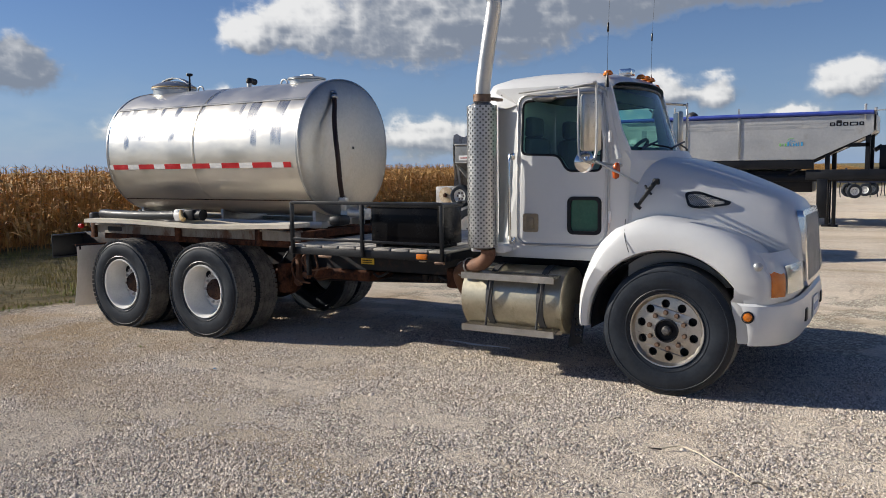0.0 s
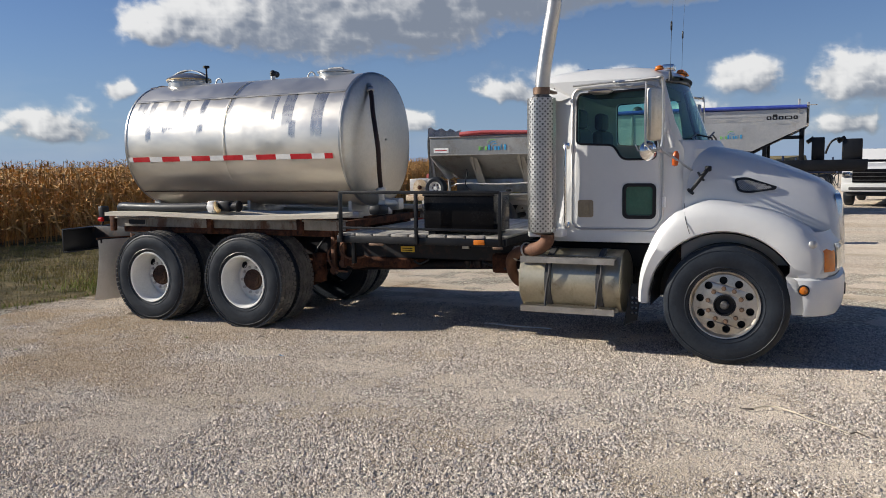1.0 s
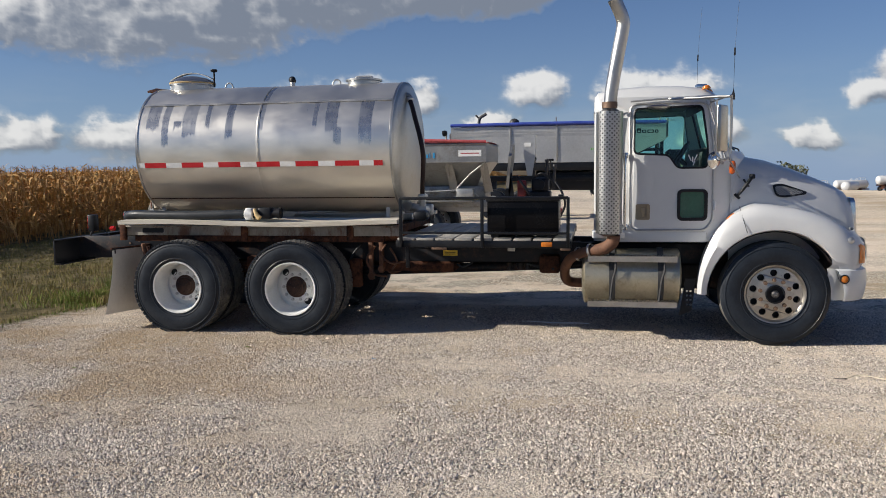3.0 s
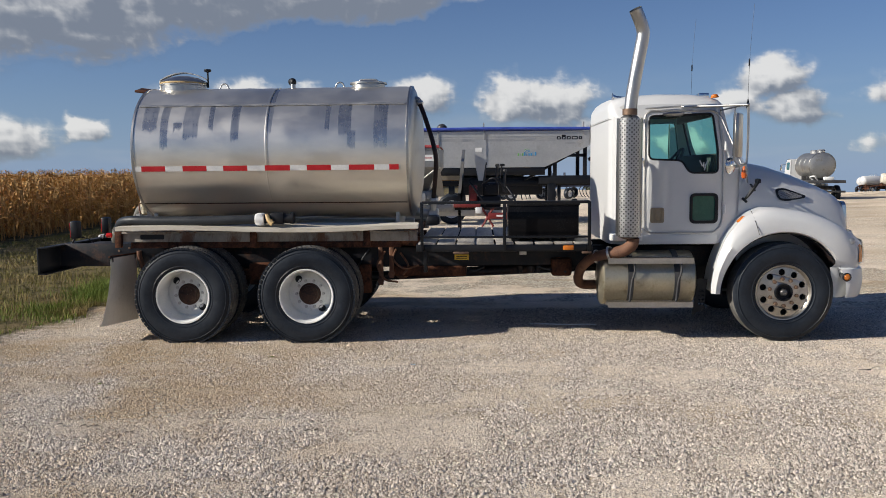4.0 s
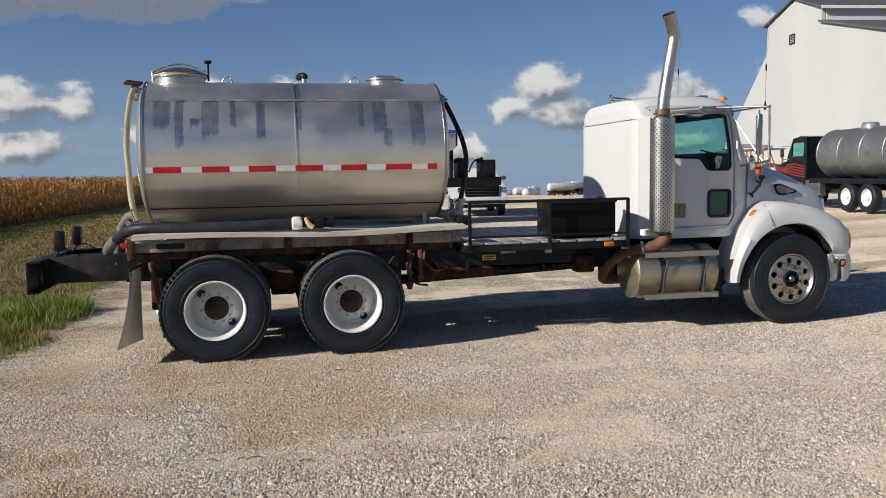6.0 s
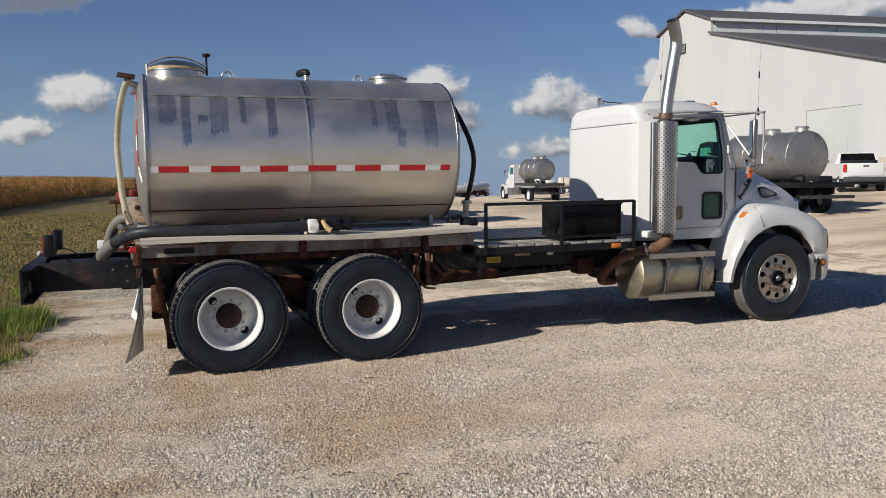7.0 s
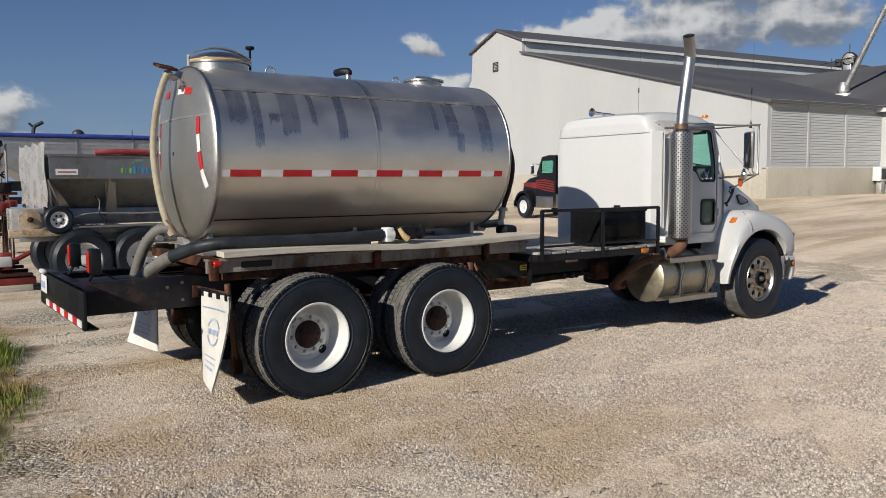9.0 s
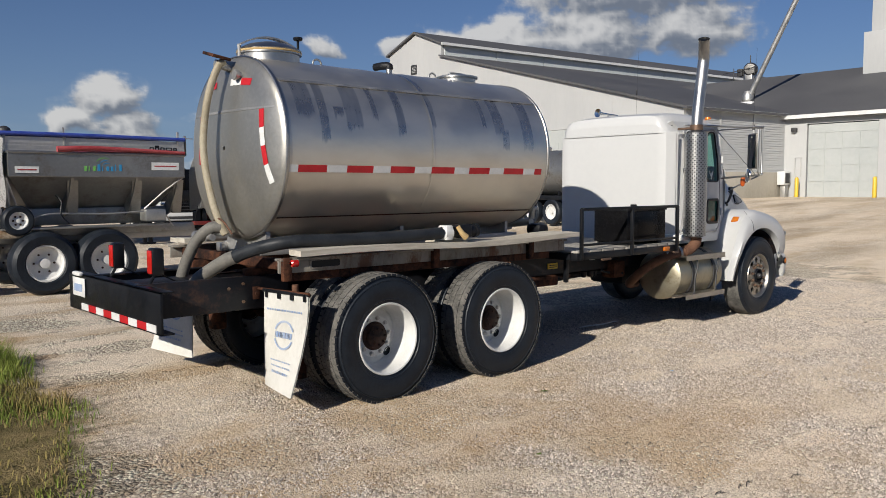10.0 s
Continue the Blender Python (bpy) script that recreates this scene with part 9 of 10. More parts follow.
rod(bm, (49.8, 24.4, 10.75), (49.8, 27.2, 10.45), 0.03, 6)
part("hand_rail", bm, M_DKGREY, head)
bm = bmesh.new()
rod(bm, (50.3, 25.2, 11.1), (50.3, 25.2, 11.75), 0.035, 6)
part("vent_pipe", bm, M_DKGREY, head)
for by in (11.2, 15.55):
    post = thing("bollard", "yellow steel bollard beside the loading door", "bollard", "bollards at the door")
    bm = bmesh.new()
    turned(bm, [(0.11, 0), (0.11, 1.1), (0.07, 1.18), (0.001, 1.2)], (WX - 0.6, by, ground_z(WX - 0.6, by) - 0.02), (0, 0, 1), 16)
    part("post", bm, M_YELLOW, post)
ac = thing("air_conditioner", "grey-white wall air conditioner", "air conditioner")
part("casing", new_box((WX - 0.9, 16.15, 1.7), (WX - 0.1, 16.62, 2.5), 0.03), M_PAINT_DULL, ac)
part("fan_grille", new_box((WX - 0.8, 16.13, 1.8), (WX - 0.25, 16.16, 2.4), 0.01), M_DKGREY, ac)
part("stand", new_box((WX - 0.7, 16.2, 0.8), (WX - 0.3, 16.5, 1.7), 0.01), M_GALV, ac)
pipe("conduit", [(WX - 0.04, 15.95, 1.0), (WX - 0.04, 15.95, 3.3), (WX - 0.04, 15.60, 3.32), (WX - 0.04, 15.58, 2.2)], 0.025, M_GALV, wing, "grey wall conduit", 6, 1, False)
wl = thing("wall_lamp", "small dark flood lamp on the white wall", "lamp")
part("housing", new_box((WX - 0.3, 15.85, 4.85), (WX, 16.15, 5.1), 0.04), M_DKGREY, wl)

# ---- distance: trees at the horizon ----
def far_tree(at, h, w):
    t = thing("distant_tree", "dark green broadleaf tree on the horizon", "tree", "distant tree line", at)
    bm = bmesh.new()
    turned(bm, [(h * 0.03, 0), (h * 0.02, h * 0.4), (h * 0.008, h * 0.8)], (0, 0, 0), (0, 0, 1), 7)
    for k in range(4):
        a = 1.7 * k
        rod(bm, (0, 0, h * (0.25 + 0.1 * k)), (w * 0.3 * math.cos(a), w * 0.3 * math.sin(a), h * (0.45 + 0.12 * k)), h * 0.012, 5, h * 0.004)
    part("trunk", bm, M_RUST, t)
    verts, faces = [], []
    for k in range(1500):
        a, b, q = random.uniform(0, 6.283), random.uniform(-1, 1), random.random() ** 0.4
        c = math.sqrt(1 - b * b)
        lump = 1 + 0.35 * noise.noise(Vector((2 * c * math.cos(a), 2 * c * math.sin(a), 2 * b + h)))
        p = Vector((w * 0.5 * q * c * math.cos(a) * lump, w * 0.5 * q * c * math.sin(a) * lump, h * 0.6 + h * 0.4 * q * b * lump))
        s = w * random.uniform(0.018, 0.045)
        d = Vector((random.uniform(-1, 1), random.uniform(-1, 1), random.uniform(-1, 1))).normalized()
        e = d.orthogonal().normalized()
        f = d.cross(e)
        i = len(verts)
        verts += [p + e * s, p + f * s * 0.8, p - e * s, p - f * s * 0.7]
        faces.append((i, i + 1, i + 2, i + 3))
    me = bpy.data.meshes.new("crown")
    me.from_pydata(verts, [], faces)
    me.materials.append(M_LEAF)
    cr = new("crown", me)
    cr.parent = t
    return t


first_tree = far_tree((33.0, 199.0, ground_z(33.0, 199.0)), 7.6, 10)
for x, y, low in ((38.5, 206, 0.1), (28.5, 204, 0.5), (44, 200, 0.3), (35.5, 203, 0.4)):
    again(first_tree, x, y, ground_z(x, y) - low, 40 * x)

# ---- corn field ----
def corn_front(y):
    """The first row of the crop swings towards the yard further back."""
    return -16.6 + 0.09 * max(0.0, y - 25)


def corn_field():
    rng = random.Random(5)
    verts, faces = [], []

    def blade(p, ang, rise, length, width, droop):
        dx, dy = math.cos(ang), math.sin(ang)
        i = len(verts)
        n = 3
        for k in range(n + 1):
            t = k / n
            r = length * t * (1 - 0.25 * droop * t)
            z = p[2] + rise * t - droop * length * t * t
            w = width * (1 - t) ** 0.6 * (0.6 + 0.4 * min(1, 4 * t)) * 0.5
            c = (p[0] + dx * r, p[1] + dy * r)
            tw = 0.7 * t
            verts.append((c[0] - dy * w, c[1] + dx * w, z + w * tw))
            verts.append((c[0] + dy * w, c[1] - dx * w, z - w * tw))
        for k in range(n):
            a = i + 2 * k
            faces.append((a, a + 1, a + 3, a + 2))

    def plant(x, y, h, leaves):
        z0 = ground_z(x, y)
        lx, ly = rng.uniform(-0.08, 0.08), rng.uniform(-0.08, 0.08)
        i = len(verts)
        for zz, w in ((0, 0.016), (h * 0.6, 0.013), (h, 0.005)):
            for k in range(3):
                a = 2.1 * k
                verts.append((x + lx * zz / h + w * math.cos(a), y + ly * zz / h + w * math.sin(a), z0 + zz))
        for r in range(2):
            for k in range(3):
                faces.append((i + 3 * r + k, i + 3 * r + (k + 1) % 3, i + 3 * r + 3 + (k + 1) % 3, i + 3 * r + 3 + k))
        for k in range(leaves):
            t = 0.18 + 0.78 * (k + rng.random()) / leaves
            blade((x + lx * t, y + ly * t, z0 + h * t), rng.uniform(0, 6.283), rng.uniform(0.05, 0.35), rng.uniform(0.35, 0.7), rng.uniform(0.05, 0.085), rng.uniform(0.3, 1.5))
        for k in range(3):
            blade((x + lx, y + ly, z0 + h * 0.97), rng.uniform(0, 6.283), rng.uniform(0.05, 0.16), 0.14, 0.02, 0.3)

    for row in range(6):
        y = -4.0
        while y < 62:
            plant(corn_front(y) - 0.7 * row + rng.uniform(-0.14, 0.14), y, rng.uniform(1.84, 2.08) - 0.003 * max(0.0, y - 25), 12 if row < 2 else 8)
            y += rng.uniform(0.12, 0.20) if row < 3 else rng.uniform(0.2, 0.34)
    for k in range(5200):
        d = rng.random() ** 1.7
        x = -20.3 - 150 * d
        y = rng.uniform(-4, 60 + 190 * d)
        plant(x, y, rng.uniform(1.96, 2.16) + 0.12 * d, 5)
    for k in range(2600):
        y = 62 + 118 * rng.random() ** 1.3
        plant(corn_front(y) - rng.random() ** 1.5 * 8, y, rng.uniform(1.72, 1.98), 6)
    me = bpy.data.meshes.new("corn_field")
    me.from_pydata(verts, [], faces)
    me.materials.append(M_CORN_LEAF)
    tagged(new("corn_field", me), "ripe dry tan-orange corn standing in a field", "corn", "", "stuff")


corn_field()
# the dense inside of the crop
bm = bmesh.new()
rows = []
for y in [-6 + 12 * k for k in range(40)]:
    f = corn_front(y) - 1.9
    rows.append([(f, y, ground_z(f, y)), (f - 0.2, y, ground_z(f, y) + 1.42), (min(-60, f - 20), y, ground_z(-60, y) + 1.62), (-400, y, ground_z(-400, y) + 1.75)])
loft(bm, rows, False)
tagged(new("corn_mass", finish(bm, "corn_mass", M_CORN_LEAF, 0)), "dense dry corn stalks deeper in the field", "corn", "", "stuff")


# ---- grass verge and weeds ----
def verge():
    rng = random.Random(8)
    for name, mat, count, label in (("verge_grass", M_GRASS, 120000, "rough mown grass with dry tufts"), ("roadside_weeds", M_WEED, 34000, "tall green weeds along the gravel edge")):
        verts, faces = [], []
        for k in range(count):
            if name == "verge_grass":
                q = rng.random() ** 1.8
                y = -6 + 40 * rng.random() ** 2.2
                x = grass_edge(y) - (0.3 if y < 1.0 else 0.1) - 8.4 * rng.random() ** (1.0 if y > 3 else 1.8)
                h = rng.uniform(0.03, 0.10) * (1.0 + 0.9 * max(0, noise.noise(Vector((x * 0.7, y * 0.7, 3))))) * (0.6 if y > 4.5 else 1.0)
                if y < 0.2:
                    if rng.random() < 0.6:
                        continue
                    h *= 0.5
                w = rng.uniform(0.002, 0.006) * (1 + max(0.0, y - 3) * 0.15)
            else:
                y = rng.uniform(-2.5, 9) if k % 3 else rng.gauss(1.4, 0.5)
                x = grass_edge(y) - (0.2 if y < 1.0 else 0.05) - abs(rng.gauss(0, 0.5)) + rng.gauss(0, 0.08)
                dens = noise.noise(Vector((x * 0.8, y * 0.6, 7)))
                if dens < rng.uniform(-0.2, 0.15):
                    continue
                if y < -0.2 and rng.random() < 0.6:
                    continue
                h = rng.uniform(0.06, 0.30) * (0.6 + dens) * (0.95 if 0.5 < y < 2.4 else 0.6 if y > -0.2 else 0.4)
                w = rng.uniform(0.0015, 0.0055)
            if noise.noise(Vector((x * 0.9, y * 0.9, 0))) < -0.25 and rng.random() < 0.7:
                continue
            z = ground_z(x, y)
            a = rng.uniform(0, 6.283)
            lx, ly = rng.uniform(-0.6, 0.6) * h, rng.uniform(-0.6, 0.6) * h
            c, s = math.cos(a) * w, math.sin(a) * w
            i = len(verts)
            verts += [(x - c, y - s, z - 0.01), (x + c, y + s, z - 0.01), (x + lx * 0.4 + c * 0.7, y + ly * 0.4 + s * 0.7, z + h * 0.6), (x + lx * 0.4 - c * 0.7, y + ly * 0.4 - s * 0.7, z + h * 0.6), (x + lx, y + ly, z + h)]
            faces += [(i, i + 1, i + 2, i + 3), (i + 3, i + 2, i + 4)]
        me = bpy.data.meshes.new(name)
        me.from_pydata(verts, [], faces)
        me.materials.append(mat)
        tagged(new(name, me), label, "grass" if name == "verge_grass" else "weeds", "", "stuff")


verge()


# ---- loose stones ----
def stones(count):
    """Low broken chips, four facets each; most where the stone lies loose."""
    rng = np.random.default_rng(3)
    x = rng.uniform(-8.1, 4.5, count)
    y = -6.8 + 7.6 * rng.random(count) ** 1.5
    q = LOOSE[((y - LY0) / LSTEP).astype(int), ((x - LX0) / LSTEP).astype(int)]
    keep = rng.random(count) < 0.42 + 0.50 * q
    x, y, q = x[keep], y[keep], q[keep]
    n = len(x)
    r = rng.choice((0.0042, 0.0052, 0.0064, 0.008, 0.0105), n) * (0.68 + 0.42 * q)
    big = rng.random(n) < 0.003
    r[big] = rng.uniform(0.012, 0.02, big.sum())
    z = np.array([ground_z(a, b) for a, b in zip(x, y)])
    turn, sx, sy = rng.uniform(0, 6.283, n), rng.uniform(0.9, 1.8, n), rng.uniform(0.7, 1.15, n)
    co = np.zeros((n, 5, 3))
    for k in range(4):
        a = k * math.pi / 2 + rng.uniform(-0.4, 0.4, n)
        px, py = np.cos(a) * sx * r, np.sin(a) * sy * r
        co[:, k, 0] = x + np.cos(turn) * px - np.sin(turn) * py
        co[:, k, 1] = y + np.sin(turn) * px + np.cos(turn) * py
        co[:, k, 2] = z - 0.002
    co[:, 4, 0] = x + rng.uniform(-0.5, 0.5, n) * r
    co[:, 4, 1] = y + rng.uniform(-0.5, 0.5, n) * r
    co[:, 4, 2] = z + r * rng.uniform(0.8, 1.55, n)
    first = np.arange(n) * 5
    tri = np.stack([np.stack([first + k, first + (k + 1) % 4, first + 4], 1) for k in range(4)], 1).reshape(-1, 3)
    me = bpy.data.meshes.new("loose_stones")
    me.vertices.add(n * 5)
    me.vertices.foreach_set("co", co.reshape(-1))
    me.loops.add(tri.size)
    me.loops.foreach_set("vertex_index", tri.reshape(-1))
    me.polygons.add(len(tri))
    me.polygons.foreach_set("loop_start", np.arange(len(tri)) * 3)
    me.update(calc_edges=True)
    me.materials.append(M_STONE)
    tagged(new("loose_stones", me), "scattered pale limestone chips on the yard", "gravel", "", "stuff")


stones(820000)

# ---- litter on the gravel ----
M_TWIG = surf("dark_dead_twig", (0.05, 0.042, 0.032), (0.11, 0.09, 0.065), 0.85, 0, 20, 90, None, (0, 1), 0.2, 0.002)
M_STRAW = surf("bleached_straw", (0.46, 0.40, 0.29), (0.64, 0.57, 0.43), 0.7, 0, 12, 60, (0.3, 0.24, 0.15), (0.6, 0.8), 0.1, 0.001)
stalk = thing("corn_stalk", "bleached dry corn stalk lying on the gravel", "stalk")
bm = bmesh.new()
tube(bm, [(0.32, -2.41, 0.02), (0.42, -2.35, 0.03), (0.55, -2.43, 0.035), (0.68, -2.54, 0.025), (0.80, -2.63, 0.02), (0.90, -2.71, 0.012)], lambda t: 0.0055 - 0.003 * t, 7, 5)
part("stem", bm, M_STRAW, stalk)
for pts in ([(0.90, -2.71, 0.012), (0.94, -2.70, 0.02), (0.99, -2.74, 0.012)], [(0.32, -2.41, 0.014), (0.27, -2.44, 0.02), (0.23, -2.40, 0.01)]):
    bm = bmesh.new()
    tube(bm, pts, lambda t: 0.006 - 0.003 * t, 6, 3)
    part("root", bm, M_TWIG, stalk, "brown root end")
# thin white raised strip on the ground below the frame
rake = thing("pale_ground_line", "thin pale raised line on the ground under the truck", "stone dust", "", (0, 0, 0))
bm = bmesh.new()
rows = []
for k in range(15):
    t = k / 14
    x = -2.5 + 0.75 * t
    w = 0.022 * math.sin(math.pi * min(1, t + 0.08)) + 0.006 * noise.noise(Vector((9 * t, 2, 0)))
    y = -0.27 - 0.02 * t + 0.012 * math.sin(9 * t)
    rows.append([(x, y - w, ground_z(x, y) + 0.001), (x, y - w * 0.3, ground_z(x, y) + 0.012), (x, y + w * 0.3, ground_z(x, y) + 0.012), (x, y + w, ground_z(x, y) + 0.001)])
loft(bm, rows, False)
part("pale_ridge", bm, M_TAPE_WHITE, rake)
for (x, y), size, kind in (((-4.34, -1.67), 0.11, 0), ((-5.06, -1.95), 0.06, 1), ((-6.29, -2.43), 0.05, 0), ((-6.26, -2.95), 0.035, 1), ((-6.0, -3.38), 0.06, 0), ((-5.57, -3.3), 0.05, 0),
                           ((-5.68, -3.2), 0.06, 0), ((-5.84, -4.06), 0.06, 0), ((-6.02, -4.04), 0.08, 0), ((-4.2, -4.14), 0.16, 0), ((-5.45, -4.2), 0.12, 0), ((-3.5, -2.76), 0.05, 0),
                           ((-3.2, -2.18), 0.07, 0), ((-1.22, -2.03), 0.10, 0), ((0.66, -2.40), 0.12, 0), ((-6.17, -2.98), 0.07, 0), ((-0.11, -1.94), 0.07, 0), ((-3.68, -2.26), 0.04, 2), ((-5.76, -4.07), 0.12, 0)):
    rng = random.Random(int(1000 * (x - y)))
    if kind == 0:
        t = thing("twig", "small dark twig on the gravel", "twig", "bits of litter on the gravel")
        bm = bmesh.new()
        a = rng.uniform(-0.5, 0.7)
        dx, dy = math.cos(a) * size * 0.45, math.sin(a) * size * 0.45
        tube(bm, [(x - dx, y - dy, ground_z(x, y) + 0.006), (x - dx * 0.2, y - dy * 0.2 + 0.1 * size, ground_z(x, y) + 0.016), (x + dx, y + dy, ground_z(x, y) + 0.007)], lambda q: 0.0035 - 0.002 * q, 6, 4)
        tube(bm, [(x, y, ground_z(x, y) + 0.012), (x + 0.3 * dx - 0.3 * dy, y + 0.3 * dy + 0.3 * dx, ground_z(x, y) + 0.02)], 0.003, 5, 1, False)
        part("stem", bm, M_TWIG, t)
    else:
        t = thing("leaf_scrap" if kind == 1 else "plastic_scrap", "crumpled green leaf on the gravel" if kind == 1 else "small light blue plastic scrap", "litter", "bits of litter on the gravel")
        bm = bmesh.new()
        loft(bm, [[(x + size * (u - 0.5), y + 0.6 * size * (v - 0.5), ground_z(x, y) + 0.008 + 0.012 * rng.random()) for u in (0, 0.4, 0.8, 1)] for v in (0, 0.5, 1)], False)
        part("blade", bm, M_WEED if kind == 1 else M_TEAL_LOGO, t)


# ---- sky backdrop with cumulus clouds ----
# bearing, height, half width, half height of each billow in degrees, and how grey it is
PUFFS = ((122.5, 9.8, 7.0, 4.7, 0.25), (116.0, 10.0, 6.5, 4.9, 0.5), (129.5, 9.6, 4.5, 3.0, 0.0), (133.6, 8.8, 2.4, 1.9, 0.0), (109.0, 11.2, 6.5, 3.3, 0.7), (102.5, 11.6, 6.5, 2.8, 0.8),
         (96.5, 11.7, 5.5, 2.3, 0.8), (124.0, 14.5, 9.0, 4.0, 0.2), (108.0, 15.0, 10.0, 3.0, 0.5), (148.6, 6.4, 2.8, 1.7, 0.75),
         (122.0, 2.0, 3.4, 1.5, 0.1), (128.0, 2.3, 2.6, 1.2, 0.1), (131.5, 4.4, 1.3, 0.6, 0.1), (140.2, 2.6, 3.0, 1.2, 0.0), (136.0, 4.8, 1.2, 1.0, 0.0), (116.5, 2.7, 1.2, 0.8, 0.1),
         (110.0, 4.8, 1.9, 1.1, 0.0), (105.6, 4.7, 2.6, 1.4, 0.0), (101.8, 4.5, 1.6, 1.2, 0.0), (105.0, 2.1, 2.6, 1.2, 0.1), (94.0, 4.9, 1.9, 1.5, 0.0), (97.0, 2.9, 1.5, 0.8, 0.1),
         (88.0, 4.8, 2.2, 1.5, 0.0), (84.6, 4.5, 2.6, 1.6, 0.05), (88.0, 2.0, 2.2, 0.8, 0.2), (82.0, 2.1, 1.8, 1.2, 0.1), (76.0, 1.5, 1.6, 0.7, 0.1),
         (70.6, 5.6, 2.2, 1.4, 0.0), (72.6, 4.3, 1.4, 1.0, 0.0), (69.2, 3.6, 2.0, 1.3, 0.15), (62.4, 4.9, 2.4, 1.5, 0.05), (60.4, 4.2, 1.5, 1.0, 0.3), (62.0, 1.6, 2.6, 0.8, 0.1),
         (56.4, 9.3, 1.2, 0.9, 0.1), (55.6, 6.5, 0.9, 0.9, 0.1), (54.4, 6.6, 1.1, 0.9, 0.2), (50.8, 9.2, 1.5, 0.8, 0.1), (44.0, 9.5, 4.6, 2.3, 0.0), (37.5, 9.9, 6.0, 2.9, 0.0),
         (31.0, 10.0, 4.0, 2.5, 0.05), (47.5, 9.5, 2.5, 1.1, 0.0), (35.0, 13.0, 9.0, 2.6, 0.1),
         # unseen clouds behind the camera, added so the tank reflects brighter patches
         (5.0, 6.0, 5.0, 2.0, 0.1), (345.0, 9.0, 7.0, 2.6, 0.2), (318.0, 5.5, 5.0, 2.0, 0.1), (292.0, 11.0, 8.0, 3.0, 0.2), (262.0, 6.5, 6.0, 2.4, 0.1), (236.0, 10.0, 7.0, 2.6, 0.1), (176.0, 7.5, 6.0, 2.4, 0.2))


def billows(x, y, octaves, seed):
    """Rounded heaps at falling scales, about 0 to 1."""
    out, amp, total = np.zeros_like(x), 1.0, 0.0
    for k in range(octaves):
        out += amp * (1 - np.abs(2 * value_noise(x * 2 ** k + 7.3 * k, y * 2 ** k + 3.1 * k, seed + k) - 1))
        total += amp
        amp *= 0.55
    return out / total


def cloud_field(az, el):
    """How deep in cloud a bearing lies (over 0: inside), how grey the cloud is there, its height within the heap and its relief."""
    wx = 1.1 * (value_noise(az * 0.5, el * 0.7, 31) - 0.5) + 0.5 * (value_noise(az * 1.3, el * 1.6, 41) - 0.5)
    wy = 0.8 * (value_noise(az * 0.5, el * 0.7, 51) - 0.5)
    best, grey, high, rag = np.full(az.shape, -2.0), np.zeros(az.shape), np.zeros(az.shape), np.zeros(az.shape)
    for a, e, rx, ry, g in PUFFS:
        rx, ry = (rx * 1.12, ry * 1.25) if ry < 1.8 else (rx, ry)
        u = ((az + wx - a + 180) % 360 - 180) / rx
        v = (el + wy - e) / ry
        d = 1 - np.sqrt(u * u + np.where(v < 0, v * 1.3, v) ** 2)
        w = 1 / (1 + np.exp(np.clip(-9 * (d - best), -30, 30)))
        grey = grey * (1 - w) + g * w
        high = high * (1 - w) + np.clip(v, -1.3, 1.3) * w
        rag = rag * (1 - w) + (0.30 + 0.85 / ry) * w
        best = np.maximum(best, d) + 0.06 * np.exp(-((d - best) / 0.25) ** 2)
    heap = billows(az * 0.55, el * 0.75, 6, 3)
    return best * 1.1 + 0.07 + rag * (heap - 0.54), grey, high, heap


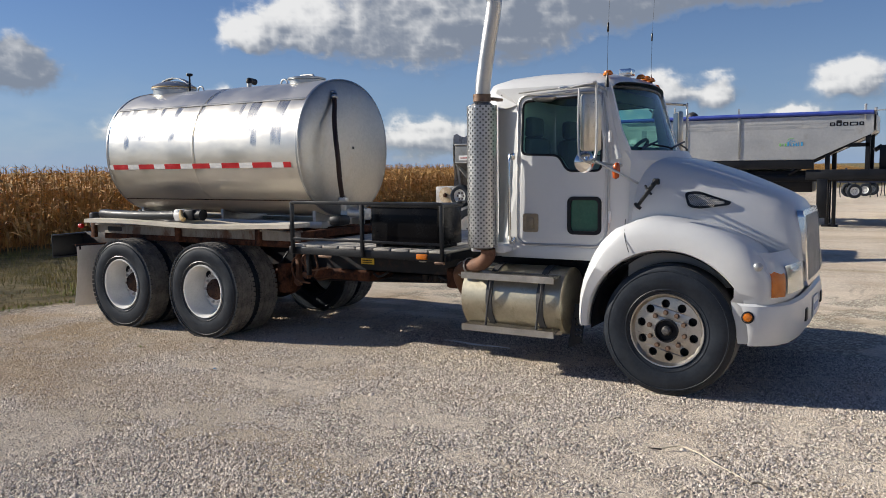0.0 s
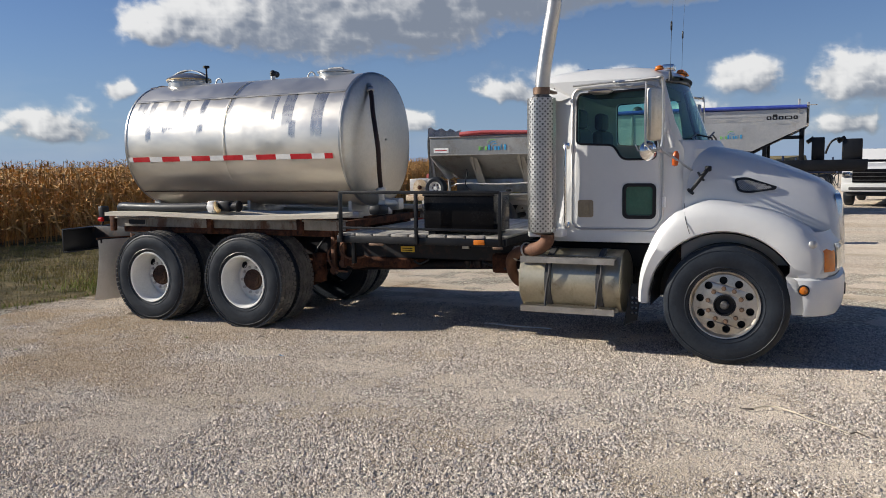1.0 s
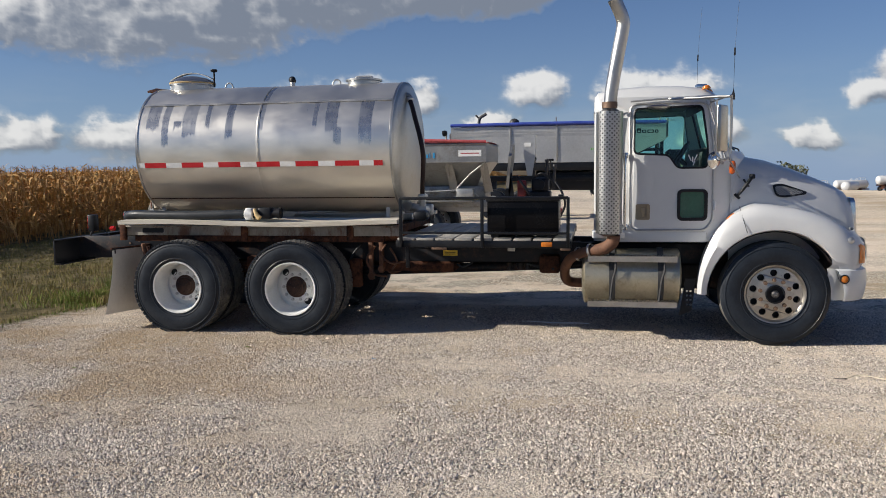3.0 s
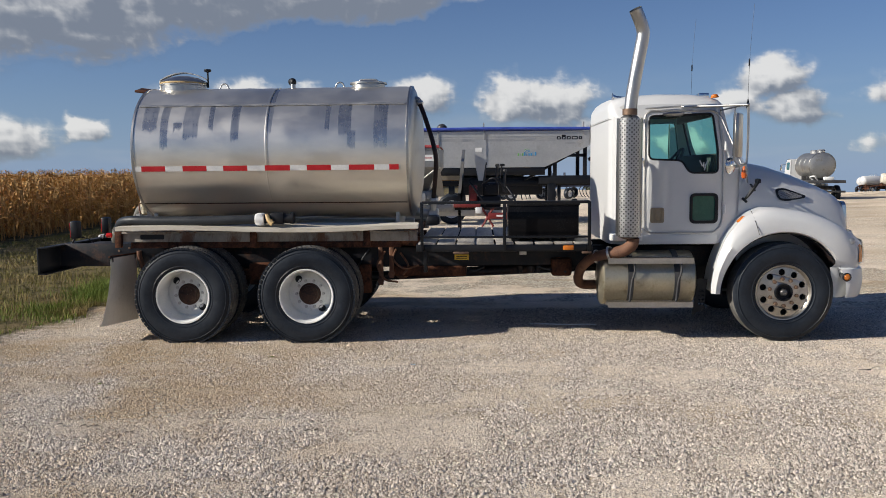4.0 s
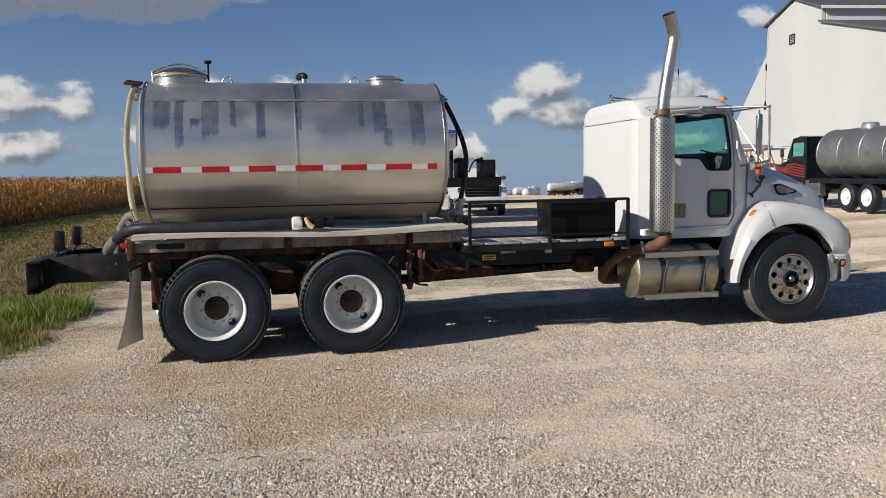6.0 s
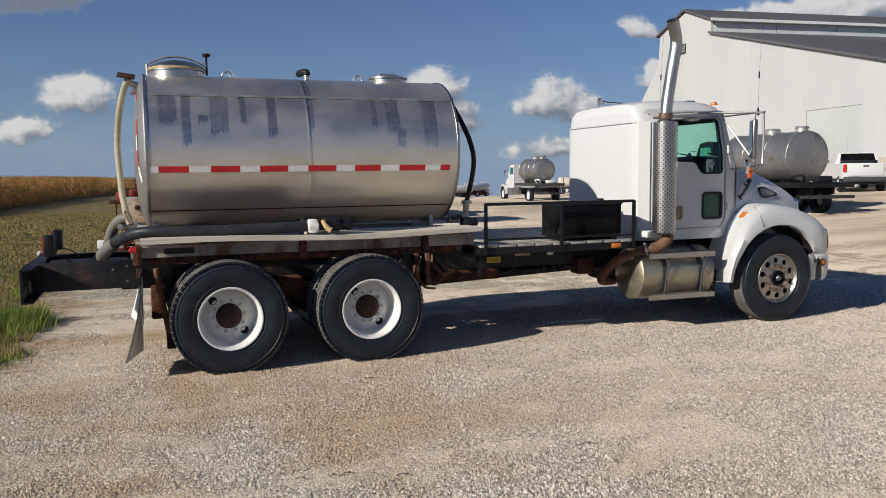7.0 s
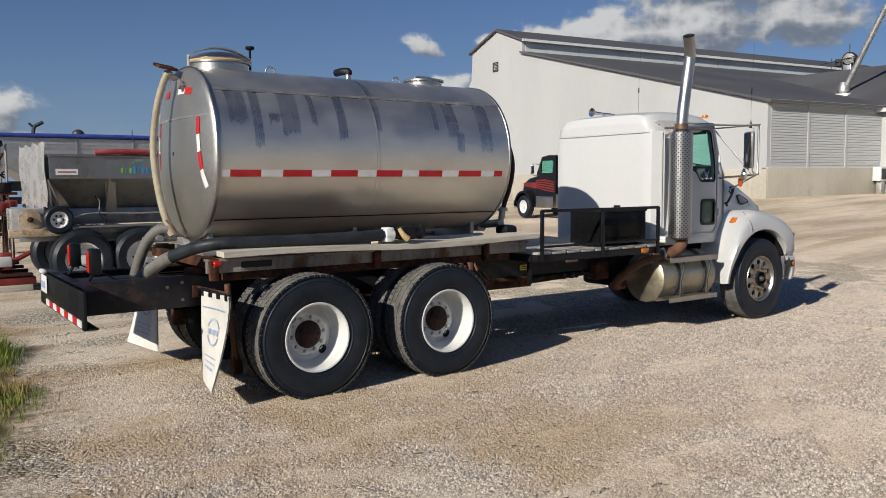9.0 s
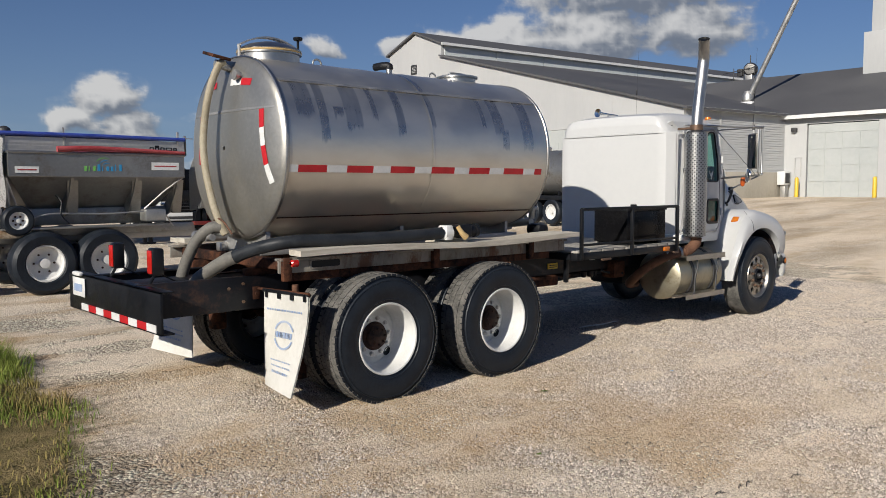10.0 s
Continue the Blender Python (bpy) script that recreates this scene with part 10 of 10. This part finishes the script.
def cloud_dome():
    R = 2400.0
    az = np.concatenate([np.arange(0, 20, 1.0), np.arange(20, 158, 0.13), np.arange(158, 360.5, 1.0)])
    el = np.concatenate([np.arange(-4, 0, 0.5), np.arange(0, 15, 0.13), np.arange(15, 35, 0.8)])
    A, E = np.meshgrid(az, el)
    cover, grey, high, heap = cloud_field(A, E)
    side = np.sin(np.radians(math.degrees(math.atan2(-SUN_TO.y, -SUN_TO.x)) - A))
    facing = np.zeros(A.shape)
    for step, gain in ((0.3, 0.45), (0.8, 0.5), (1.8, 0.5)):
        toward = cloud_field(A + step * side, E + step * 0.75)[0]
        facing += gain * np.clip(cover - toward, -0.8, 0.8)
    deep = np.clip(cover, 0, 1.2)
    shade = 0.37 + 0.32 * high * (1 - grey) + 0.50 * facing * (1 - 0.6 * grey) + 0.75 * (heap - 0.55) - 0.55 * grey * np.clip(deep * 2.5, 0.45, 1)
    cover = cover - 0.35 * np.clip(-0.35 - high, 0, 1)
    haze = 0.80 * np.exp(-np.maximum(E, 0) / 7.0) * np.clip((34 - E) / 8, 0, 1)
    veil = np.clip((billows(A * 0.11, E * 0.4, 5, 77) - 0.62) * 2.2, 0, 1) * np.exp(-((E - 3.0) / 2.8) ** 2)
    ra, re_ = np.radians(A), np.radians(E)
    co = np.stack([-4 + R * np.cos(ra) * np.cos(re_), -5 + R * np.sin(ra) * np.cos(re_), 1.7 + R * np.sin(re_)], -1).reshape(-1, 3)
    na, ne = len(az), len(el)
    i = (np.arange(ne - 1)[:, None] * na + np.arange(na - 1)[None, :]).reshape(-1)
    quads = np.stack([i, i + 1, i + na + 1, i + na], 1)
    me = bpy.data.meshes.new("sky_backdrop")
    me.vertices.add(len(co))
    me.vertices.foreach_set("co", co.reshape(-1))
    me.loops.add(quads.size)
    me.loops.foreach_set("vertex_index", quads.reshape(-1))
    me.polygons.add(len(quads))
    me.polygons.foreach_set("loop_start", np.arange(len(quads)) * 4)
    me.update(calc_edges=True)
    for nm, vals in (("cover", cover), ("shade", shade), ("haze", haze), ("veil", veil)):
        me.attributes.new(nm, "FLOAT", "POINT").data.foreach_set("value", vals.reshape(-1))
    me.shade_smooth()
    m = bpy.data.materials.new("cumulus_sky")
    m.use_nodes = True
    nt = m.node_tree
    nt.nodes.remove(nt.nodes["Principled BSDF"])
    read = {}
    for nm in ("cover", "shade", "haze", "veil"):
        n = nt.nodes.new("ShaderNodeAttribute")
        n.attribute_name = nm
        read[nm] = n.outputs["Fac"]
    fine = calc(nt, "SUBTRACT", grain(nt, coords(nt, (0.03, 0.03, 0.045)), 1.0, 7, 0.62), 0.5)
    alpha = ramp(nt, calc(nt, "ADD", read["cover"], calc(nt, "MULTIPLY", fine, 0.45)), -0.06, 0.55)
    tone = calc(nt, "ADD", read["shade"], calc(nt, "MULTIPLY", fine, 0.30))
    col = mix_rgb(nt, ramp(nt, tone, 0.02, 0.98), (0.235, 0.27, 0.335), (0.90, 0.895, 0.885))
    soft = calc(nt, "MULTIPLY", read["veil"], 0.55)
    col = mix_rgb(nt, alpha, mix_rgb(nt, soft, (0.30, 0.425, 0.645), (0.56, 0.61, 0.70)), col)
    alpha = calc(nt, "MAXIMUM", calc(nt, "MULTIPLY", alpha, 0.96), calc(nt, "MAXIMUM", read["haze"], soft))
    em, tr, mx = nt.nodes.new("ShaderNodeEmission"), nt.nodes.new("ShaderNodeBsdfTransparent"), nt.nodes.new("ShaderNodeMixShader")
    em.inputs[1].default_value = CLOUD_GLOW
    nt.links.new(col, em.inputs[0])
    nt.links.new(calc(nt, "MULTIPLY", alpha, 0.97), mx.inputs[0])
    nt.links.new(tr.outputs[0], mx.inputs[1])
    nt.links.new(em.outputs[0], mx.inputs[2])
    nt.links.new(mx.outputs[0], nt.nodes["Material Output"].inputs[0])
    me.materials.append(m)
    tagged(new("backdrop", me), "blue sky with drifting white cumulus clouds", "sky", "", "structure")


CLOUD_GLOW = 0.71
cloud_dome()
